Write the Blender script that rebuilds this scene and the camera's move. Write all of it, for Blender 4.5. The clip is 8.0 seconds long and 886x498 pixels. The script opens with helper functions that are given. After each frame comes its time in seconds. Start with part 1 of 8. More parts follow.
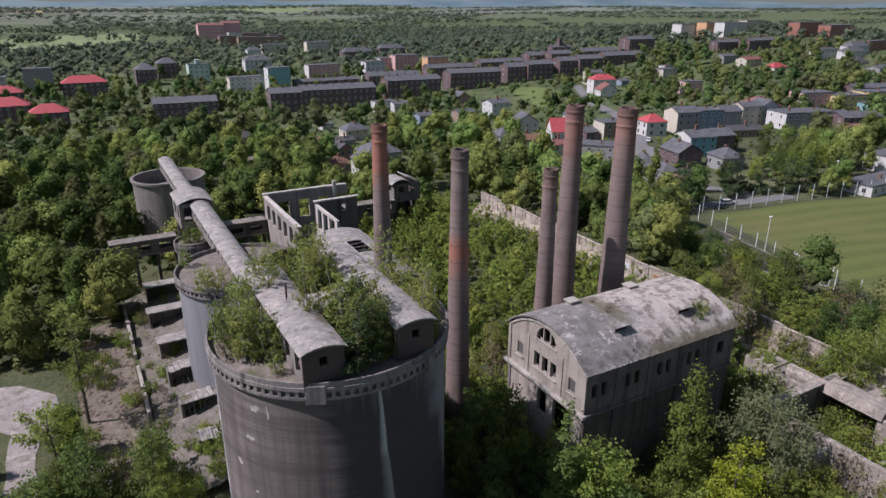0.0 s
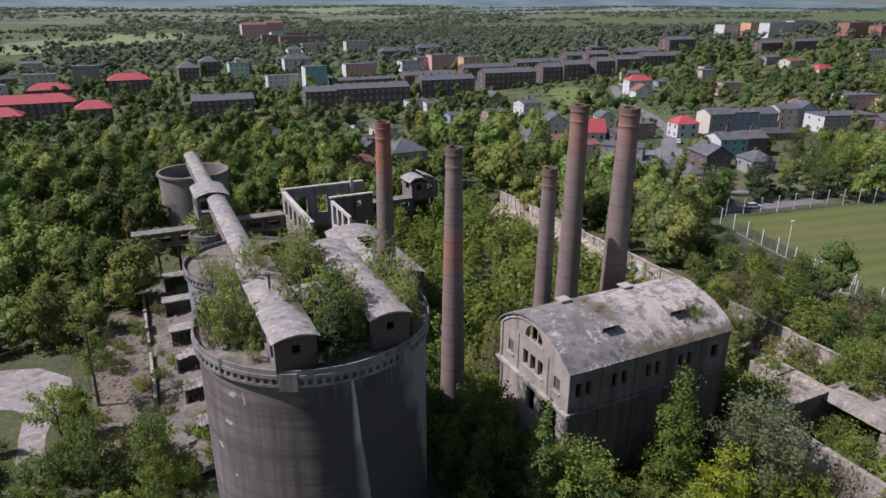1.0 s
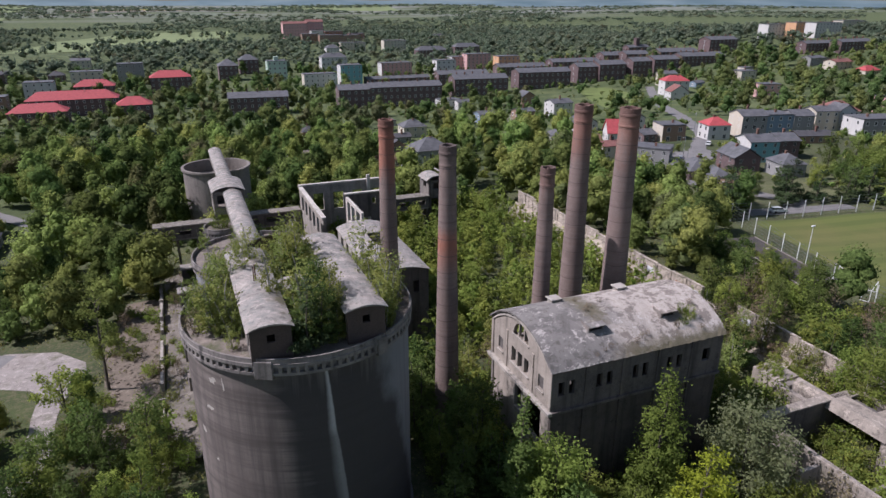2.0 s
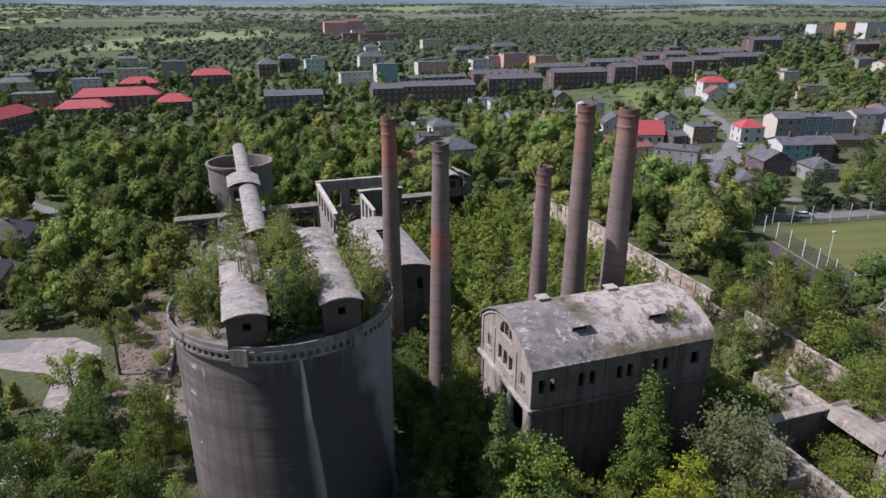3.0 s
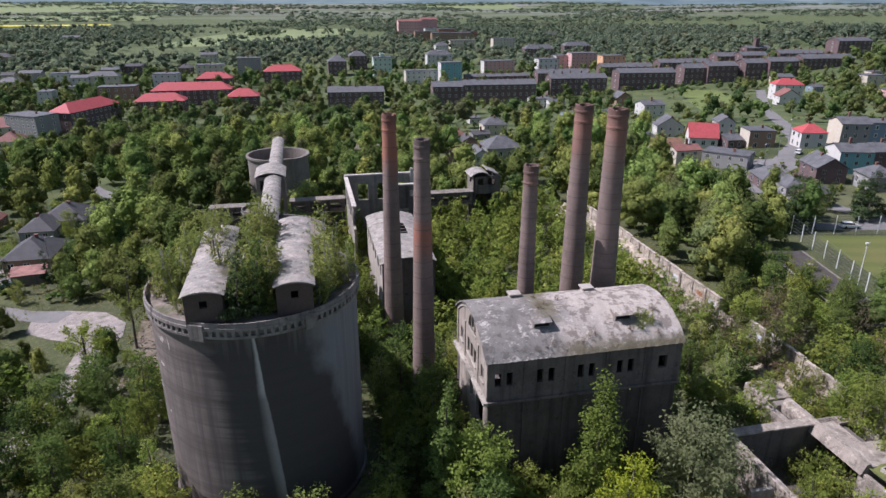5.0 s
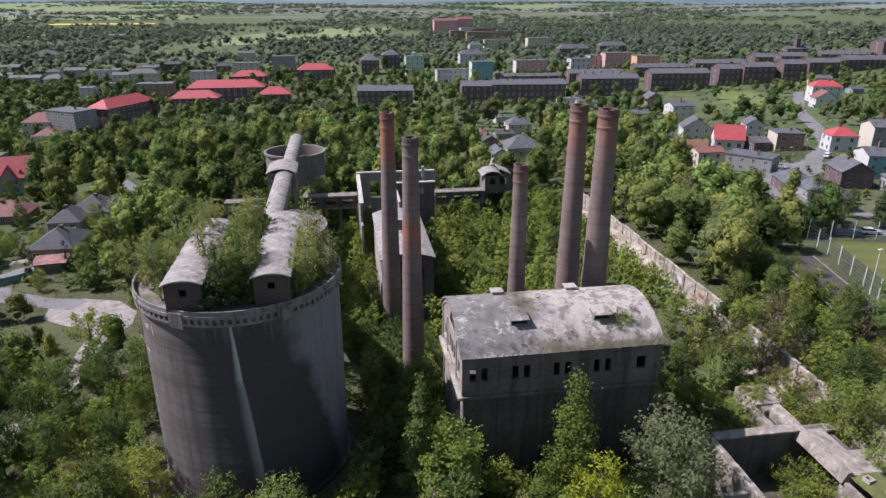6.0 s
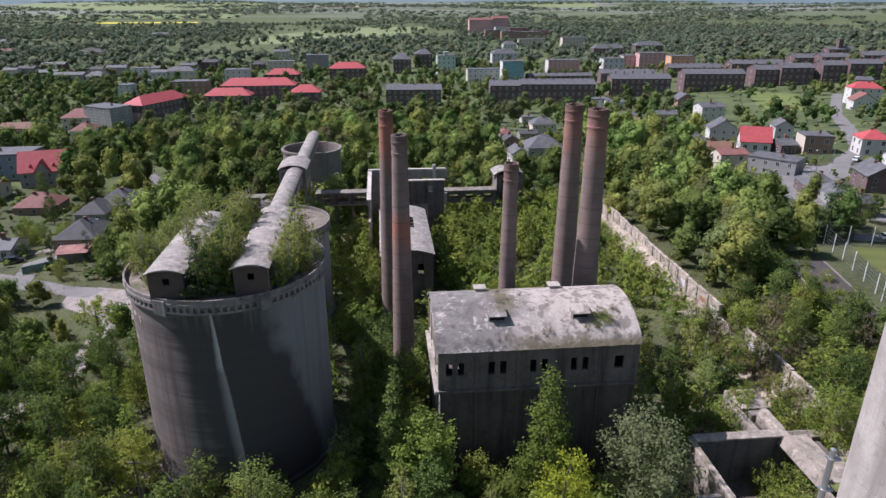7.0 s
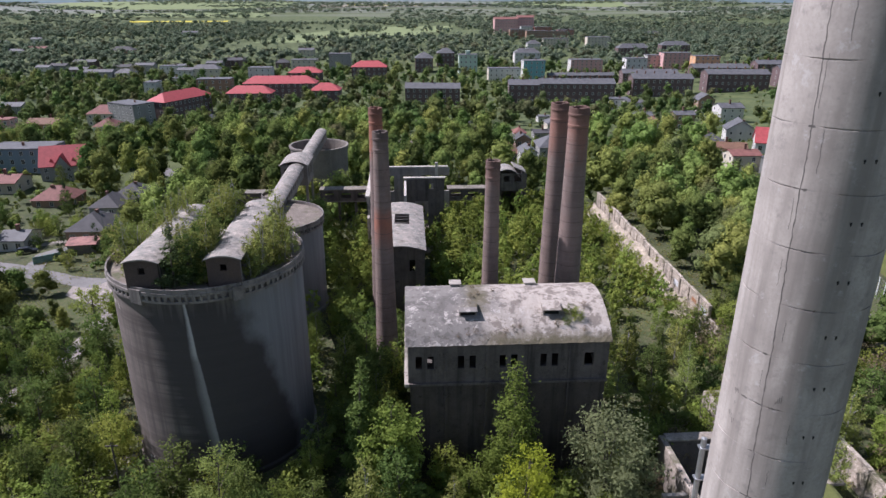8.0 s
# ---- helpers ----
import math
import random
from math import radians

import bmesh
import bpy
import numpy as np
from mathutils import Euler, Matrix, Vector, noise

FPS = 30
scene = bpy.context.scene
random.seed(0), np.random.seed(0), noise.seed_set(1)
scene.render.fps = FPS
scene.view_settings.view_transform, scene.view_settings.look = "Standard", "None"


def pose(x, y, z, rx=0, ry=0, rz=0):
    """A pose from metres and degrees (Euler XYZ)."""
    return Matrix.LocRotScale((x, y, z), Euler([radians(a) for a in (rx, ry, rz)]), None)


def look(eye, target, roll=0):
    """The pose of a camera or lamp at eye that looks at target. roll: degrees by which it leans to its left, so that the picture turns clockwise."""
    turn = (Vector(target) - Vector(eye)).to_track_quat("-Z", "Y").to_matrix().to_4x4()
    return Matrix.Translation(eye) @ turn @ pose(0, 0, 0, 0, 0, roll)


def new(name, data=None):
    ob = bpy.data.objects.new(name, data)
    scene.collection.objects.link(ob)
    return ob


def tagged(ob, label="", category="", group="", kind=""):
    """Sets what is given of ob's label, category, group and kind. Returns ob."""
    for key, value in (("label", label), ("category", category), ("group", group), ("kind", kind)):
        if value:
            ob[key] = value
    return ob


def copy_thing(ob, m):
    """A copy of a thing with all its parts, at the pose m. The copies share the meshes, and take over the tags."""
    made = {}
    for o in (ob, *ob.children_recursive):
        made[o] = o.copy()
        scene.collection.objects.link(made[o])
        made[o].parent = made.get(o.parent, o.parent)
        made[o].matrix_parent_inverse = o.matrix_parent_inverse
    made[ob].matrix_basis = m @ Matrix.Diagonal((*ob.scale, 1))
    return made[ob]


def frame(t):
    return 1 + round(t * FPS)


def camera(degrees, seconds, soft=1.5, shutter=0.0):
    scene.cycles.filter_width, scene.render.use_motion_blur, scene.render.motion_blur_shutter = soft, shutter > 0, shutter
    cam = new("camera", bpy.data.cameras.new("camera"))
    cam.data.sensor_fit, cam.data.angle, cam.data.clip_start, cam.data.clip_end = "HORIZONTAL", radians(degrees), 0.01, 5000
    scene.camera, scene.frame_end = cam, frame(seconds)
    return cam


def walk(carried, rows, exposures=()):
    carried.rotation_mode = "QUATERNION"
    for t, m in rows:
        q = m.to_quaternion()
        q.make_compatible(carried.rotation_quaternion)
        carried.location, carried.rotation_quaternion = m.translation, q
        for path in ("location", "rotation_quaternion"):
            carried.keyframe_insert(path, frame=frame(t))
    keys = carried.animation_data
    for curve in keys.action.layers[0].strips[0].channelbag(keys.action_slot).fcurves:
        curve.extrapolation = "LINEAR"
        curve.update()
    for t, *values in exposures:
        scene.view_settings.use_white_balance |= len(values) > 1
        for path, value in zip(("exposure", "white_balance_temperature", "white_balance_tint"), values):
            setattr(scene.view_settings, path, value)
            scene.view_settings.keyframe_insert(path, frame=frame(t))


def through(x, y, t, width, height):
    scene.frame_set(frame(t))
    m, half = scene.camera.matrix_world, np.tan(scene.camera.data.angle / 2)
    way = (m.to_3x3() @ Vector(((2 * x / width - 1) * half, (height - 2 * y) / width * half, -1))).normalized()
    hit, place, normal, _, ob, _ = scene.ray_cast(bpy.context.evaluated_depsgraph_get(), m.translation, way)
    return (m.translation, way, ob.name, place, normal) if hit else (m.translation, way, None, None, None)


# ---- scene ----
cam = camera(68.2, 8.0)
METRES, EYE, TILT, LEAN, TURN = 47.46, 45.0, 0.0, 0.0, -29.3
ROWS = [
    (0.0, 0.0, 0.0, 0.0, 0.05, -20.71, -0.13),
    (0.5, 0.0541, -0.0085, -0.0016, 1.76, -20.71, -0.11),
    (1.0, 0.1138, -0.0165, -0.0023, 3.6, -20.72, -0.11),
    (1.5, 0.1692, -0.022, -0.0019, 5.3, -20.75, -0.11),
    (3.0, 0.3521, -0.0299, 0.0002, 10.68, -20.84, -0.07),
    (3.5, 0.411, -0.0298, 0.0014, 12.37, -20.84, -0.04),
    (4.0, 0.4757, -0.027, 0.0023, 14.15, -20.88, -0.05),
    (4.5, 0.536, -0.0228, 0.0028, 15.73, -20.92, -0.05),
    (6.0, 0.7325, -0.0005, 0.0071, 20.63, -21.02, -0.03),
    (6.5, 0.7951, 0.01, 0.0081, 22.19, -21.04, -0.02),
    (7.0, 0.8632, 0.0234, 0.0093, 23.88, -21.08, 0.0),
    (7.5, 0.9262, 0.038, 0.009, 25.5, -21.11, 0.02),
    (8.0, 0.9903, 0.0561, 0.0078, 26.3, -21.14, -0.01),
]
walk(cam, [(t, pose(0, 0, EYE, TILT, LEAN, TURN) @ pose(METRES * x, METRES * y, METRES * z, 90 + pitch, roll, yaw)) for t, x, y, z, yaw, pitch, roll in ROWS],
     exposures=((0.0, 0.12), (3.0, 0.29), (6.0, 0.49), (8.0, 0.51)))

# colour balance of the camera
scene.view_settings.use_white_balance = True
scene.view_settings.white_balance_temperature = 5700

# ---- daylight: spring sun from the west, clear sky ----
SUN_AZ, SUN_EL = radians(163), radians(50)      # direction towards the sun
sun_dir = Vector((math.cos(SUN_AZ) * math.cos(SUN_EL), math.sin(SUN_AZ) * math.cos(SUN_EL), math.sin(SUN_EL)))
world = bpy.data.worlds.new("sky")
scene.world = world
world.use_nodes = True
sky = world.node_tree.nodes.new("ShaderNodeTexSky")
sky.sky_type = "NISHITA"
sky.sun_disc = False
sky.sun_elevation = SUN_EL
sky.sun_rotation = radians(90) - SUN_AZ
milky = world.node_tree.nodes.new("ShaderNodeHueSaturation")     # thin spring haze: a paler blue
milky.inputs["Saturation"].default_value = 0.80
world.node_tree.links.new(sky.outputs[0], milky.inputs["Color"])
world.node_tree.links.new(milky.outputs[0], world.node_tree.nodes["Background"].inputs[0])
world.node_tree.nodes["Background"].inputs[1].default_value = 0.066
sun = new("sun", bpy.data.lights.new("sun", "SUN"))
sun.data.energy, sun.data.angle, sun.data.color = 4.85, radians(0.53), (1.0, 0.868, 0.850)
sun.matrix_world = look(sun_dir * 100, (0, 0, 0))

# ---- node materials ----
def nodes_of(name):
    m = bpy.data.materials.new(name)
    m.use_nodes = True
    nt = m.node_tree
    return m, nt, nt.nodes["Principled BSDF"], nt.nodes["Material Output"]


def node(nt, kind, **inputs):
    n = nt.nodes.new("ShaderNode" + kind)
    for key, value in inputs.items():
        if key.startswith("i_"):
            n.inputs[int(key[2:])].default_value = value
    return n


def noise_fac(nt, coord, scale, detail=5, rough=0.6, stretch=None):
    if stretch:
        mp = nt.nodes.new("ShaderNodeMapping")
        mp.inputs["Scale"].default_value = stretch
        nt.links.new(coord, mp.inputs["Vector"])
        coord = mp.outputs[0]
    n = nt.nodes.new("ShaderNodeTexNoise")
    n.inputs["Scale"].default_value, n.inputs["Detail"].default_value, n.inputs["Roughness"].default_value = scale, detail, rough
    nt.links.new(coord, n.inputs["Vector"])
    return n.outputs[0]


def ramp(nt, fac, stops):
    r = nt.nodes.new("ShaderNodeValToRGB")
    els = r.color_ramp.elements
    while len(els) < len(stops):
        els.new(0.5)
    for e, (p, c) in zip(els, stops):
        e.position = p
        e.color = (c, c, c, 1) if isinstance(c, (int, float)) else (*c, 1)
    nt.links.new(fac, r.inputs[0])
    return r.outputs[0]


def mix(nt, fac, a, b, mode="MIX"):
    m = nt.nodes.new("ShaderNodeMix")
    m.data_type, m.blend_type = "RGBA", mode
    for sock, value in ((m.inputs[0], fac), (m.inputs[6], a), (m.inputs[7], b)):
        if isinstance(value, (int, float)):
            sock.default_value = value
        elif isinstance(value, tuple):
            sock.default_value = (*value, 1)
        else:
            nt.links.new(value, sock)
    return m.outputs[2]


def arith(nt, op, a, b=0.0, clamp=False):
    m = nt.nodes.new("ShaderNodeMath")
    m.operation, m.use_clamp = op, clamp
    for sock, value in ((m.inputs[0], a), (m.inputs[1], b)):
        if isinstance(value, (int, float)):
            sock.default_value = value
        else:
            nt.links.new(value, sock)
    return m.outputs[0]


def bump(nt, bsdf, height, strength=0.4, distance=0.05):
    b = nt.nodes.new("ShaderNodeBump")
    b.inputs["Strength"].default_value, b.inputs["Distance"].default_value = strength, distance
    nt.links.new(height, b.inputs["Height"])
    nt.links.new(b.outputs[0], bsdf.inputs["Normal"])


def world_pos(nt):
    return nt.nodes.new("ShaderNodeNewGeometry").outputs["Position"]


def concrete(name, light, dark, stain=(0.09, 0.085, 0.08), moss=None, scale=0.35, streak=True, amount=0.55):
    """Weathered concrete: blotches, fine grain, rain streaks, moss."""
    m, nt, bsdf, out = nodes_of(name)
    pos = world_pos(nt)
    big = noise_fac(nt, pos, scale, 6, 0.65)
    fine = noise_fac(nt, pos, 3.2, 6, 0.7)
    col = mix(nt, ramp(nt, big, ((0.32, 0.0), (0.68, 1.0))), dark, light)
    col = mix(nt, ramp(nt, fine, ((0.35, 0.0), (0.75, 0.5))), col, tuple(min(1, c * 1.25) for c in light))
    if streak:
        st = noise_fac(nt, pos, 0.9, 4, 0.6, (1, 1, 0.06))
        col = mix(nt, ramp(nt, st, ((0.5, 0.0), (0.72, amount))), col, stain)
    spots = noise_fac(nt, pos, 1.1, 7, 0.75)
    col = mix(nt, ramp(nt, spots, ((0.58, 0.0), (0.66, 0.75))), col, stain)
    if moss:
        skin = noise_fac(nt, pos, 0.85, 9, 0.82)
        col = mix(nt, ramp(nt, skin, ((0.55, 0.0), (0.575, 0.8))), col, tuple(min(1, c * 1.4) for c in light))
        col = mix(nt, ramp(nt, skin, ((0.40, 0.7), (0.43, 0.0))), col, stain)
        mo = noise_fac(nt, pos, 0.22, 5, 0.7)
        col = mix(nt, ramp(nt, mo, ((0.56, 0.0), (0.68, 0.85))), col, moss)
    nt.links.new(col, bsdf.inputs["Base Color"])
    bsdf.inputs["Roughness"].default_value = 0.92
    bump(nt, bsdf, fine, 0.5, 0.06)
    return m


def plaster(name, colour, dirt=0.35):
    m, nt, bsdf, out = nodes_of(name)
    pos = world_pos(nt)
    a = noise_fac(nt, pos, 0.4, 5, 0.6, (1, 1, 0.35))
    b = noise_fac(nt, pos, 4, 4, 0.7)
    col = mix(nt, ramp(nt, a, ((0.4, 0.0), (0.8, dirt))), colour, tuple(c * 0.5 for c in colour))
    col = mix(nt, ramp(nt, b, ((0.4, 0.0), (0.8, 0.2))), col, tuple(c * 0.7 for c in colour))
    nt.links.new(col, bsdf.inputs["Base Color"])
    bsdf.inputs["Roughness"].default_value = 0.9
    return m


def brickwork(name, c1, c2, mortar, soot=0.5):
    m, nt, bsdf, out = nodes_of(name)
    pos = world_pos(nt)
    a = noise_fac(nt, pos, 0.5, 5, 0.65)
    b = noise_fac(nt, pos, 7.0, 3, 0.7, (1, 1, 3))
    col = mix(nt, ramp(nt, b, ((0.35, 0.0), (0.7, 1.0))), c1, c2)
    col = mix(nt, ramp(nt, a, ((0.42, 0.0), (0.7, soot))), col, mortar)
    nt.links.new(col, bsdf.inputs["Base Color"])
    bsdf.inputs["Roughness"].default_value = 0.9
    return m


def leafage(name, dark, light, through=0.34, brown=0.0, spread=0.040, grain=0.0):
    """Leaves: a tone per tree, a tone per leaf, and light that shines through."""
    m, nt, bsdf, out = nodes_of(name)
    nt.nodes.remove(bsdf)
    geo = nt.nodes.new("ShaderNodeNewGeometry")
    info = nt.nodes.new("ShaderNodeObjectInfo")
    att = nt.nodes.new("ShaderNodeAttribute")
    att.attribute_name = "tone"
    tone = arith(nt, "FRACT", arith(nt, "ADD", info.outputs["Random"], att.outputs["Fac"]))
    f = arith(nt, "ADD", arith(nt, "MULTIPLY", tone, 0.85), arith(nt, "MULTIPLY", geo.outputs["Random Per Island"], 0.15))
    col = mix(nt, f, dark, light)
    if brown:      # a few trees still in bud
        bud = arith(nt, "LESS_THAN", arith(nt, "FRACT", arith(nt, "MULTIPLY", tone, 13.7)), brown)
        col = mix(nt, arith(nt, "MULTIPLY", bud, 0.6), col, (0.165, 0.155, 0.085))
    hue = nt.nodes.new("ShaderNodeHueSaturation")
    h = arith(nt, "ADD", 0.496 - spread / 2, arith(nt, "MULTIPLY", arith(nt, "FRACT", arith(nt, "MULTIPLY", tone, 7.31)), spread))
    nt.links.new(h, hue.inputs["Hue"])
    nt.links.new(col, hue.inputs["Color"])
    d = nt.nodes.new("ShaderNodeBsdfDiffuse")
    if grain:      # leaf clusters too small to be built: shaded gaps and lit tips in the colour, with relief
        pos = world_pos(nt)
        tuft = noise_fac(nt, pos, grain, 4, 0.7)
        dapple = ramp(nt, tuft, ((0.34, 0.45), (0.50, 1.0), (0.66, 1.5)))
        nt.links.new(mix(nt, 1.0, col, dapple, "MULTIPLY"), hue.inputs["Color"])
        bump(nt, d, tuft, 1.0, 0.9 / grain)
    tr = nt.nodes.new("ShaderNodeBsdfTranslucent")
    nt.links.new(hue.outputs[0], d.inputs[0])
    nt.links.new(hue.outputs[0], tr.inputs[0])
    ms = nt.nodes.new("ShaderNodeMixShader")
    ms.inputs[0].default_value = through
    nt.links.new(d.outputs[0], ms.inputs[1])
    nt.links.new(tr.outputs[0], ms.inputs[2])
    nt.links.new(ms.outputs[0], out.inputs[0])
    return m


def plain(name, colour, rough=0.8, metal=0.0, vary=0.25, scale=2.0):
    m, nt, bsdf, out = nodes_of(name)
    f = noise_fac(nt, world_pos(nt), scale, 5, 0.65)
    col = mix(nt, ramp(nt, f, ((0.35, 0.0), (0.75, 1.0))), colour, tuple(c * (1 - vary * 1.6) for c in colour))
    nt.links.new(col, bsdf.inputs["Base Color"])
    bsdf.inputs["Roughness"].default_value, bsdf.inputs["Metallic"].default_value = rough, metal
    return m


M_ROOF = concrete("roof_concrete", (0.340, 0.294, 0.262), (0.175, 0.185, 0.172), (0.075, 0.068, 0.060), (0.090, 0.082, 0.040), 0.6, True, 0.5)
M_WALL = concrete("wall_concrete", (0.235, 0.205, 0.18), (0.145, 0.128, 0.112))
M_DARK = concrete("dark_concrete", (0.13, 0.115, 0.105), (0.075, 0.068, 0.062))
M_PALE = concrete("pale_concrete", (0.42, 0.38, 0.33), (0.25, 0.225, 0.195), (0.10, 0.09, 0.078), amount=0.5)
# near-black colour that stands in for shade inside openings
M_SHADE_BLACK = plain("painted_dark_inside", (0.012, 0.012, 0.012), 0.95)
M_RUST = plain("rusty_steel", (0.10, 0.05, 0.03), 0.8)
M_STEEL = plain("galvanised_steel", (0.45, 0.46, 0.47), 0.45, 0.7)
M_RUBBLE = concrete("rubble", (0.185, 0.150, 0.115), (0.105, 0.084, 0.062), (0.06, 0.055, 0.038), (0.070, 0.075, 0.028), 0.9, False)
M_BARK = plain("bark", (0.12, 0.10, 0.08), 0.95, 0, 0.3, 3)
M_BIRCH = plain("birch_bark", (0.42, 0.40, 0.36), 0.9, 0, 0.5, 2)
M_LEAF = leafage("leaf_green", (0.108, 0.146, 0.034), (0.310, 0.362, 0.080), 0.40)
M_LEAF_DARK = leafage("leaf_dark", (0.060, 0.092, 0.028), (0.165, 0.215, 0.060))
M_NEEDLES = leafage("conifer_needles", (0.034, 0.054, 0.026), (0.080, 0.112, 0.050), 0.16)
M_LEAF_YELLOW = leafage("leaf_yellow", (0.25, 0.32, 0.034), (0.36, 0.42, 0.060))
M_LEAF_GREY = leafage("leaf_grey", (0.205, 0.220, 0.110), (0.280, 0.298, 0.150), 0.48)
M_LEAF_BIRCH = leafage("leaf_birch", (0.158, 0.190, 0.052), (0.320, 0.362, 0.108), 0.40)
M_LEAF_DRY = leafage("leaf_dry", (0.160, 0.130, 0.080), (0.27, 0.22, 0.135))

# ---- mesh helpers ----
def smooth(a, b, v):
    v = min(1.0, max(0.0, (v - a) / (b - a)))
    return v * v * (3 - 2 * v)


def hump(x, y, cx, cy, sx, sy):
    return math.exp(-((x - cx) / sx) ** 2 - ((y - cy) / sy) ** 2)


def ground_z(x, y):
    """Height of the land: a works terrace, a shallow valley with the town, a hill on the east side, far ridges."""
    z = -8.6 - 12.0 * smooth(110, 420, y) + 1.0 * smooth(85, 96, x) * (1 - smooth(110, 300, y))
    z += 1.9 * smooth(80, 92, x) * (1 - smooth(108, 126, x)) * (1 - smooth(110, 150, y))
    z -= 3.2 * smooth(71.5, 75, x) * (1 - smooth(80, 83.5, x)) * smooth(24, 28, y) * (1 - smooth(39, 42.5, y))
    z -= 4.5 * hump(x, y, -60, 165, 60, 60)
    z += 4.0 * hump(x, y, 250, 230, 90, 110)
    z += 36.0 * hump(x, y, 640, 480, 250, 300)
    z += 13.0 * hump(x, y, 210, 1090, 170, 190)
    z += 8.0 * hump(x, y, -30, 820, 260, 150)
    far = max(0.0, math.hypot(x, y) - 1500)
    z += 0.0105 * far + 9.0 * math.sin(x / 410.0 + 1.3) * math.sin(y / 370.0) * smooth(1300, 2600, y)
    return z + 0.35 * math.sin(x / 7.3) * math.sin(y / 9.1) * (1 - smooth(200, 500, y))


def link_bm(name, bm, material, parent=None):
    me = bpy.data.meshes.new(name)
    bm.to_mesh(me)
    bm.free()
    for m in material if isinstance(material, (list, tuple)) else [material]:
        me.materials.append(m)
    ob = new(name, me)
    ob.parent = parent
    return ob


def part(name, bm, material, parent, label=""):
    return tagged(link_bm(name, bm, material, parent), label)


def shared(name, me, parent, m=None):
    """One more object on a mesh that others use too."""
    ob = new(name, me)
    ob.parent = parent
    if m is not None:
        ob.matrix_basis = m
    return ob


def empty(name, x=0, y=0, z=0, rz=0, label="", category="", group="", kind=""):
    ob = new(name)
    ob.empty_display_size = 0.5
    ob.matrix_basis = pose(x, y, z, 0, 0, rz)
    return tagged(ob, label, category, group, kind)


def box(bm, x0, y0, z0, x1, y1, z1, bevel=0.0, mat=0):
    r = bmesh.ops.create_cube(bm, size=1.0, matrix=Matrix.Translation(((x0 + x1) / 2, (y0 + y1) / 2, (z0 + z1) / 2)) @ Matrix.Diagonal((abs(x1 - x0), abs(y1 - y0), abs(z1 - z0), 1)))
    faces = {f for v in r["verts"] for f in v.link_faces}
    for f in faces:
        f.material_index = mat
    if bevel:
        bmesh.ops.bevel(bm, geom=list({e for v in r["verts"] for e in v.link_edges}), offset=bevel, segments=1, affect="EDGES")
    return bm


def boxes(*rows, bevel=0.0):
    bm = bmesh.new()
    for r in rows:
        box(bm, *r, bevel=bevel)
    return bm


def lathe(profile, n=48):
    """A profile of (radius, z) turned round the z axis; smooth round the axis, crisp at the profile's corners."""
    bm = bmesh.new()
    rings = [[bm.verts.new((r * math.cos(2 * math.pi * i / n), r * math.sin(2 * math.pi * i / n), z)) for i in range(n)] for r, z in profile]
    dirs = [Vector((b[0] - a[0], b[1] - a[1])).normalized() for a, b in zip(profile, profile[1:])]
    for low, high in zip(rings, rings[1:]):
        for i in range(n):
            k = (i + 1) % n
            bm.faces.new((low[i], low[k], high[k], high[i])).smooth = True
    for m in range(1, len(profile) - 1):
        if dirs[m - 1].dot(dirs[m]) < 0.95:
            for i in range(n):
                bm.edges.get((rings[m][i], rings[m][(i + 1) % n])).smooth = False
    return bm


def extrude_profile(points, axis, a, b, n=1):
    """A closed outline of (u, z) drawn along x or y from a to b in n steps."""
    bm = bmesh.new()
    rings = []
    for k in range(n + 1):
        s = a + (b - a) * k / n
        rings.append([bm.verts.new((s, u, z) if axis == "x" else (u, s, z)) for u, z in points])
    m = len(points)
    for p, q in zip(rings, rings[1:]):
        for i in range(m):
            bm.faces.new((p[i], p[(i + 1) % m], q[(i + 1) % m], q[i]))
    bm.faces.new(rings[0][::-1])
    bm.faces.new(rings[-1])
    bmesh.ops.recalc_face_normals(bm, faces=bm.faces)
    return bm


def arc(u0, u1, z0, rise, n=14):
    """Points of a shallow circular arc from (u0, z0) to (u1, z0)."""
    half, mid = (u1 - u0) / 2, (u0 + u1) / 2
    rad = (half * half + rise * rise) / (2 * rise)
    a = math.asin(min(1.0, half / rad))
    return [(mid + rad * math.sin(-a + 2 * a * i / n), z0 + rise - rad + rad * math.cos(-a + 2 * a * i / n)) for i in range(n + 1)]


def shell(u0, u1, z0, rise, t, n=14):
    """Outline of a vault shell of thickness t."""
    outer = arc(u0, u1, z0, rise, n)
    inner = arc(u0 + t, u1 - t, z0, rise - t, n)
    return outer + inner[::-1]


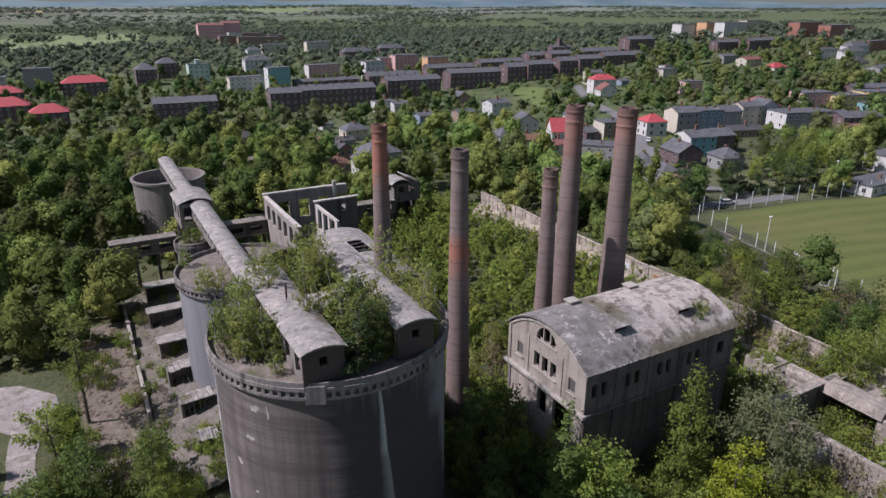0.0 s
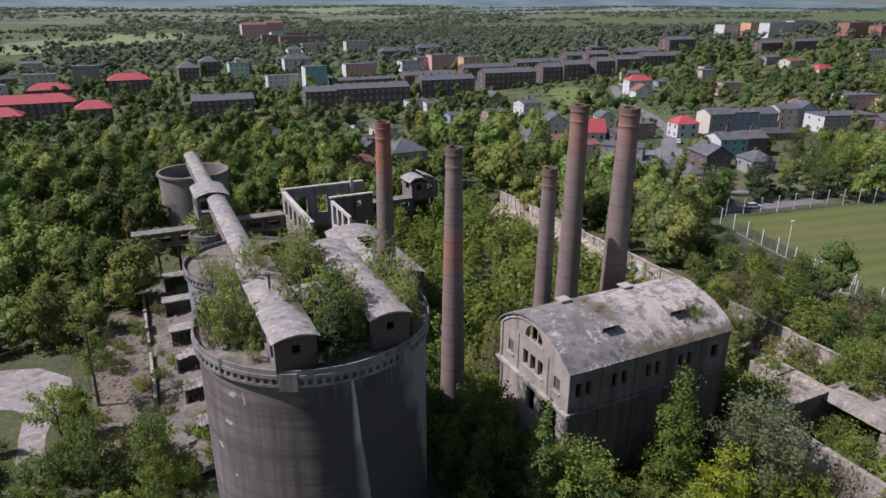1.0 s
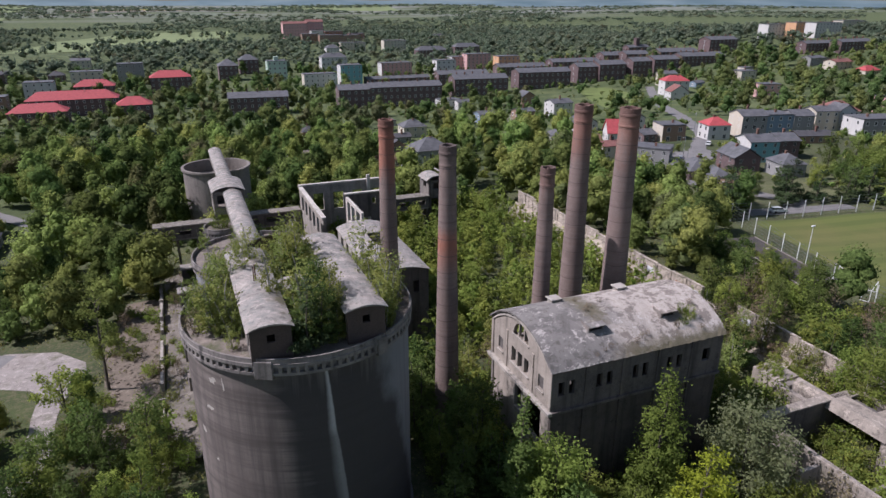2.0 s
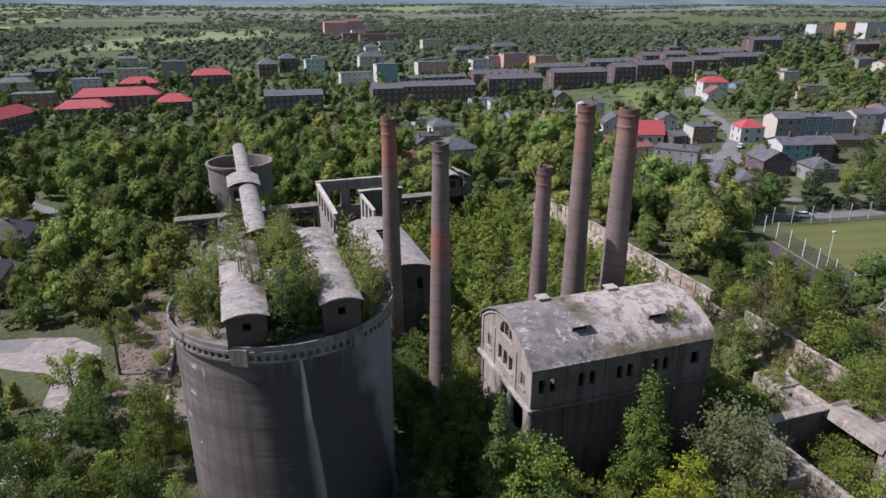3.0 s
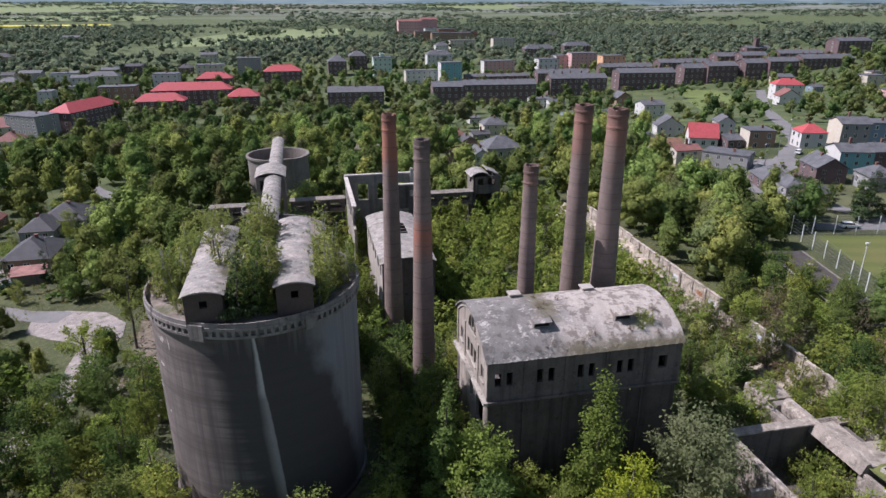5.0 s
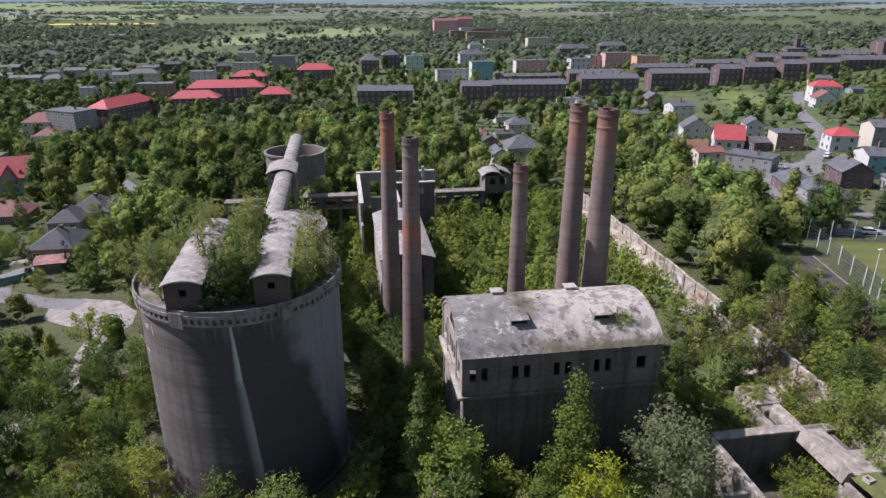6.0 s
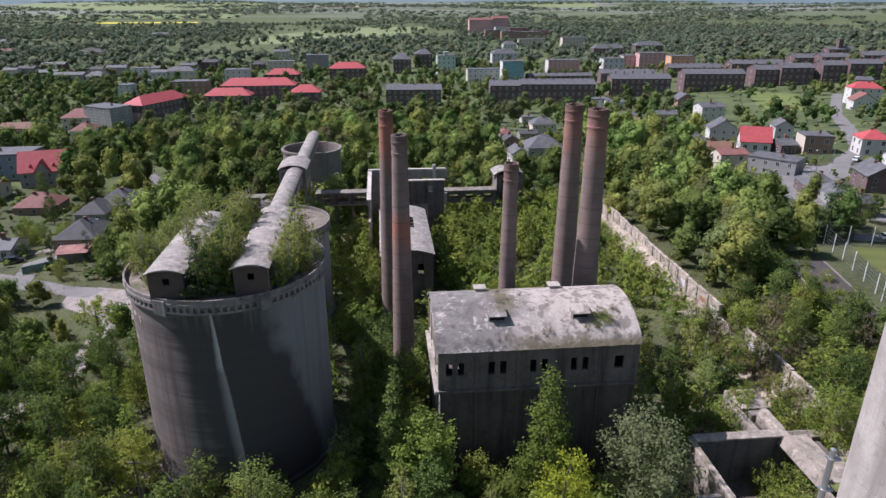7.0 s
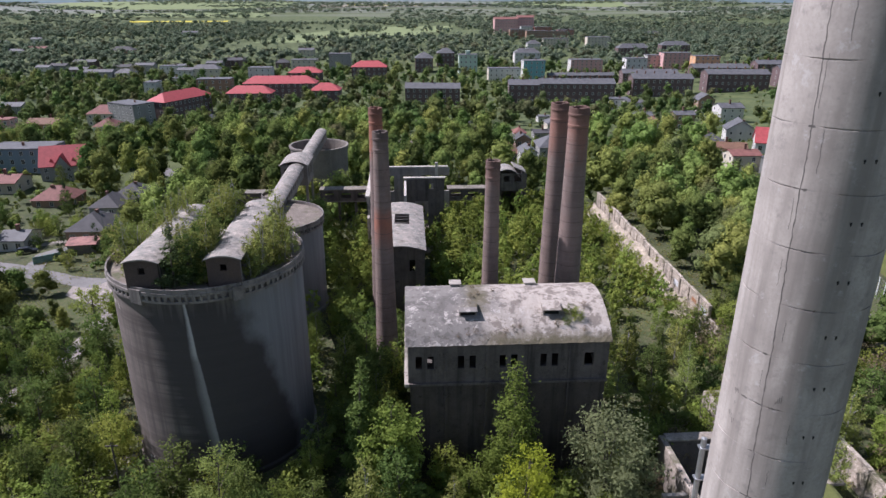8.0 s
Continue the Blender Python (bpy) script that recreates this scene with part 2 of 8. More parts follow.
def wall_bm(axis, at, thick, u0, u1, z0, z1, holes=()):
    """A wall running along x (axis 'x') or along y, with holes right through it, as one connected mesh."""
    us = sorted({u0, u1, *[h[0] for h in holes], *[h[2] for h in holes]})
    zs = sorted({z0, z1, *[h[1] for h in holes], *[h[3] for h in holes]})
    bm, corner = bmesh.new(), {}

    def v(i, j, s):
        if (i, j, s) not in corner:
            w = at + thick * s
            corner[i, j, s] = bm.verts.new((us[i], w, zs[j]) if axis == "x" else (w, us[i], zs[j]))
        return corner[i, j, s]

    def solid(i, j):
        if not (0 <= i < len(us) - 1 and 0 <= j < len(zs) - 1):
            return False
        mu, mz = (us[i] + us[i + 1]) / 2, (zs[j] + zs[j + 1]) / 2
        return not any(h[0] < mu < h[2] and h[1] < mz < h[3] for h in holes)
    for i in range(len(us) - 1):
        for j in range(len(zs) - 1):
            if not solid(i, j):
                continue
            for s in (0, 1):
                bm.faces.new([v(i, j, s), v(i + 1, j, s), v(i + 1, j + 1, s), v(i, j + 1, s)])
            for di, dj, (a, b) in ((-1, 0, ((0, 0), (0, 1))), (1, 0, ((1, 0), (1, 1))), (0, -1, ((0, 0), (1, 0))), (0, 1, ((0, 1), (1, 1)))):
                if not solid(i + di, j + dj):
                    bm.faces.new([v(i + a[0], j + a[1], 0), v(i + b[0], j + b[1], 0), v(i + b[0], j + b[1], 1), v(i + a[0], j + a[1], 1)])
    bmesh.ops.recalc_face_normals(bm, faces=bm.faces)
    return bm


def joined(name, rows, mats):
    """A mesh of boxes, each with its own material."""
    bm = bmesh.new()
    for k, r in enumerate(rows):
        box(bm, *r[:6], mat=r[6])
    me = bpy.data.meshes.new(name)
    bm.to_mesh(me)
    bm.free()
    for m in mats:
        me.materials.append(m)
    return me

# ---- the land: one sheet to the horizon ----
def land_material():
    m, nt, bsdf, out = nodes_of("meadow_and_soil")
    pos = world_pos(nt)
    big = noise_fac(nt, pos, 0.012, 6, 0.6)
    mid = noise_fac(nt, pos, 0.09, 6, 0.65)
    fine = noise_fac(nt, pos, 1.6, 6, 0.75)
    col = mix(nt, ramp(nt, mid, ((0.38, 0.0), (0.64, 1.0))), (0.034, 0.048, 0.015), (0.072, 0.090, 0.028))
    col = mix(nt, ramp(nt, big, ((0.56, 0.0), (0.70, 0.7))), col, (0.145, 0.155, 0.068))
    sep = nt.nodes.new("ShaderNodeSeparateXYZ")
    nt.links.new(pos, sep.inputs[0])
    trodden = arith(nt, "SUBTRACT", 1.0, arith(nt, "MULTIPLY", arith(nt, "SUBTRACT", sep.outputs[1], 150.0), 0.02, True))
    soil = arith(nt, "MULTIPLY", ramp(nt, fine, ((0.46, 0.0), (0.70, 0.8))), trodden)
    col = mix(nt, soil, col, (0.165, 0.130, 0.085))
    # kept grass between the houses and meadows beyond the works
    kept = arith(nt, "MULTIPLY", arith(nt, "SUBTRACT", sep.outputs[1], 190.0), 0.02, True)
    col = mix(nt, arith(nt, "MULTIPLY", kept, 0.75), col, mix(nt, ramp(nt, mid, ((0.40, 0.0), (0.62, 1.0))), (0.060, 0.085, 0.027), (0.128, 0.150, 0.054)))
    # open farmland in strips far out, paled in colour to stand in for haze
    strips = noise_fac(nt, pos, 0.0016, 5, 0.6, (0.6, 2.6, 1))
    field = arith(nt, "MULTIPLY", ramp(nt, strips, ((0.44, 0.0), (0.50, 1.0))), arith(nt, "MULTIPLY", arith(nt, "SUBTRACT", sep.outputs[1], 1900.0), 0.001, True))
    crop = noise_fac(nt, pos, 0.004, 3, 0.5, (0.6, 3.0, 1))
    col = mix(nt, field, col, mix(nt, ramp(nt, crop, ((0.42, 0.0), (0.56, 1.0))), (0.155, 0.180, 0.130), (0.220, 0.215, 0.195)))
    nt.links.new(col, bsdf.inputs["Base Color"])
    bsdf.inputs["Roughness"].default_value = 1.0
    bump(nt, bsdf, fine, 0.6, 0.2)
    return m


def grid_lines(lo, hi, near_lo, near_hi, step, grow):
    mid = list(np.arange(near_lo, near_hi + step, step))
    up, s = [], step
    while (up[-1] if up else mid[-1]) < hi:
        s *= grow
        up.append((up[-1] if up else mid[-1]) + s)
    down, s = [], step
    while (down[-1] if down else mid[0]) > lo:
        s *= grow
        down.append((down[-1] if down else mid[0]) - s)
    return down[::-1] + mid + up


def build_land():
    xs, ys = grid_lines(-4200, 4600, -80, 200, 4.0, 1.09), grid_lines(-400, 4800, 20, 220, 4.0, 1.06)
    verts = [(x, y, ground_z(x, y)) for y in ys for x in xs]
    w = len(xs)
    faces = [(j * w + i, j * w + i + 1, (j + 1) * w + i + 1, (j + 1) * w + i) for j in range(len(ys) - 1) for i in range(w - 1)]
    me = bpy.data.meshes.new("ground")
    me.from_pydata(verts, [], faces)
    me.polygons.foreach_set("use_smooth", [True] * len(faces))
    me.materials.append(land_material())
    tagged(new("ground", me), "overgrown grassy ground with bare soil, reaching the horizon", "ground", kind="structure")


build_land()


def draped(name, points, width, material, lift, label, category, closed=False):
    """A strip along a line of (x, y) points, laid on the ground; or, closed, a filled outline."""
    bm = bmesh.new()
    if closed:
        vs = [bm.verts.new((x, y, 0)) for x, y in points]
        bm.faces.new(vs)
        bmesh.ops.triangulate(bm, faces=bm.faces)
        reach = max(math.hypot(x - points[0][0], y - points[0][1]) for x, y in points) / 14
        for _ in range(7):
            longest = [e for e in bm.edges if e.calc_length() > max(5, reach)]
            if longest:
                bmesh.ops.subdivide_edges(bm, edges=longest, cuts=1)
                bmesh.ops.triangulate(bm, faces=bm.faces)
        for v in bm.verts:
            v.co.z = ground_z(v.co.x, v.co.y) + lift
    else:
        dense = []
        for (xa, ya), (xb, yb) in zip(points, points[1:]):
            n = max(1, int(math.hypot(xb - xa, yb - ya) / 3))
            dense += [(xa + (xb - xa) * i / n, ya + (yb - ya) * i / n) for i in range(n)]
        dense.append(points[-1])
        rows = []
        for i, (x, y) in enumerate(dense):
            xa, ya = dense[max(0, i - 1)]
            xb, yb = dense[min(len(dense) - 1, i + 1)]
            d = math.hypot(xb - xa, yb - ya) or 1
            nx, ny = -(yb - ya) / d, (xb - xa) / d
            w = width / 2 * (1 + 0.12 * math.sin(i * 1.7))
            rows.append([bm.verts.new((x + nx * w * s, y + ny * w * s, ground_z(x + nx * w * s, y + ny * w * s) + lift)) for s in (-1, -0.33, 0.33, 1)])
        for p, q in zip(rows, rows[1:]):
            for k in range(3):
                bm.faces.new((p[k], p[k + 1], q[k + 1], q[k]))
    bmesh.ops.recalc_face_normals(bm, faces=bm.faces)
    for f in bm.faces:
        if f.normal.z < 0:
            f.normal_flip()
    return tagged(link_bm(name, bm, material), label, category, kind="structure")

# ---- the big round cement silo with its two vaulted sheds ----
G0 = -8.8
SX, SY, SR, SZ = 17.95, 53.94, 10.9, 16.3


def silo_material():
    """Concrete with poured rings, soot mixed with painted shade, and pale lime runs that start under the rim."""
    m, nt, bsdf, out = nodes_of("silo_concrete")
    pos = world_pos(nt)
    sep = nt.nodes.new("ShaderNodeSeparateXYZ")
    nt.links.new(pos, sep.inputs[0])
    x, z = sep.outputs[0], sep.outputs[2]
    y = sep.outputs[1]
    big = noise_fac(nt, pos, 0.14, 6, 0.6)
    run = noise_fac(nt, pos, 0.8, 6, 0.7, (1, 1, 0.05))
    ring = noise_fac(nt, pos, 0.5, 5, 0.65, (0.10, 0.10, 2.4))
    fine = noise_fac(nt, pos, 3.0, 6, 0.7)
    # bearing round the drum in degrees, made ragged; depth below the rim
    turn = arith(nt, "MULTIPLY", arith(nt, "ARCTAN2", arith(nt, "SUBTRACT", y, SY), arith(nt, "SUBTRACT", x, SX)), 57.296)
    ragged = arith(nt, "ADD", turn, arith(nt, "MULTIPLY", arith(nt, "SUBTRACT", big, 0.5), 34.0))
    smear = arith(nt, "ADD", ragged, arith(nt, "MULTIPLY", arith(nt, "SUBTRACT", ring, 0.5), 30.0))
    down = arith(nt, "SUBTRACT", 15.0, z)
    col = mix(nt, ramp(nt, big, ((0.35, 0.0), (0.65, 1.0))), (0.120, 0.098, 0.088), (0.200, 0.168, 0.150))
    col = mix(nt, ramp(nt, ring, ((0.44, 0.0), (0.60, 0.75))), col, (0.088, 0.072, 0.064))
    col = mix(nt, ramp(nt, run, ((0.46, 0.0), (0.64, 0.7))), col, (0.070, 0.060, 0.055))
    col = mix(nt, ramp(nt, run, ((0.30, 0.55), (0.42, 0.0))), col, (0.235, 0.205, 0.185))
    # dark band, soot with the shade side painted in, narrower towards the ground
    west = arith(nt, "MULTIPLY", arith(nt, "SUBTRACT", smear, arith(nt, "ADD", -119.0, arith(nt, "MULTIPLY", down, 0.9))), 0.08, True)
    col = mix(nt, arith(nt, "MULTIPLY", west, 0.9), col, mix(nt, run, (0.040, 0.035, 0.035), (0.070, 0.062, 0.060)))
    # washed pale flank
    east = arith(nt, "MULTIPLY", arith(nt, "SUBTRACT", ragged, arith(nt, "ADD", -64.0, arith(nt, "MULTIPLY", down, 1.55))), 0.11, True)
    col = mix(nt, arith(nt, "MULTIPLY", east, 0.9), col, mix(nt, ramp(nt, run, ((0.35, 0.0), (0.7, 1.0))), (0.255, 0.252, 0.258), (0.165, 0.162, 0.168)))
    # drips under the cornice
    drip = arith(nt, "SUBTRACT", ramp(nt, run, ((0.45, 0.0), (0.62, 1.0))), arith(nt, "MULTIPLY", down, 0.33), True)
    col = mix(nt, arith(nt, "MULTIPLY", drip, 0.55), col, (0.20, 0.18, 0.155))
    # one lime run that slides sideways as it falls: sharp on one side, feathered on the other
    off = arith(nt, "SUBTRACT", arith(nt, "ADD", turn, arith(nt, "MULTIPLY", arith(nt, "SUBTRACT", big, 0.5), 4.0)), arith(nt, "ADD", -88.6, arith(nt, "MULTIPLY", down, 0.45)))
    wide = arith(nt, "ADD", 1.1, arith(nt, "MULTIPLY", arith(nt, "MINIMUM", down, 11.0), 0.42))
    sharp = arith(nt, "MULTIPLY", arith(nt, "SUBTRACT", 0.8, off), 1.6, True)
    soft = arith(nt, "MULTIPLY", arith(nt, "ADD", off, wide), arith(nt, "DIVIDE", 1.2, wide), True)
    lime = arith(nt, "MULTIPLY", arith(nt, "MULTIPLY", sharp, soft), arith(nt, "SUBTRACT", 1.0, arith(nt, "MULTIPLY", arith(nt, "SUBTRACT", down, 6.0, True), 0.45)))
    col = mix(nt, arith(nt, "MULTIPLY", lime, 0.95), col, mix(nt, fine, (0.36, 0.345, 0.33), (0.58, 0.56, 0.53)))
    # bright strip on the sun-facing edge, its light put into the colour
    strip = arith(nt, "MULTIPLY", arith(nt, "MULTIPLY", arith(nt, "GREATER_THAN", smear, 166.0), arith(nt, "LESS_THAN", smear, 175.0)), 0.8)
    col = mix(nt, strip, col, (0.50, 0.48, 0.44))
    col = mix(nt, ramp(nt, fine, ((0.6, 0.0), (0.8, 0.14))), col, (0.26, 0.245, 0.23))
    nt.links.new(col, bsdf.inputs["Base Color"])
    bsdf.inputs["Roughness"].default_value = 0.9
    bump(nt, bsdf, ring, 0.35, 0.08)
    return m


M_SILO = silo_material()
M_CORNICE = concrete("cornice_concrete", (0.270, 0.242, 0.220), (0.098, 0.086, 0.080), (0.042, 0.037, 0.035), None, 0.6, True, 0.85)
M_DECK = concrete("silt_deck", (0.205, 0.172, 0.145), (0.115, 0.096, 0.080), (0.09, 0.085, 0.05), (0.06, 0.075, 0.02), 0.5, False)


def round_silo(name, x, y, r, base, top, label, material, brackets=0, parapet=0.45):
    silo = empty(name, x, y, base, label=label, category="silo")
    h = top - base
    part("drum", lathe([(r, -1.0), (r, h - 1.4), (r - 0.02, h - 1.25)], 96), material, silo)
    part("base_ring", lathe([(r + 0.004, -0.8), (r + 0.25, -0.8), (r + 0.25, 0.8), (r + 0.004, 1.0)], 96), material, silo, "chipped concrete base ring")
    part("cornice", lathe([(r - 0.3, h - 1.3), (r + 0.08, h - 1.3), (r + 0.36, h - 1.18), (r + 0.36, h - 0.92), (r + 0.04, h - 0.90), (r + 0.04, h - 0.35), (r + 0.42, h - 0.35), (r + 0.42, h - 0.02), (r + 0.34, h), (r + 0.34, h + parapet), (r + 0.16, h + parapet), (r + 0.16, h - 0.2)], 96), M_CORNICE, silo, "moulded concrete cornice")
    part("deck", lathe([(0.01, h - 0.05), (r * 0.4, h + 0.02), (r * 0.8, h - 0.04), (r + 0.2, h - 0.16)], 48), M_DECK, silo, "silted deck with moss")
    if brackets:
        bm = boxes((r + 0.02, -0.17, h - 0.915, r + 0.34, 0.17, h - 0.352), bevel=0.02)
        me = bpy.data.meshes.new("bracket")
        bm.to_mesh(me)
        bm.free()
        me.materials.append(M_CORNICE)
        for i in range(brackets):
            shared("bracket", me, silo, pose(0, 0, 0, 0, 0, 360 * i / brackets))
    return silo


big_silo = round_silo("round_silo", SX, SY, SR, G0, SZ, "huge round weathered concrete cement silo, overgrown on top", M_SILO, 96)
# two pilaster blocks in the cornice
for ang, hw in ((-116.0, 0.8), (-59.5, 0.6)):
    bm = boxes((SR - 0.2, -hw, SZ - G0 - 1.5, SR + 0.46, hw, SZ - G0 + 0.2), bevel=0.04)
    ob = part("pilaster_block", bm, M_CORNICE, big_silo)
    ob.matrix_basis = pose(0, 0, 0, 0, 0, ang)


# torn plaster patches, a rusty bracket run and paint marks near the foot
M_SCAR = concrete("bare_scar", (0.46, 0.42, 0.37), (0.30, 0.27, 0.24), (0.16, 0.14, 0.12), None, 1.2, False)
scar_rng = random.Random(6)
for ang, z, w, h in ((-146, 13.4, 1.0, 0.9), (-151, 10.2, 1.2, 0.5), (-139, 13.2, 0.25, 1.6), (-160, 7.0, 0.7, 0.7), (-150, 4.5, 0.5, 0.5)):
    bm = bmesh.new()
    ring = []
    for k in range(11):
        t = 2 * math.pi * k / 11
        q = scar_rng.uniform(0.28, 1.25)
        a = radians(ang) + w * q * math.cos(t) / 2 / SR
        ring.append(bm.verts.new(((SR + 0.012) * math.cos(a), (SR + 0.012) * math.sin(a), z - G0 + h * q * math.sin(t) / 2)))
    bm.faces.new(ring)
    part("scar", bm, M_SCAR, big_silo, "bare pale scar in the wall")
for k in range(5):
    a = -134 + 4.2 * k
    bm = boxes((SR, -0.03, -0.5 + 0.2 * (k % 2), SR + 0.02, 0.03, 0.5), (SR, 0.03, 0.2 - 0.3 * (k % 3), SR + 0.02, 0.5, 0.32 - 0.3 * (k % 3)))
    ob = part("paint_mark", bm, plain("white_paint", (0.6, 0.6, 0.58), 0.7), big_silo, "unreadable whitish paint mark")
    ob.matrix_basis = pose(0, 0, 2.0, 0, 0, a)


def vault_shed(name, axis_x, half, y0, y1, z0, wall, rise, label, over=0.28):
    """A long shed with a barrel roof, brick end walls with a window, side walls with posts and gaps."""
    shed = empty(name, axis_x, y0, z0, label=label, category="shed")
    L = y1 - y0
    holes = [(-0.35, wall - 1.35, 0.35, wall - 0.6)]
    part("end_wall", wall_bm("x", 0.0, 0.3, -half, half, 0, wall, holes), M_BRICKEND, shed, "sooty brick end wall")
    part("tympanum", extrude_profile(arc(-half, half, wall, rise - 0.12), "y", 0.001, 0.299), M_BRICKEND, shed)
    part("end_wall", boxes((-half, L - 0.3, 0, half, L, wall)), M_BRICKEND, shed)
    part("tympanum", extrude_profile(arc(-half, half, wall, rise - 0.12), "y", L - 0.299, L - 0.001), M_BRICKEND, shed)
    nb = max(3, int(L / 2.6))
    for s in (-1, 1):
        holes = [(L * (i + 0.25) / nb, 0.9, L * (i + 0.75) / nb, wall - 0.35) for i in range(nb)]
        bm = wall_bm("y", half - 0.25 if s > 0 else -half, 0.25, 0.3, L - 0.3, 0, wall, holes)
        part("side_wall", bm, M_WALL, shed)
    # added sheet behind the window, black in place of the unlit inside
    part("inner_wall", boxes((-half + 0.3, 1.6, 0.05, half - 0.3, 1.75, wall - 0.1)), M_SHADE_BLACK, shed, "near-black sheet standing in for the shed's dark inside")
    bm = extrude_profile(shell(-half - over, half + over, wall - 0.02, rise, 0.16, 18), "y", -over, L + over)
    part("roof", bm, M_ROOF, shed, "pale weathered concrete barrel roof")
    return shed


M_BRICKEND = brickwork("sooty_brick", (0.075, 0.052, 0.044), (0.13, 0.095, 0.08), (0.05, 0.044, 0.04))
vault_shed("vaulted_shed", 13.95, 1.74, 44.1, 63.2, 16.1, 3.25, 0.5, "long vaulted shed with pale concrete roof on the silo")
vault_shed("vaulted_shed", 22.35, 1.74, 44.5, 64.6, 16.1, 3.35, 0.5, "long vaulted shed with mossy concrete roof on the silo")
link = empty("link_passage", 16.0, 53.0, 16.1, label="short vaulted passage between the two silo sheds", category="shed")
part("roof", extrude_profile(shell(-0.2, 3.4, 2.5, 0.5, 0.15), "x", 0.0, 4.3), M_ROOF, link)
part("side_wall", boxes((0, 0.0, 0, 4.3, 0.2, 2.5)), M_WALL, link)
part("side_wall", boxes((0, 3.0, 0, 4.3, 3.2, 2.5)), M_WALL, link)

# conveyor gallery: an inclined head behind the silo, then a level gallery on the axis of the silo row
AX = 17.3


def gallery(name, y0, y1, z0, z1, half, wall, rise, label, half1=None):
    """A roofed conveyor bridge between two points of the axis, floor height z0 to z1."""
    g = empty(name, AX, y0, z0, label=label, category="conveyor gallery")
    L, dz, h1 = y1 - y0, z1 - z0, half1 or half

    def bent(bm):
        for v in bm.verts:
            t = v.co.y / L
            v.co.z += dz * t
            v.co.x *= 1 + (h1 / half - 1) * t
        return bm
    seg = max(2, int(L / 2.5))
    roof = extrude_profile(shell(-half - 0.2, half + 0.2, wall, rise, 0.14, 12), "y", 0, L, seg)
    part("roof", bent(roof), M_ROOF, g, "pale mottled concrete barrel roof")
    for s in (-1, 1):
        holes = [(L * (i + 0.3) / seg, wall * 0.35, L * (i + 0.7) / seg, wall * 0.85) for i in range(seg)]
        part("side_wall", bent(wall_bm("y", half - 0.2 if s > 0 else -half, 0.2, 0, L, 0, wall, holes)), M_WALL, g)
    part("floor_beam", bent(extrude_profile([(-half, -0.4), (half, -0.4), (half, 0), (-half, 0)], "y", 0, L, seg)), M_WALL, g)
    return g


head = gallery("conveyor_gallery", 64.9, 82.0, 16.2, 7.6, 2.9, 3.2, 1.0, "sloping concrete conveyor head joining silo and gallery", 1.6)
part("end_wall", boxes((-2.68, 0.05, 0, 2.68, 0.3, 3.2)), M_BRICKEND, head)
part("tympanum", extrude_profile(arc(-2.68, 2.68, 3.2, 0.85), "y", 0.051, 0.299), M_BRICKEND, head)
gallery("conveyor_gallery", 82.0, 122.4, 7.6, 8.2, 1.5, 2.0, 0.75, "long level concrete conveyor gallery with barrel roof")
gallery("conveyor_gallery", 131.2, 168.0, 7.3, 7.3, 1.35, 2.0, 0.75, "far end of the concrete conveyor gallery over the silo")


def transfer_tower():
    t = empty("transfer_tower", 16.7, 122.4, G0, label="concrete transfer tower with a small arched roof", category="tower")
    h = 10.4 - G0
    legs = [(-2.7, 0.2), (2.3, 0.2), (-2.7, 8.2), (2.3, 8.2)]
    for x, y in legs:
        part("leg", boxes((x, y, -1, x + 0.5, y + 0.5, h - 4.6)), M_WALL, t)
    part("brace", boxes((-2.2, 0.25, h - 11, 2.3, 0.65, h - 10.5)), M_WALL, t)
    part("brace", boxes((-2.2, 8.25, h - 11, 2.3, 8.65, h - 10.5)), M_WALL, t)
    part("cabin_floor", boxes((-2.95, 0, h - 4.6, 2.95, 8.8, h - 4.2)), M_WALL, t)
    part("front_wall", wall_bm("x", 0.0, 0.25, -2.9, 2.9, h - 4.2, h, [(-2.2, h - 3.2, 1.4, h - 0.7)]), M_WALL, t)
    part("back_wall", boxes((-2.9, 8.55, h - 4.2, 2.9, 8.8, h)), M_WALL, t)
    part("side_wall", wall_bm("y", -2.9, 0.25, 0.25, 8.55, h - 4.2, h, [(1.5, h - 3.2, 3.2, h - 1), (5, h - 3.2, 6.8, h - 1)]), M_WALL, t)
    part("side_wall", wall_bm("y", 2.65, 0.25, 0.25, 8.55, h - 4.2, h, [(1.5, h - 3.2, 3.2, h - 1), (5, h - 3.2, 6.8, h - 1)]), M_WALL, t)
    part("roof", extrude_profile(shell(-3.2, 3.2, h, 1.0, 0.18), "y", -0.3, 9.1), M_ROOF, t, "pale arched concrete roof")


transfer_tower()
round_silo("round_silo", 17.6, 91.7, 8.8, G0, 8.6, "round concrete silo with a silted mossy deck", M_SILO, 72)
round_silo("round_silo", 14.2, 113.5, 2.7, G0, 6.2, "slim round concrete silo overgrown with shrubs", M_WALL, 30)
far_silo = empty("round_silo", 17.0, 162.9, -11, label="open round concrete silo with a ring cornice", category="silo")
part("drum", lathe([(7.85, -1), (7.85, 16.6), (8.0, 16.6), (8.0, 16.9), (8.25, 17.0), (8.25, 17.5), (7.6, 17.5), (7.45, 16.0), (7.45, 14.5), (0.01, 14.3)], 96), M_WALL, far_silo)


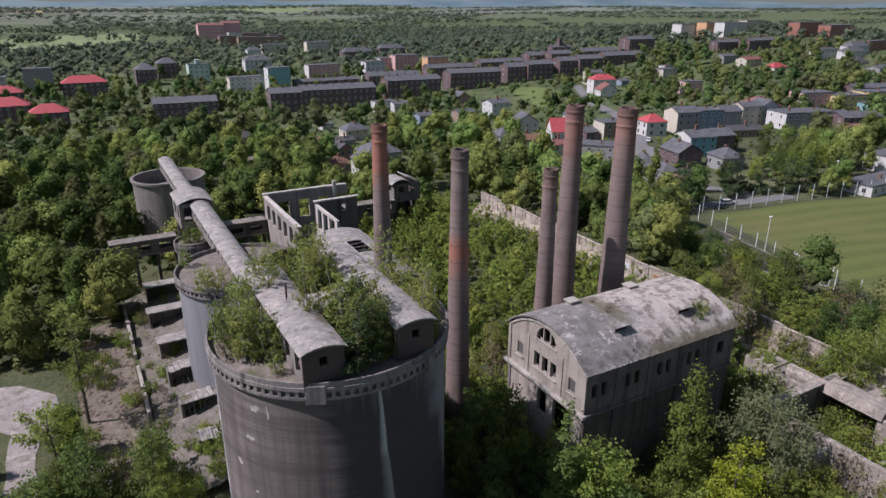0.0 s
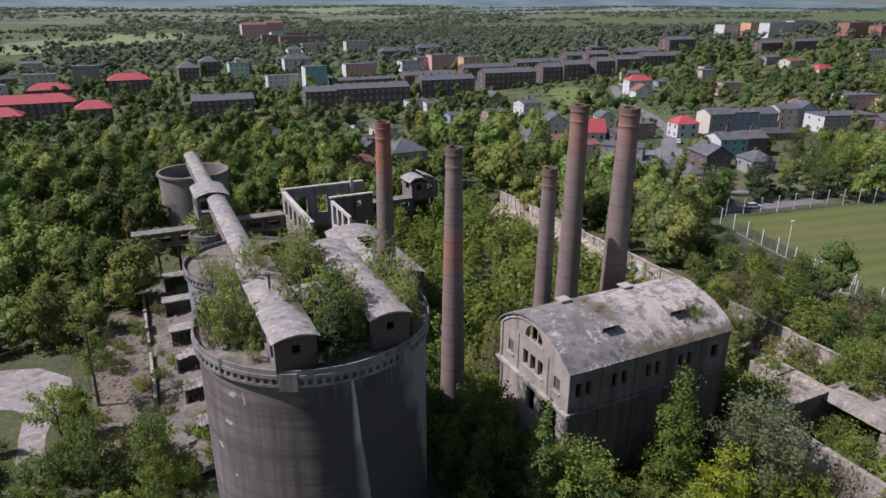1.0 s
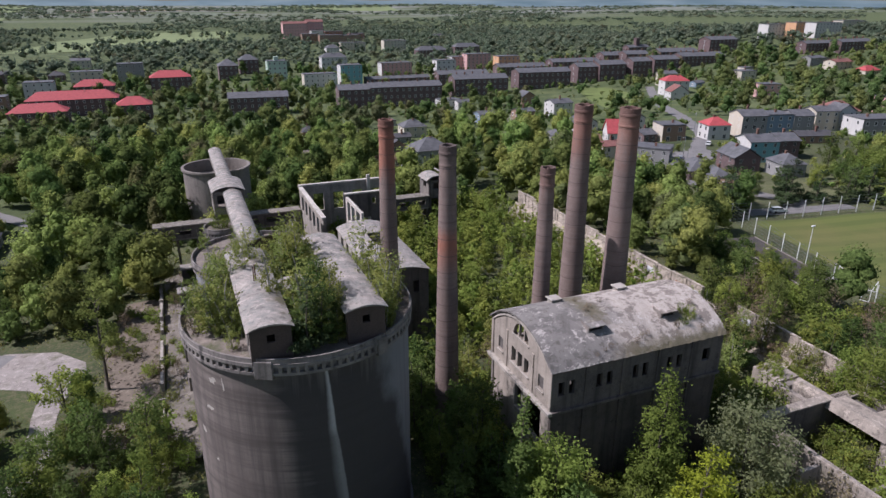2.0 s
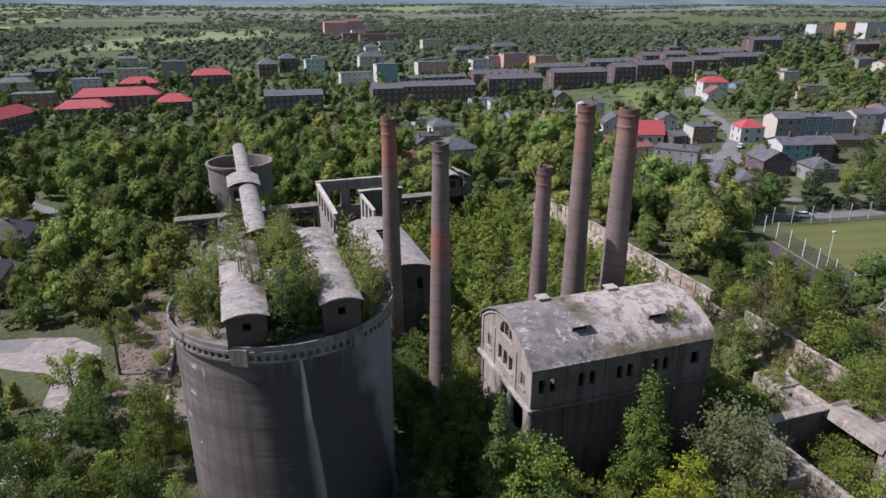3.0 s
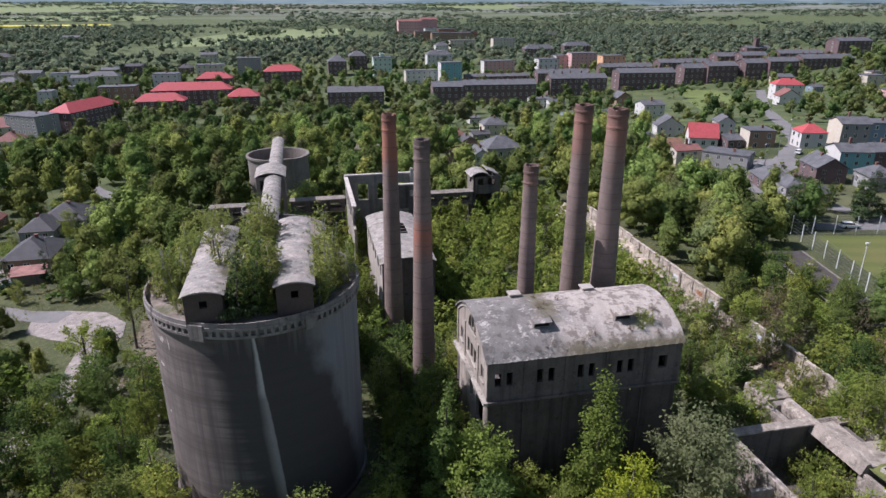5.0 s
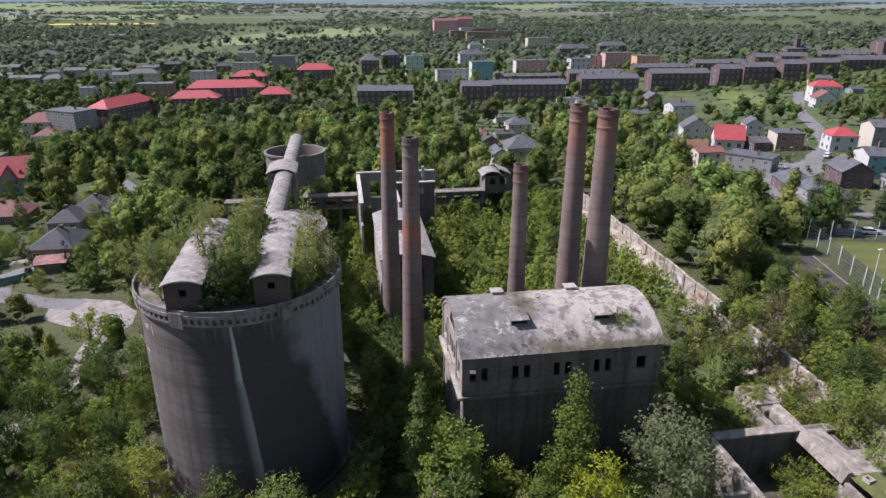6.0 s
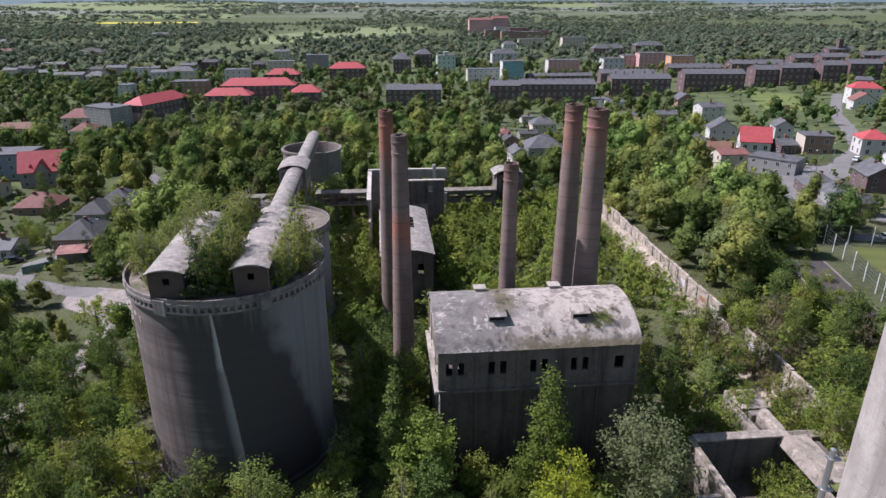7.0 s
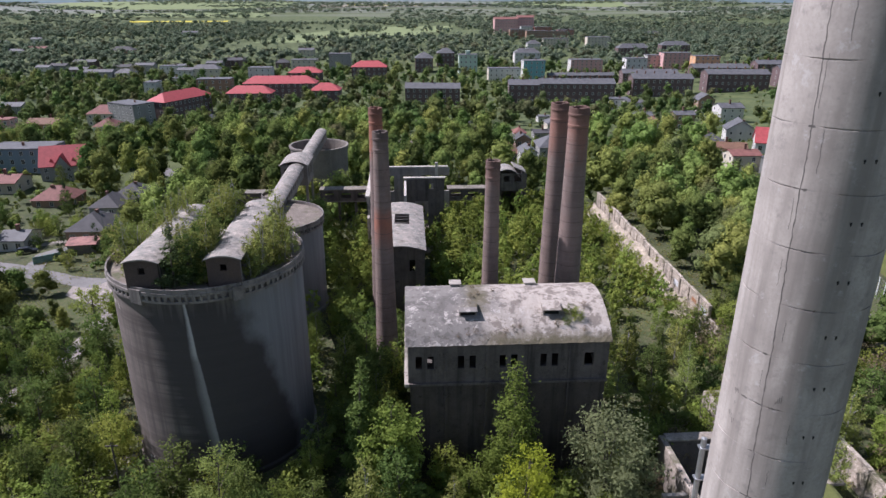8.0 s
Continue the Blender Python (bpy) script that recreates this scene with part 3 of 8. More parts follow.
# ---- chimneys ----
def chimney_material(name, red_low, red_high, amount, top, wander=14.0):
    """Sooty brick in courses; redder fresh brick between two heights."""
    m, nt, bsdf, out = nodes_of(name)
    pos = world_pos(nt)
    sep = nt.nodes.new("ShaderNodeSeparateXYZ")
    nt.links.new(pos, sep.inputs[0])
    big = noise_fac(nt, pos, 0.35, 6, 0.7, (1, 1, 0.5))
    band = noise_fac(nt, pos, 0.9, 5, 0.75, (0.12, 0.12, 2.6))
    fine = noise_fac(nt, pos, 6, 5, 0.85, (1, 1, 2.5))
    col = mix(nt, ramp(nt, fine, ((0.3, 0.0), (0.7, 1.0))), (0.160, 0.116, 0.100), (0.300, 0.234, 0.206))
    col = mix(nt, ramp(nt, band, ((0.42, 0.0), (0.64, 0.45))), col, (0.175, 0.115, 0.096))
    col = mix(nt, ramp(nt, big, ((0.46, 0.0), (0.66, 0.6))), col, (0.120, 0.094, 0.085))
    z = arith(nt, "ADD", sep.outputs[2], arith(nt, "MULTIPLY", arith(nt, "SUBTRACT", big, 0.5), wander))
    up = arith(nt, "MULTIPLY", arith(nt, "SUBTRACT", z, red_low), 0.22, True)
    down = arith(nt, "MULTIPLY", arith(nt, "SUBTRACT", red_high, z), 0.4, True)
    fresh = arith(nt, "MULTIPLY", arith(nt, "MULTIPLY", up, down), amount)
    col = mix(nt, fresh, col, mix(nt, ramp(nt, fine, ((0.3, 0.0), (0.7, 1.0))), (0.255, 0.098, 0.062), (0.410, 0.180, 0.120)))
    black = arith(nt, "MULTIPLY", arith(nt, "SUBTRACT", arith(nt, "ADD", sep.outputs[2], arith(nt, "MULTIPLY", band, 2.0)), top - 1.4), 0.6, True)
    col = mix(nt, arith(nt, "MULTIPLY", black, 0.55), col, (0.060, 0.046, 0.042))
    nt.links.new(col, bsdf.inputs["Base Color"])
    bsdf.inputs["Roughness"].default_value = 0.92
    bump(nt, bsdf, fine, 0.7, 0.05)
    return m


M_HOOP = plain("rusty_iron_band", (0.118, 0.088, 0.078), 0.8)


def hash_like(a, b):
    """A rough number between 0 and 1 for a place."""
    return math.modf(abs(math.sin(a * 127.1 + b * 311.7)) * 437.5)[0]


def brick_chimney(x, y, r0, r1, top, label, material):
    """A tapering round brick stack with stepped crown, iron hoops and a hollow mouth."""
    c = empty("brick_chimney", x, y, G0, label=label, category="chimney", group="chimneys of the works")
    h = top - G0
    prof = [(r0, -1.0)]
    for i in range(1, 13):
        prof.append((r0 + (r1 - r0) * i / 12, (h - 2.6) * i / 12))
    part("shaft", lathe(prof, 40), material, c)
    k = [(r1, h - 2.6), (r1 + 0.06, h - 2.5), (r1 + 0.06, h - 2.3), (r1 + 0.01, h - 2.25), (r1 + 0.01, h - 1.2), (r1 + 0.09, h - 1.1), (r1 + 0.09, h - 0.85), (r1 + 0.03, h - 0.8), (r1 + 0.03, h), (r1 - 0.25, h), (r1 - 0.28, h - 4.0), (0.01, h - 4.1)]
    bm = lathe(k, 40)
    for v in bm.verts:      # crumbled lip
        if v.co.z > h - 0.01:
            v.co.z -= 0.10 * max(0, math.sin(3 * math.atan2(v.co.y, v.co.x) + x)) + 0.12 * ((hash_like(v.co.x, v.co.y)))
    part("crown", bm, material, c, "stepped crumbling brick crown")
    n = int(h / 2.1)
    for i in range(1, n):
        z = h * i / n - 0.6
        r = r0 + (r1 - r0) * z / (h - 2.6)
        part("iron_hoop", lathe([(r - 0.02, z), (r + 0.018, z), (r + 0.018, z + 0.06), (r - 0.02, z + 0.06)], 40), M_HOOP, c)
    return c


brick_chimney(37.03, 84.35, 1.68, 1.08, 29.0, "tall brick chimney, orange brick towards the top", chimney_material("chimney_brick_red_top", 18.5, 40.0, 0.9, 29.0))
brick_chimney(38.55, 64.68, 1.70, 1.02, 29.0, "tall sooty brick chimney with an orange patched band", chimney_material("chimney_brick_banded", 12.0, 18.8, 1.0, 29.0, 4.0))
brick_chimney(53.75, 66.66, 1.45, 0.98, 24.5, "shorter dark brick chimney with a tuft on its mouth", chimney_material("chimney_brick_sooty", 21.0, 40.0, 0.35, 24.5))
brick_chimney(64.58, 75.37, 2.0, 1.32, 30.9, "tall brick chimney with a corbelled crown", chimney_material("chimney_brick_brown", 22.0, 40.0, 0.5, 30.9))
brick_chimney(64.71, 64.88, 2.05, 1.34, 31.9, "tall brick chimney with a ringed crown", chimney_material("chimney_brick_ringed", 24.0, 40.0, 0.5, 31.9))

# ---- the tall poured concrete stack close to the camera ----
def near_stack():
    m, nt, bsdf, out = nodes_of("cast_concrete")
    pos = world_pos(nt)
    a = noise_fac(nt, pos, 0.5, 6, 0.6)
    b = noise_fac(nt, pos, 0.9, 4, 0.65, (1, 1, 0.08))
    f = noise_fac(nt, pos, 9, 6, 0.7)
    col = mix(nt, ramp(nt, a, ((0.35, 0.0), (0.65, 1.0))), (0.318, 0.284, 0.256), (0.452, 0.408, 0.370))
    col = mix(nt, ramp(nt, b, ((0.46, 0.0), (0.64, 0.75))), col, (0.205, 0.180, 0.162))
    blot = noise_fac(nt, pos, 1.6, 7, 0.75)
    col = mix(nt, ramp(nt, blot, ((0.56, 0.0), (0.66, 0.6))), col, (0.21, 0.19, 0.178))
    col = mix(nt, ramp(nt, blot, ((0.34, 0.5), (0.42, 0.0))), col, (0.50, 0.475, 0.465))
    col = mix(nt, ramp(nt, f, ((0.45, 0.0), (0.75, 0.5))), col, (0.24, 0.22, 0.20))
    nt.links.new(col, bsdf.inputs["Base Color"])
    bsdf.inputs["Roughness"].default_value = 0.85
    bump(nt, bsdf, f, 0.12, 0.02)
    s = empty("concrete_chimney", 55.85, -0.75, G0, label="tall pale cast concrete chimney with pour joints and a crack", category="chimney")
    h, r0, r1, lift, foot = 66.0, 2.32, 1.86, 1.925, 0.53
    part("core", lathe([(r0 - 0.035, -1), (r1 - 0.035, h)], 96), m, s, "recessed joint behind the lifts")
    n = int(h / lift)
    for i in range(n):
        za, zb = i * lift + foot + 0.008, (i + 1) * lift + foot - 0.014
        ra, rb = r0 + (r1 - r0) * za / h, r0 + (r1 - r0) * zb / h
        bm = lathe([(ra - 0.06, za), (ra - 0.004, za), (ra, za + 0.008), (rb, zb - 0.010), (rb - 0.006, zb), (rb - 0.06, zb)], 96)
        for v in bm.verts:      # chipped, uneven arrises
            if v.co.z > zb - 0.03:
                v.co.z += 0.026 * math.sin(5 * math.atan2(v.co.y, v.co.x) + i * 2.1) + 0.022 * (hash_like(v.co.x * 0.3, i) - 0.4)
        part("lift", bm, m, s)
    # shrinkage cracks, and paired anchor holes
    rnd = random.Random(2)

    def crack(start, lean, z0, z1, wide):
        """A crack from height z0 to z1 that leans by so many degrees a metre."""
        z, jump = z0, 0.0
        bm, pts = bmesh.new(), []
        while z < z1:
            r = r0 + (r1 - r0) * z / h + 0.003
            if (z - foot) % lift < 0.13:      # it steps sideways at each pour joint
                jump = rnd.uniform(-1.3, 1.3)
            a = radians(start + lean * (z - z0) + jump + rnd.uniform(-0.5, 0.5))
            pts.append([bm.verts.new((r * math.cos(a + o), r * math.sin(a + o), z)) for o in (-rnd.uniform(0.003, wide), rnd.uniform(0.003, wide))])
            z += 0.13
        for p, q in zip(pts, pts[1:]):
            bm.faces.new((p[0], p[1], q[1], q[0]))
        part("crack", bm, M_DARK, s, "dark jagged crack")
    crack(-135.5, 0.0, 24.0, 37.0, 0.012)
    crack(-135.5, -0.75, 37.0, h - 1, 0.012)
    for k in range(11):
        z = 34.0 + 1.9 * k
        crack(rnd.uniform(-165, -105), -0.5, z, z + rnd.uniform(0.5, 1.6), 0.0035)
    # spalled lips at the joints
    for k in range(40):
        zz = lift * rnd.randint(16, n - 1) + foot
        ang, rr = radians(rnd.choice((rnd.uniform(-168, -100), -136 - 0.75 * max(0, zz - 37) + rnd.uniform(-6, 6)))), r0 + (r1 - r0) * zz / h
        ww, hh = rnd.uniform(0.05, 0.20), rnd.uniform(0.02, 0.06)
        bm = bmesh.new()
        ring = [bm.verts.new(((rr + 0.004) * math.cos(ang + ww * q * math.cos(b) / rr), (rr + 0.004) * math.sin(ang + ww * q * math.cos(b) / rr), zz + hh * q * math.sin(b))) for b, q in ((6.283 * m / 9, rnd.uniform(0.4, 1.1)) for m in range(9))]
        bm.faces.new(ring)
        part("spall", bm, M_DARK, s, "dark spalled chip")
    # scratched marks, unreadable
    for zz, ang, tall in ((41.0, -169.5, 0.13), (40.95, -168.0, 0.2), (41.05, -166.6, 0.12), (41.0, -165.2, 0.16), (40.5, -167.0, 0.1), (40.0, -172.5, 0.1), (39.95, -171.0, 0.1), (39.9, -168.4, 0.16), (39.75, -166.5, 0.22), (39.8, -164.6, 0.12), (41.2, -127.6, 0.12), (41.3, -126.2, 0.18), (41.35, -124.6, 0.24), (41.4, -123.0, 0.3)):
        rr = r0 + (r1 - r0) * zz / h
        mark = part("scratch", boxes((rr - 0.01, -0.011, -tall / 2, rr + 0.004, 0.011, tall / 2)), M_DARK, s, "scratched unreadable mark")
        mark.matrix_basis = pose(0, 0, zz, 0, 0, ang)
    # holes are solid near-black boxes, their shade put in as colour
    me = joined("anchor_hole", [(-0.03, -0.02, -0.035, 0.03, 0.004, 0.035, 0), (-0.012, -0.02, -0.09, 0.016, 0.003, -0.035, 0)], [M_SHADE_BLACK])
    for i in range(12, n):
        z = i * lift + foot + 1.05
        r = r0 + (r1 - r0) * z / h
        for off in (-4.7, 4.7):
            ang = -92.6 - 0.28 * (z - 40) + off
            shared("anchor_hole", me, s, pose(0, 0, z, 0, 0, ang + 90) @ pose(0, -r, 0))
    return s


near_stack()


def steel_post(x, y, z0, z1):
    p = empty("steel_post", x, y, z0, label="slim whitish steel post with clamps beside the concrete chimney", category="post")
    part("tube", lathe([(0.14, -0.5), (0.12, z1 - z0), (0.01, z1 - z0 + 0.05)], 14), M_STEEL, p)
    for k in range(4):
        part("clamp", boxes((-0.17, -0.17, z1 - z0 - 0.5 - k * 1.6, 0.34, 0.17, z1 - z0 - 0.42 - k * 1.6)), M_STEEL, p)


steel_post(54.55, 1.66, G0, 27.9)
for k in range(2):
    vp = empty("vent_pipe", 13.9 + 0.2 * k, 53.6 + 0.5 * k, 20.1, label="short rusty vent pipe on the shed roof", category="pipe")
    part("pipe", lathe([(0.06, -0.3), (0.06, 1.2), (0.01, 1.22)], 8), M_RUST, vp)

# ---- the arched mill house ----
BX0, BX1, BY0, BY1, BE = 41.8, 64.7, 43.8, 57.9, 8.9


def mill_house():
    b = empty("mill_house", BX0, BY0, G0, label="derelict concrete mill house with a barrel roof and empty windows", category="industrial building")
    W, D, E, F = BX1 - BX0, BY1 - BY0, BE - G0, 4.0 - G0
    wz0, wz1 = 5.75 - G0, 7.4 - G0
    holes = []
    for cx in (1.8, 6.6, 11.35, 16.05):
        for o in (-0.66, 0.66):
            holes.append((cx + o - 0.37, wz0, cx + o + 0.37, wz1))
    holes.append((20.1, wz0, 21.2, wz1))
    part("front_wall", wall_bm("x", 0.0, 0.45, 0, W, F, E, holes), M_DARKWALL, b, "stained front wall with empty windows, shade in its colour")
    part("front_base", boxes((0.15, 0.12, -1, W - 0.15, 0.57, F)), M_BASEWALL, b, "stained brownish lower wall, shade mixed into its colour")
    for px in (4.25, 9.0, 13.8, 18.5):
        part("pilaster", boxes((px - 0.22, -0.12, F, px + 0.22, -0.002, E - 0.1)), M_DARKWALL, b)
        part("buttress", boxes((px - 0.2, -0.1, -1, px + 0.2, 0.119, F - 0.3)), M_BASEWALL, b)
    back = [(c - 0.9, wz0, c + 0.9, wz1 + 0.4) for c in (3.5, 8.5, 13.5, 19)]
    part("back_wall", wall_bm("x", D - 0.45, 0.45, 0, W, -1, E, back), M_WALL, b)
    # west gable: centre triple window, two louvred side windows, lunette above
    gl = [(1.75, wz0 - 0.15, 2.9, wz1 - 0.25), (11.2, wz0 - 0.15, 12.35, wz1 - 0.25)]
    for c in (5.55, 7.05, 8.55):
        gl.append((c - 0.5, wz0 - 0.3, c + 0.5, wz1))
    part("gable_wall", wall_bm("y", 0.0, 0.45, 0.45, D - 0.45, F, E, gl), M_SUNNY_GABLE, b, "plastered gable with a ledge, sunlit tone in its colour")
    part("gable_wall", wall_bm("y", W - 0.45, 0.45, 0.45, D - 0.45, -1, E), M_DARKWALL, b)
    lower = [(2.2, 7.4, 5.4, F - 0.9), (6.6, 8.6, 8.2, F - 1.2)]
    part("gable_base", wall_bm("y", 0.15, 0.45, 0.6, D - 0.45, -1, F, lower), M_SUNNY_GABLE, b)
    rise = 3.1
    for x0, x1, lun in ((0.0, 0.45, True), (W - 0.45, W, False)):
        outer = arc(0.0, D, E, rise - 0.15, 28)
        if lun:
            # tympanum with a semicircular opening, split by two mullions
            c, zb, rr = D / 2, E + 0.35, 1.75
            bm = bmesh.new()
            inner = [(c - rr * math.cos(math.pi * i / 28), zb + rr * math.sin(math.pi * i / 28)) for i in range(29)]
            for xx in (x0, x1):
                o = [bm.verts.new((xx, u, z)) for u, z in outer]
                q = [bm.verts.new((xx, u, z)) for u, z in inner]
                for i in range(28):
                    bm.faces.new((o[i], o[i + 1], q[i + 1], q[i]))
                base = [bm.verts.new((xx, u, E)) for u in (c - rr, c + rr)]
                bm.faces.new((o[0], q[0], base[0]))
                bm.faces.new((o[-1], base[1], q[-1]))
                bm.faces.new((q[0], q[-1], base[1], base[0]))
            for i in range(28):
                vs = [bm.verts.new((xx, u, z)) for xx, (u, z) in ((x0, inner[i]), (x0, inner[i + 1]), (x1, inner[i + 1]), (x1, inner[i]))]
                bm.faces.new(vs)
            bmesh.ops.remove_doubles(bm, verts=bm.verts, dist=0.0005)
            bmesh.ops.recalc_face_normals(bm, faces=bm.faces)
            part("tympanum", bm, M_SUNNY_GABLE, b)
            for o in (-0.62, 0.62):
                part("mullion", boxes((x0 + 0.08, c + o - 0.09, zb, x1 - 0.08, c + o + 0.09, zb + math.sqrt(rr * rr - 0.4))), M_SUNNY_GABLE, b)
            part("lunette_sill", boxes((x0 - 0.12, c - rr - 0.2, zb - 0.18, x0 - 0.002, c + rr + 0.2, zb)), M_PALE, b)
        else:
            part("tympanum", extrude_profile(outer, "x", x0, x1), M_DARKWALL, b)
    part("ledge", boxes((-0.55, -0.35, F - 0.35, 0.0, D + 0.25, F + 0.05), bevel=0.03), M_PALE, b, "pale overhanging ledge")
    part("front_ledge", boxes((0.001, -0.32, F - 0.3, W, -0.001, F)), M_DARKWALL, b)
    part("gable_arch", extrude_profile(shell(0.35, D - 0.35, E, rise - 0.45, 0.3, 28), "x", -0.14, -0.002), M_PALE, b, "raised arch moulding")
    for y in (0.0, 3.9, 10.0, D - 0.5):
        part("gable_pilaster", boxes((-0.12, y, F + 0.06, -0.003, y + 0.5, E)), M_SUNNY_GABLE, b)
    for y0, y1 in ((1.6, 3.05), (4.9, 9.2), (11.05, 12.5)):
        part("sill", boxes((-0.2, y0, wz0 - 0.45, -0.002, y1, wz0 - 0.32)), M_PALE, b)
    # slats coloured dark in place of the shade in the opening
    for y0 in (1.75, 11.2):
        for k in range(6):
            z = wz0 - 0.1 + k * 0.24
            part("louvre", boxes((0.1, y0 + 0.004, z, 0.28, y0 + 1.146, z + 0.06)), M_DARK, b)
    part("upper_floor", boxes((0.45, 0.57, F - 0.3, W - 0.45, D - 0.45, F - 0.05)), M_DARK, b)
    # barrel roof
    over = 0.3
    roof = part("roof", extrude_profile(shell(-over, D + over, E - 0.02, rise, 0.22, 40), "x", -0.35, W + 0.25, 60), M_MILLROOF, b, "pale mottled concrete barrel roof with moss")
    for v in roof.data.vertices:      # chipped edges along eaves and gables
        if v.co.z < E + 0.5 or v.co.x < -0.2 or v.co.x > W + 0.1:
            v.co.z += 0.06 * (hash_like(v.co.x * 0.7, v.co.y * 0.2) - 0.6)
            v.co.y += 0.10 * (hash_like(v.co.x * 1.3, v.co.y * 0.1) - 0.5)
    for hx, hy in ((6.9, 3.6), (16.6, 3.5)):
        # roof hatch: raised kerb, hooded lid, mouth facing the eave filled near-black for its shade
        zz = E + 2.28
        part("hatch_lid", extrude_profile([(hy - 1.2, zz + 0.45), (hy + 0.8, zz + 0.78), (hy + 0.8, zz + 0.92), (hy - 1.3, zz + 0.60)], "x", hx - 1.05, hx + 1.05), M_MILLROOF, b)
        part("hatch_cheek", extrude_profile([(hy - 0.9, zz - 0.5), (hy + 0.6, zz + 0.3), (hy + 0.6, zz + 0.75), (hy - 0.9, zz + 0.48)], "x", hx - 1.0, hx - 0.85), M_WALL, b)
        part("hatch_cheek", extrude_profile([(hy - 0.9, zz - 0.5), (hy + 0.6, zz + 0.3), (hy + 0.6, zz + 0.75), (hy - 0.9, zz + 0.48)], "x", hx + 0.85, hx + 1.0), M_WALL, b)
        part("hatch_mouth", extrude_profile([(hy - 0.75, zz - 0.4), (hy + 0.5, zz + 0.3), (hy + 0.5, zz + 0.7), (hy - 0.75, zz + 0.48)], "x", hx - 0.85, hx + 0.85), M_SHADE_BLACK, b, "black block standing in for the hatch's dark opening")
    for vx in (5.9, 15.2):
        part("roof_vent", boxes((vx - 0.55, D - 4.6, E + 1.8, vx + 0.55, D - 3.6, E + 3.05), (vx - 0.75, D - 4.8, E + 3.05, vx + 0.75, D - 3.4, E + 3.2)), M_PALE, b)
    return b


def mill_roof_material():
    """Old screed: pale patches where the skin has flaked, grey weathered skin, brown moss drifts."""
    m, nt, bsdf, out = nodes_of("mill_roof")
    pos = world_pos(nt)
    big = noise_fac(nt, pos, 0.16, 6, 0.62)
    mid = noise_fac(nt, pos, 0.55, 10, 0.74)
    fine = noise_fac(nt, pos, 4.5, 6, 0.75)
    run = noise_fac(nt, pos, 0.8, 4, 0.6, (1, 0.15, 0.15))
    sep = nt.nodes.new("ShaderNodeSeparateXYZ")
    nt.links.new(pos, sep.inputs[0])
    # the skin is whole towards the west gable, flaked to pale screed further along
    along = arith(nt, "MULTIPLY", arith(nt, "SUBTRACT", arith(nt, "ADD", sep.outputs[0], arith(nt, "MULTIPLY", arith(nt, "SUBTRACT", big, 0.5), 26.0)), 50.0), 0.22, True)
    col = mix(nt, ramp(nt, mid, ((0.44, 0.0), (0.50, 1.0))), (0.150, 0.138, 0.128), (0.225, 0.208, 0.192))
    bare = mix(nt, ramp(nt, mid, ((0.462, 0.0), (0.492, 1.0))), (0.235, 0.200, 0.172), (0.450, 0.396, 0.348))
    col = mix(nt, along, col, bare)
    col = mix(nt, ramp(nt, run, ((0.5, 0.0), (0.75, 0.45))), col, (0.17, 0.155, 0.145))
    flake = noise_fac(nt, pos, 0.75, 9, 0.82)
    col = mix(nt, ramp(nt, flake, ((0.565, 0.0), (0.585, 0.85))), col, (0.54, 0.49, 0.45))
    col = mix(nt, ramp(nt, flake, ((0.40, 0.8), (0.44, 0.0))), col, (0.110, 0.096, 0.082))
    # moss drift running down from the ridge past the first hatch, and along the eave
    drift = arith(nt, "SUBTRACT", 1.0, arith(nt, "MULTIPLY", arith(nt, "ABSOLUTE", arith(nt, "SUBTRACT", arith(nt, "ADD", sep.outputs[0], arith(nt, "MULTIPLY", arith(nt, "SUBTRACT", mid, 0.5), 7.0)), 49.8)), 0.5, True))
    drift = arith(nt, "MULTIPLY", drift, arith(nt, "GREATER_THAN", sep.outputs[1], 47.0))
    eave = arith(nt, "MULTIPLY", arith(nt, "SUBTRACT", 46.4, arith(nt, "ADD", sep.outputs[1], arith(nt, "MULTIPLY", flake, 3.0))), 0.9, True)
    col = mix(nt, arith(nt, "MULTIPLY", arith(nt, "MAXIMUM", drift, arith(nt, "MULTIPLY", eave, along)), 0.92), col, mix(nt, fine, (0.085, 0.070, 0.042), (0.17, 0.15, 0.085)))
    col = mix(nt, ramp(nt, fine, ((0.5, 0.0), (0.78, 0.55))), col, (0.16, 0.145, 0.125))
    nt.links.new(col, bsdf.inputs["Base Color"])
    bsdf.inputs["Roughness"].default_value = 0.95
    bump(nt, bsdf, flake, 0.8, 0.15)
    return m


# stains plus the darkness of sides turned from the sun, in one colour
M_DARKWALL = concrete("stained_shaded_wall", (0.150, 0.126, 0.114), (0.066, 0.056, 0.052), (0.030, 0.026, 0.025), amount=0.8)
# west gable lightened: the sun on this side is put into the colour
M_SUNNY_GABLE = concrete("sunlit_gable_plaster", (0.370, 0.322, 0.272), (0.215, 0.186, 0.156), (0.085, 0.072, 0.060), amount=0.6)
# low parts: stain and shade together in one dark brown
M_BASEWALL = concrete("stained_shaded_base", (0.105, 0.084, 0.072), (0.046, 0.038, 0.034), (0.026, 0.023, 0.021), amount=0.85)
M_MILLROOF = mill_roof_material()
mill_house()

# ---- mill hall, ruined shells and lesser works buildings ----
M_RUIN = concrete("ruin_wall", (0.36, 0.32, 0.28), (0.19, 0.168, 0.148), (0.085, 0.076, 0.068))
# paler ruin concrete for inner wall and cornices: sunlight put into the colour
M_SUNNY_RUIN = concrete("sunlit_ruin_wall", (0.58, 0.53, 0.47), (0.36, 0.325, 0.285), (0.14, 0.125, 0.11), amount=0.4)


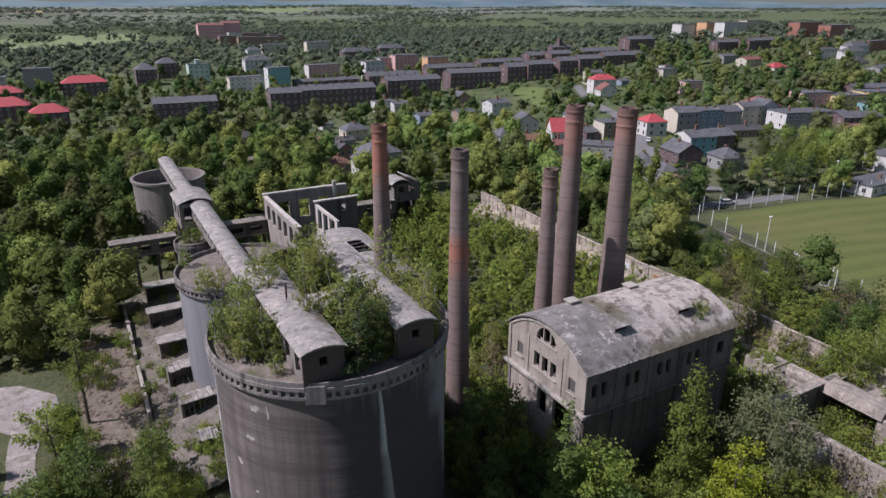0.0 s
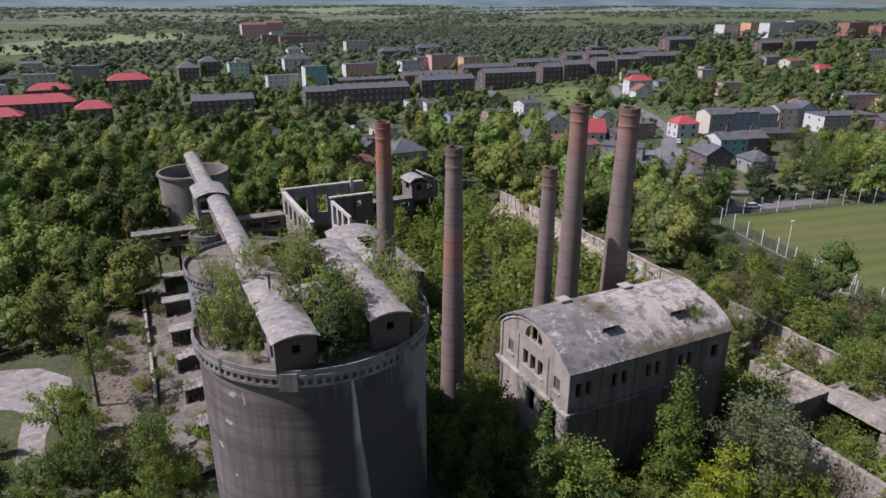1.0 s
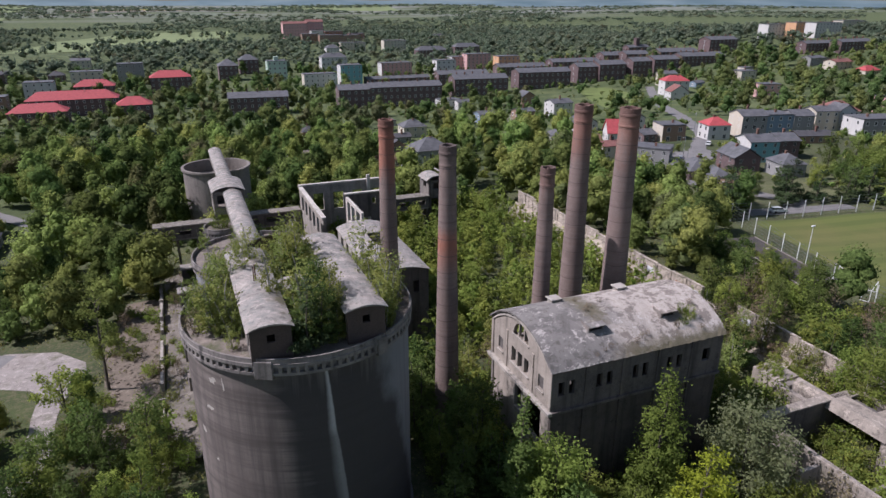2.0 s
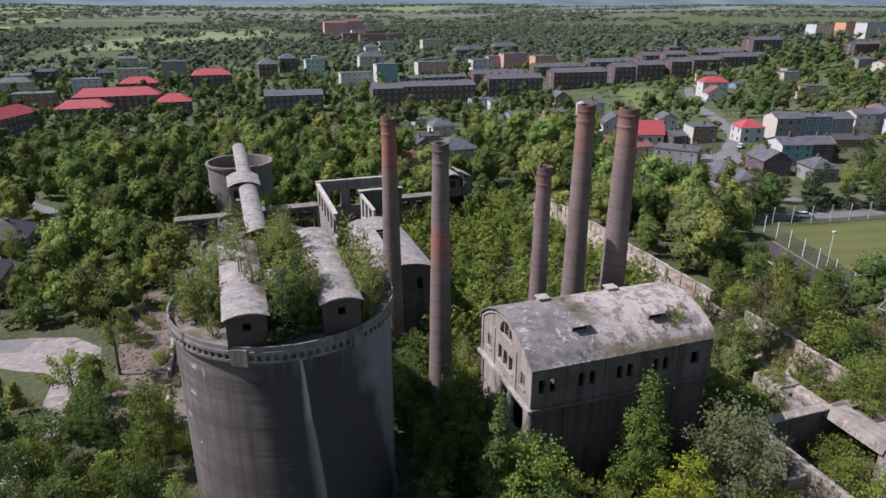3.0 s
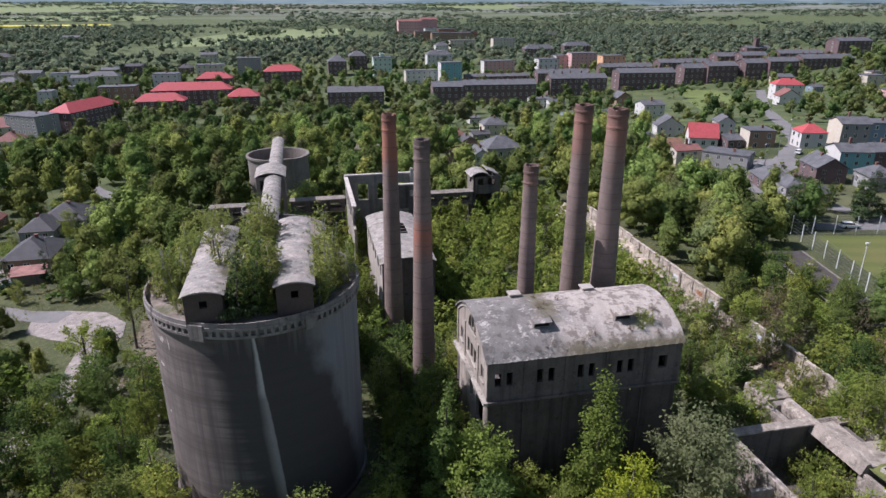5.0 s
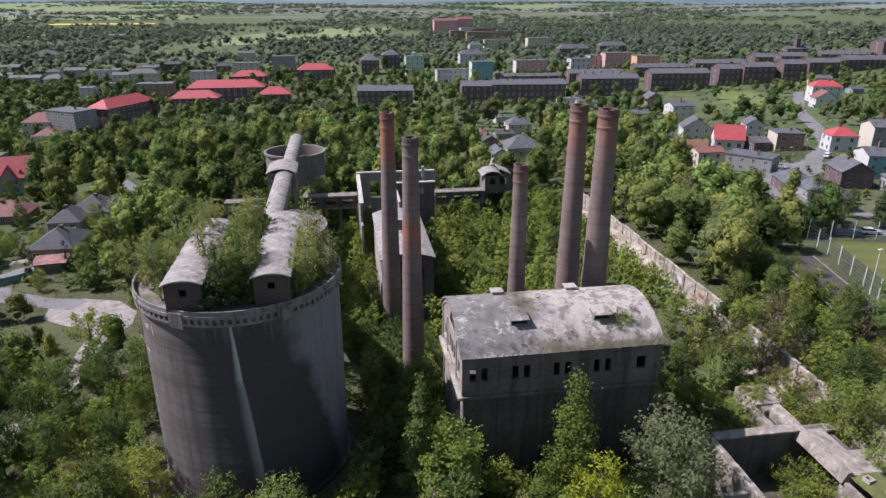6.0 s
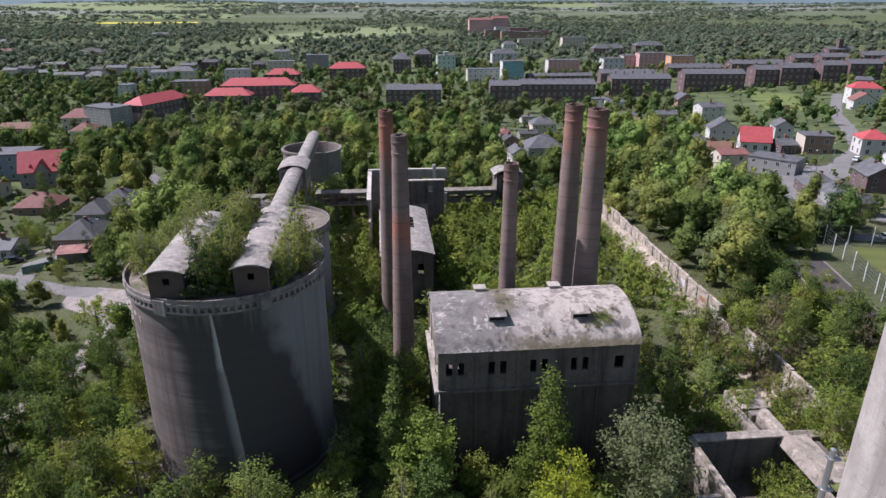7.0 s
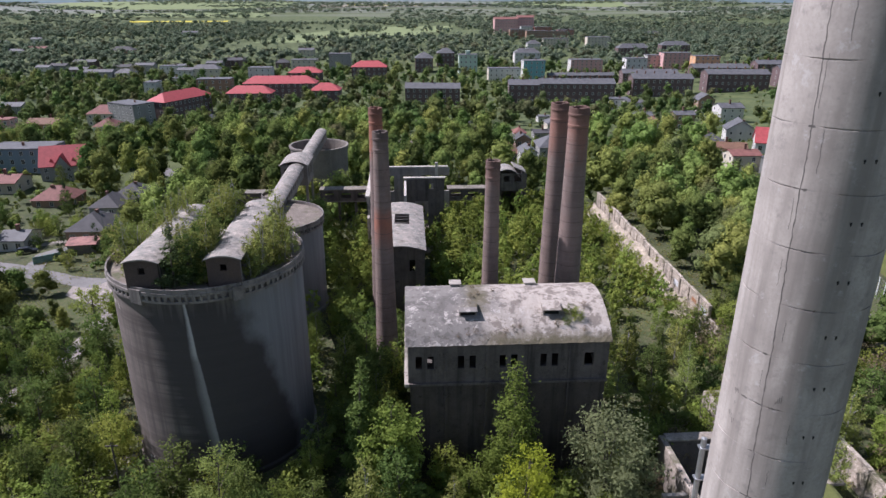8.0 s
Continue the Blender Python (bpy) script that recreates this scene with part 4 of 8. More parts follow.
def kiln_hall():
    h = empty("kiln_hall", 35.6, 87.5, G0, label="long derelict hall with a pale low barrel roof and a hole", category="industrial building")
    W, L, E = 9.1, 26.0, 3.3 - G0
    part("front_wall", wall_bm("x", 0, 0.4, 0, W, -1, E, [(1.0, E - 3.2, 2.0, E - 1.4), (6.4, E - 4.0, 7.4, E - 1.8)]), M_DARKWALL, h)
    part("front_gable", extrude_profile(arc(0, W, E, 0.78), "y", 0.001, 0.399), M_DARKWALL, h)
    part("back_wall", boxes((0, L - 0.4, -1, W, L, E)), M_WALL, h)
    holes = [(1.5 + 4 * i, E - 3.4, 3.4 + 4 * i, E - 0.9) for i in range(6)]
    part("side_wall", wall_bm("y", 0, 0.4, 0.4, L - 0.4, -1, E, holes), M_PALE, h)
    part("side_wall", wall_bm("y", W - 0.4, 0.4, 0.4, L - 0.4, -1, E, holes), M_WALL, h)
    # roof in strips round a broken skylight
    o = shell(-0.3, W + 0.3, E, 1.0, 0.2, 20)
    part("roof", extrude_profile(o, "y", -0.3, 12.0), M_ROOF, h, "pale cracked concrete roof")
    part("roof", extrude_profile(o, "y", 18.2, L + 0.3), M_ROOF, h)
    outer, inner = arc(-0.3, W + 0.3, E, 1.0, 20), arc(-0.1, W + 0.1, E, 0.8, 20)
    for a, b in ((0, 8), (14, 20)):
        part("roof", extrude_profile(outer[a:b + 1] + inner[a:b + 1][::-1], "y", 12.0, 18.2), M_ROOF, h)
    for y in (13.2, 15.0, 16.8):
        part("skylight_rafter", boxes((3.3, y, E + 0.62, 6.5, y + 0.25, E + 0.8)), M_DARK, h)


def ruin_shell():
    r = empty("roofless_hall", 33.0, 112.0, G0, label="roofless concrete hall, open window holes in standing walls", category="ruin")
    top = 5.6 - G0
    w = [(3.0 + 4.6 * i, top - 6.0, 5.4 + 4.6 * i, top - 2.0) for i in range(4)]
    part("back_wall", wall_bm("x", 26.2, 0.5, 0, 18.6, -1, top, w), M_RUIN, r)
    part("back_cornice", boxes((-0.2, 26.0, top, 18.8, 26.9, top + 0.35)), M_SUNNY_RUIN, r)
    part("column", boxes((15.6, 25.6, -1, 16.3, 26.19, top + 1.4)), M_SUNNY_RUIN, r, "whitish broken column")
    wl = [(2.0 + 4.0 * i, top - 5.0, 4.4 + 4.0 * i, top - 1.6) for i in range(6)]
    part("side_wall", wall_bm("y", 0.0, 0.45, 2.0, 26.2, -1, top - 0.3, wl), M_RUIN, r)
    part("side_cornice", boxes((-0.25, 2.0, top - 0.3, 0.65, 26.0, top)), M_SUNNY_RUIN, r)
    wi = [(8.6, top - 5.4, 11.2, top - 1.0), (12.2, top - 5.4, 14.6, top - 1.0), (4.5, top - 4.6, 7.4, top - 1.0)]
    part("inner_wall", wall_bm("y", 8.0, 0.5, 3.2, 15.8, -1, top - 0.4, wi), M_SUNNY_RUIN, r, "inner wall with columns, sunlit tone in its colour")
    part("inner_wall", wall_bm("x", 15.8, 0.5, 8.0, 17.4, -1, top, [(13.8, top - 2.6, 14.8, top - 1.2), (10.4, 0.5, 13.6, top - 5.5)]), M_DARKWALL, r, "streaked cross wall, its shade in the colour")
    part("inner_cornice", boxes((7.8, 15.6, top, 17.6, 16.5, top + 0.3)), M_SUNNY_RUIN, r)
    part("rubble_floor", boxes((1, 4, -0.3, 17, 26, 0.4)), M_RUBBLE, r)


M_MOSSROOF = concrete("mossy_slab", (0.22, 0.195, 0.165), (0.12, 0.105, 0.085), (0.07, 0.062, 0.045), (0.075, 0.08, 0.03), 0.6, False)


def low_gallery(name, x0, x1, y, top, label):
    g = empty(name, x0, y, G0 - 1.0, label=label, category="conveyor gallery")
    L, h = x1 - x0, top - G0 + 1.0
    part("roof", boxes((-0.2, -1.6, h - 0.3, L + 0.2, 1.6, h), bevel=0.04), M_MOSSROOF, g, "grey flat concrete roof with moss")
    n = max(2, int(L / 4))
    holes = [(L * (i + 0.2) / n, h - 2.2, L * (i + 0.8) / n, h - 1.0) for i in range(n)]
    part("side_wall", wall_bm("x", -1.4, 0.2, 0, L, h - 3.0, h - 0.3, holes), M_DARKWALL, g)
    part("side_wall", wall_bm("x", 1.2, 0.2, 0, L, h - 3.0, h - 0.3, holes), M_DARKWALL, g)
    part("floor_slab", boxes((0, -1.4, h - 3.3, L, 1.4, h - 3.0)), M_WALL, g)
    for i in range(n + 1):
        part("pillar", boxes((min(L - 0.5, L * i / n), -0.9, -1, min(L, L * i / n + 0.5), 0.9, h - 3.3)), M_DARKWALL, g)


def collapsed_house():
    c = empty("collapsed_house", 65.2, 140.5, G0 - 1.0, label="ruined small building with a sagging curved roof", category="ruin")
    E = 3.2 - G0 + 1.0
    part("front_wall", wall_bm("x", 0, 0.4, 0, 7.0, -1, E, [(1.2, E - 2.2, 2.6, E - 0.6), (3.8, E - 2.2, 5.6, E - 0.4), (0.6, 1, 6.4, E - 4.5)]), M_DARKWALL, c)
    part("back_wall", boxes((0, 6.2, -1, 7.0, 6.6, E)), M_DARKWALL, c)
    part("side_wall", wall_bm("y", 0, 0.4, 0.4, 6.2, -1, E, [(2, E - 2.2, 4, E - 0.6)]), M_WALL, c)
    part("side_wall", wall_bm("y", 6.6, 0.4, 0.4, 6.2, -1, E - 0.5), M_DARKWALL, c)
    bm = extrude_profile(shell(-0.9, 5.2, E - 0.3, 1.6, 0.22), "y", -0.6, 5.5)
    bmesh.ops.rotate(bm, cent=(2, 2, E), matrix=Matrix.Rotation(radians(9), 3, "Y"), verts=bm.verts)
    part("roof", bm, M_ROOF, c, "sagging pale roof shell")
    bm = boxes((3.6, 0.2, E + 0.9, 6.9, 6.0, E + 1.15))
    bmesh.ops.rotate(bm, cent=(5, 3, E + 1), matrix=Matrix.Rotation(radians(24), 3, "Y"), verts=bm.verts)
    part("roof_slab", bm, M_ROOF, c)


kiln_hall()
ruin_shell()
low_gallery("low_gallery", 1.8, 14.0, 138.0, 0.2, "low concrete conveyor gallery on pillars, weathered grey")
low_gallery("low_gallery", 20.0, 32.6, 138.6, 0.6, "low concrete conveyor gallery ending at the ruined hall")
low_gallery("low_gallery", 52.0, 64.8, 141.0, -0.2, "low concrete gallery between two ruins")
collapsed_house()

# derelict flat shed beyond the silos
fb = empty("flat_shed", 38.0, 236.0, ground_z(44, 240), label="derelict low flat-roofed concrete shed among trees", category="shed")
part("wall", wall_bm("x", 0, 0.4, 0, 18, -1, 3.6, [(1.5 + 3 * i, 1.4, 3.3 + 3 * i, 3.0) for i in range(5)]), M_WALL, fb)
part("wall", boxes((0, 8.6, -1, 18, 9, 3.6)), M_WALL, fb)
part("wall", boxes((0, 0.4, -1, 0.4, 8.6, 3.6)), M_WALL, fb)
part("wall", boxes((17.6, 0.4, -1, 18, 8.6, 3.6)), M_WALL, fb)
part("roof", boxes((-0.4, -0.4, 3.6, 18.4, 9.4, 4.0)), M_DECK, fb)

# long flat-roofed store beside the pitch
M_FELT = concrete("tarred_felt", (0.066, 0.055, 0.052), (0.032, 0.028, 0.028), (0.115, 0.098, 0.085), (0.07, 0.075, 0.03), 0.4, False)
st = empty("flat_store", 114.0, 79.0, ground_z(114, 79), -13, label="low store with a dark felt roof, partly overgrown", category="shed")
part("wall", boxes((-3.4, -12, -1, 3.4, 12, 3.6)), M_WALL, st)
part("roof", boxes((-3.8, -12.4, 3.6, 3.8, 12.4, 3.9)), M_FELT, st, "dark tarred felt roof")
part("parapet", boxes((3.5, -12.3, 3.9, 3.8, 12.3, 4.05)), M_WALL, st)
part("parapet", boxes((-3.8, -12.3, 3.9, -3.5, 4.3, 4.0)), M_PALE, st)
for px, py, pw, pl in ((-2.2, -9.0, 1.4, 0.5), (-1.6, -4.4, 0.6, 1.2), (-2.6, 0.6, 1.1, 0.5), (1.4, 5.0, 0.9, 0.6)):
    part("roof_debris", boxes((px, py, 3.9, px + pw, py + pl, 4.02), bevel=0.03), M_PALE, st, "pale broken slab on the felt")

# ---- bin outlets along the silo row ----
slope_rng = random.Random(5)
for i, (sy, sx0, sx1, broken) in enumerate(((82.2, 5.9, 10.6, 1), (91.8, 5.6, 10.6, 1), (101.4, 5.6, 11.0, 0), (113.6, 5.4, 11.8, 0), (125.5, 6.2, 13.0, 0), (73.0, 6.6, 9.4, 1))):
    s = empty("outlet_shelter", sx0, sy, -7.6, 4 - i, label="low concrete outlet shelter, roof %s" % ("broken, ribs showing" if broken else "whole and dusty"), category="shelter", group="outlet shelters beside the silos")
    L = sx1 - sx0
    part("back_wall", boxes((0, 1.6, -2, L, 1.9, 2.2)), M_WALL, s)
    part("end_wall", boxes((0, 0.1, -2, 0.25, 1.6, 2.0)), M_WALL, s)
    n = 7 if broken else 4
    for k in range(n):
        x = 0.3 + (L - 0.5) * k / (n - 1)
        part("post", boxes((x - 0.07, -0.05, -2, x + 0.07, 0.1, 2.0)), M_DARK, s)
    if broken:
        for k in range(n - 1):
            x = 0.3 + (L - 0.5) * k / (n - 1)
            z = 2.05 + slope_rng.uniform(-0.12, 0.2)
            part("roof_plank", boxes((x - 0.05, -0.5, z, x + (L - 0.5) / (n - 1) - 0.1, 2.1, z + 0.14)), M_ROOF, s)
    else:
        part("roof", boxes((-0.25, -0.6, 2.02, L + 0.2, 2.15, 2.3), bevel=0.04), M_ROOF, s, "dusty concrete roof slab")

# bank of cement dust under the outlets
M_DUST = concrete("cement_dust", (0.170, 0.148, 0.124), (0.100, 0.086, 0.070), (0.080, 0.070, 0.045), (0.070, 0.078, 0.028), 0.5, False)
bm = bmesh.new()
rows = []
for j in range(34):
    y = 66 + j * 2.0
    row = []
    for i in range(9):
        x = 2.6 + i * 1.25
        row.append(bm.verts.new((x, y, ground_z(x, y) + 0.12 + 0.28 * i * (1 - 0.4 * smooth(110, 132, y)) + 0.35 * noise.noise((x * 0.5, y * 0.4, 0)))))
    rows.append(row)
for p, q in zip(rows, rows[1:]):
    for k in range(8):
        bm.faces.new((p[k], p[k + 1], q[k + 1], q[k])).smooth = True
tagged(link_bm("dust_bank", bm, M_DUST), "grey bank of hardened cement dust below the silos", "ground", kind="structure")

# crumbled low wall along the bank
lw = empty("crumbled_wall", 2.1, 66, -8.6, label="crumbled low concrete wall in broken lengths", category="wall")
for k in range(15):
    if k in (4, 9):
        continue
    hgt = slope_rng.uniform(0.3, 1.2)
    part("wall_length", boxes((-0.25, k * 3.9, -1, 0.25, k * 3.9 + 3.7, hgt), bevel=0.05), M_PALE, lw)
    if k % 3 == 0:
        part("pier", boxes((-0.4, k * 3.9 + 3.7, -1, 0.4, k * 3.9 + 3.9, hgt + 0.5)), M_PALE, lw)

# rubble field
draped("rubble_ground", [(-5.5, 74), (1.6, 72), (1.7, 122), (-4, 122), (-7, 108), (-6, 90)], 0, M_RUBBLE, 0.05, "brown rubble and bare soil with weeds", "ground", True)
# stones scattered on the rubble: one object of stuff
stone_rng = np.random.default_rng(4)
bm = bmesh.new()
for k in range(420):
    x, y, s = stone_rng.uniform(-5.5, 1.5), stone_rng.uniform(73, 121), stone_rng.uniform(0.08, 0.32)
    bmesh.ops.create_icosphere(bm, subdivisions=1, radius=s, matrix=Matrix.Translation((x, y, ground_z(x, y) + 0.08)) @ Matrix.Rotation(stone_rng.uniform(0, 6), 4, "Z") @ Matrix.Diagonal((1.3, 0.9, 0.6, 1)))
tagged(link_bm("rubble_stones", bm, M_RUBBLE), "loose broken stones and concrete lumps", "rubble", kind="stuff")

# gravel yard and lane on the west side
M_GRAVEL = concrete("pale_gravel", (0.30, 0.265, 0.24), (0.20, 0.175, 0.155), (0.12, 0.105, 0.085), (0.085, 0.09, 0.035), 0.5, False)
M_ASPHALT = concrete("old_asphalt", (0.20, 0.19, 0.185), (0.13, 0.125, 0.12), (0.09, 0.09, 0.085), None, 0.2, False)
draped("gravel_yard", [(-27, 106), (-22, 108.5), (-14, 105), (-9.2, 99), (-8.6, 94), (-10, 90), (-13.5, 89.5), (-16, 93), (-21, 96), (-26, 100)], 0, M_GRAVEL, 0.05, "pale gravel turning place", "yard", True)
draped("lane", [(-12.4, 93), (-13.2, 85), (-13.0, 79), (-13.4, 72), (-15.4, 64), (-17, 55), (-19, 40)], 3.4, M_GRAVEL, 0.06, "pale rutted gravel lane", "lane")
draped("street", [(-21, 105), (-30, 109), (-40, 114), (-52, 121), (-75, 135), (-120, 160)], 4.5, M_ASPHALT, 0.06, "narrow grey asphalt street", "road")
draped("street", [(-40, 114), (-44, 127), (-36, 138), (-30, 148), (-28, 165), (-31, 195), (-48, 219)], 4.0, M_ASPHALT, 0.07, "narrow pale asphalt street", "road")
draped("street", [(330, 385), (270, 300), (235, 242), (211, 203), (185, 178), (160, 168), (152, 150), (165, 118), (158, 112)], 6.0, M_ASPHALT, 0.12, "town street of grey asphalt", "road")
draped("street", [(240, 415), (200, 340), (180, 315), (165, 285), (150, 262)], 3.5, M_GRAVEL, 0.12, "narrow path between garden plots", "road")
draped("driveway", [(-52, 135.5), (-43.8, 138.5), (-37, 139.0), (-29.7, 143.9)], 2.8, M_GRAVEL, 0.09, "pale concrete drive in front of the bungalow", "road")
draped("junction", [(158, 160), (171, 160), (190, 172), (190, 178), (178, 184), (166, 172)], 0, M_ASPHALT, 0.14, "pale grey asphalt junction between the houses", "road", True)
draped("parking", [(144, 113), (174, 105.6), (175, 110.2), (147, 117)], 0, M_ASPHALT, 0.1, "grey asphalt parking place beside the pitch", "parking", True)

# ---- the football pitch ----
def turf():
    m, nt, bsdf, out = nodes_of("mown_turf")
    pos = world_pos(nt)
    mp = nt.nodes.new("ShaderNodeMapping")
    mp.inputs["Rotation"].default_value = (0, 0, radians(12.5))
    nt.links.new(pos, mp.inputs[0])
    w = nt.nodes.new("ShaderNodeTexWave")
    w.bands_direction = "Y"
    w.inputs["Scale"].default_value, w.inputs["Distortion"].default_value = 0.055, 0.4
    nt.links.new(mp.outputs[0], w.inputs[0])
    a = noise_fac(nt, pos, 0.06, 5, 0.6)
    f = noise_fac(nt, pos, 1.5, 5, 0.7)
    col = mix(nt, ramp(nt, w.outputs[1], ((0.35, 0.0), (0.65, 1.0))), (0.088, 0.108, 0.024), (0.112, 0.128, 0.030))
    col = mix(nt, ramp(nt, a, ((0.45, 0.0), (0.7, 0.7))), col, (0.145, 0.132, 0.044))
    col = mix(nt, ramp(nt, f, ((0.4, 0.0), (0.8, 0.3))), col, (0.08, 0.10, 0.02))
    nt.links.new(col, bsdf.inputs["Base Color"])
    bsdf.inputs["Roughness"].default_value = 1.0
    return m


M_TURF = turf()
draped("football_pitch", [(141, 109.5), (124.5, 46), (185, 31), (208, 94)], 0, M_TURF, 0.08, "mown striped football pitch with dry patches", "pitch", True)
M_POST = plain("white_fence_post", (0.78, 0.78, 0.76), 0.5, 0, 0.1)
M_NET = plain("dark_wire", (0.16, 0.18, 0.16), 0.6)


def post_fence(points, gap, height, name="ball_fence", label="tall wire ball fence on pale posts"):
    f = empty(name, points[0][0], points[0][1], 0, label=label, category="fence")
    me = joined("post", [(-0.07, -0.07, -0.5, 0.07, 0.07, height, 0)], [M_POST])
    ox, oy = points[0]
    spots = []
    for (xa, ya), (xb, yb) in zip(points, points[1:]):
        n = max(1, round(math.hypot(xb - xa, yb - ya) / gap))
        spots += [(xa + (xb - xa) * i / n, ya + (yb - ya) * i / n) for i in range(n)]
    spots.append(points[-1])
    for x, y in spots:
        shared("post", me, f, pose(x - ox, y - oy, ground_z(x, y)))
    wire = bmesh.new()
    for (xa, ya), (xb, yb) in zip(spots, spots[1:]):
        for k in range(6):
            z = height * (0.1 + 0.88 * k / 5)
            a, b = Vector((xa - ox, ya - oy, ground_z(xa, ya) + z)), Vector((xb - ox, yb - oy, ground_z(xb, yb) + z))
            u = Vector((0, 0, 0.02))
            s = Vector((-(b - a).y, (b - a).x, 0)).normalized() * 0.02
            vs = [wire.verts.new(p) for p in (a - u - s, a + u - s, a + u + s, a - u + s, b - u - s, b + u - s, b + u + s, b - u + s)]
            for q in ((0, 1, 5, 4), (1, 2, 6, 5), (2, 3, 7, 6), (3, 0, 4, 7)):
                wire.faces.new([vs[i] for i in q])
    tagged(part("netting", wire, M_NET, f), kind="stuff")
    return f


post_fence([(136, 112), (206, 96.5)], 5.0, 4.6)
post_fence([(136, 112), (129, 86), (121.5, 54), (119, 40)], 5.5, 4.2)


def flood_mast(x, y, h):
    z = ground_z(x, y)
    m = empty("lamp_mast", x, y, z, label="slim steel lamp mast beside the pitch", category="lamp mast")
    part("pole", lathe([(0.11, -0.5), (0.06, h)], 10), M_POST, m)
    part("lamp_head", boxes((-0.4, -0.2, h, 0.4, 0.2, h + 0.2)), M_POST, m)


flood_mast(128, 83, 9)
flood_mast(190, 106, 9)


def goal(x, y, rz):
    g = empty("goal", x, y, ground_z(x, y) + 0.08, rz, label="folded white goal frames with netting", category="goal")
    part("frame", boxes((0, 0, 0, 0.12, 0.12, 2.2), (6, 0, 0, 6.12, 0.12, 2.2), (0, 0, 2.2, 6.12, 0.12, 2.32)), M_POST, g)
    part("back_bar", boxes((0, 1.6, 0, 6.12, 1.7, 0.1), (0, 0.12, 0, 0.1, 1.6, 0.1), (6.02, 0.12, 0, 6.12, 1.6, 0.1)), M_POST, g)


goal(124.5, 66, 25)
goal(127.5, 72, 60)

# ---- boundary wall of the works ----
bw = empty("boundary_wall", 91.3, 22, -8.0, label="long crumbling concrete panel wall, paint flaking, some panels daubed", category="wall")
M_PANEL = concrete("panel_concrete", (0.480, 0.410, 0.340), (0.20, 0.170, 0.138), (0.070, 0.060, 0.048), (0.085, 0.085, 0.035), 0.8, True, 0.8)
M_DAUB = [plain("daub_blue", (0.12, 0.17, 0.42), 0.7), plain("daub_white", (0.62, 0.62, 0.64), 0.7), plain("daub_rust", (0.36, 0.17, 0.09), 0.7)]
wall_rng = random.Random(8)
for k in range(30):
    y, h = k * 4.0, 5.6 + wall_rng.uniform(-0.25, 0.15)
    if k in (11, 12):
        h -= 2.2
    part("post", boxes((-0.3, y - 0.22, -1, 0.3, y + 0.22, h + 0.15)), M_PANEL, bw)
    bm = boxes((-0.12, y + 0.22, -1, 0.12, y + 3.78, h), bevel=0.03)
    for v in bm.verts:      # slumped panels
        if v.co.z > h - 0.5:
            v.co.z -= 0.25 * wall_rng.random()
    part("panel", bm, M_PANEL, bw)
    part("coping", boxes((-0.26, y + 0.22, h + 0.004, 0.26, y + 3.78, h + 0.2)), M_PANEL, bw)
    if k in (7, 10, 13, 14, 16):
        part("daub", boxes((-0.126, y + 0.7, h - 2.6 + 0.3 * (k % 3), -0.121, y + 2.6 + 0.3 * (k % 2), h - 1.2)), M_DAUB[k % 3], bw, "unreadable painted daub")
part("footing", boxes((-1.3, -2, -1.5, -0.3, 120, 1.0)), M_WALL, bw, "broad concrete footing")

# bank of pale fallen plaster and rubble against the wall's foot
M_FALLEN = concrete("fallen_plaster", (0.37, 0.315, 0.25), (0.20, 0.168, 0.13), (0.10, 0.085, 0.06), (0.085, 0.09, 0.036), 0.9, False)
bm, rows = bmesh.new(), []
for j in range(90):
    y = 46 + j * 1.08
    rows.append([bm.verts.new((87.6 + 0.55 * i + 0.25 * noise.noise((i * 0.9, y * 0.6, 3)), y, ground_z(88, y) - 0.3 + 0.62 * i * (0.75 + 0.5 * noise.noise((0.3, y * 0.13, 1))) + 0.45 * noise.noise((i * 0.8, y * 0.7, 0)))) for i in range(7)])
for p, q in zip(rows, rows[1:]):
    for k in range(6):
        bm.faces.new((p[k], p[k + 1], q[k + 1], q[k]))
bmesh.ops.recalc_face_normals(bm, faces=bm.faces)
tagged(link_bm("rubble_bank", bm, M_FALLEN), "pale bank of fallen plaster and rubble along the wall", "rubble", kind="structure")

# ---- sunken tanks and slabs by the wall ----
M_TANK = concrete("tank_concrete", (0.33, 0.285, 0.24), (0.19, 0.165, 0.14), (0.085, 0.075, 0.062), (0.085, 0.085, 0.035), 0.5)
tk = empty("sunken_tank", 72.0, 30.0, -8.8, label="open concrete tank with thick stained walls and a bridging slab", category="tank")
part("west_wall", boxes((-0.7, -4, -3, 0.0, 12.6, 5.4), bevel=0.06), M_TANK, tk)
# inner faces, trough and floor use darker concretes that carry the pit's shade
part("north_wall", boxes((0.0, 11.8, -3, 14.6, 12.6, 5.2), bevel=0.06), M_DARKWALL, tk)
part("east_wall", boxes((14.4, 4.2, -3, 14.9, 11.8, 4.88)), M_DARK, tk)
part("south_wall", boxes((10.7, 3.7, -3, 14.9, 4.2, 4.88), (10.7, -5, -3, 11.2, 3.7, 4.4)), M_TANK, tk)
part("north_coping", boxes((0.0, 11.5, 5.2, 10.9, 12.9, 5.45), bevel=0.04), M_TANK, tk)
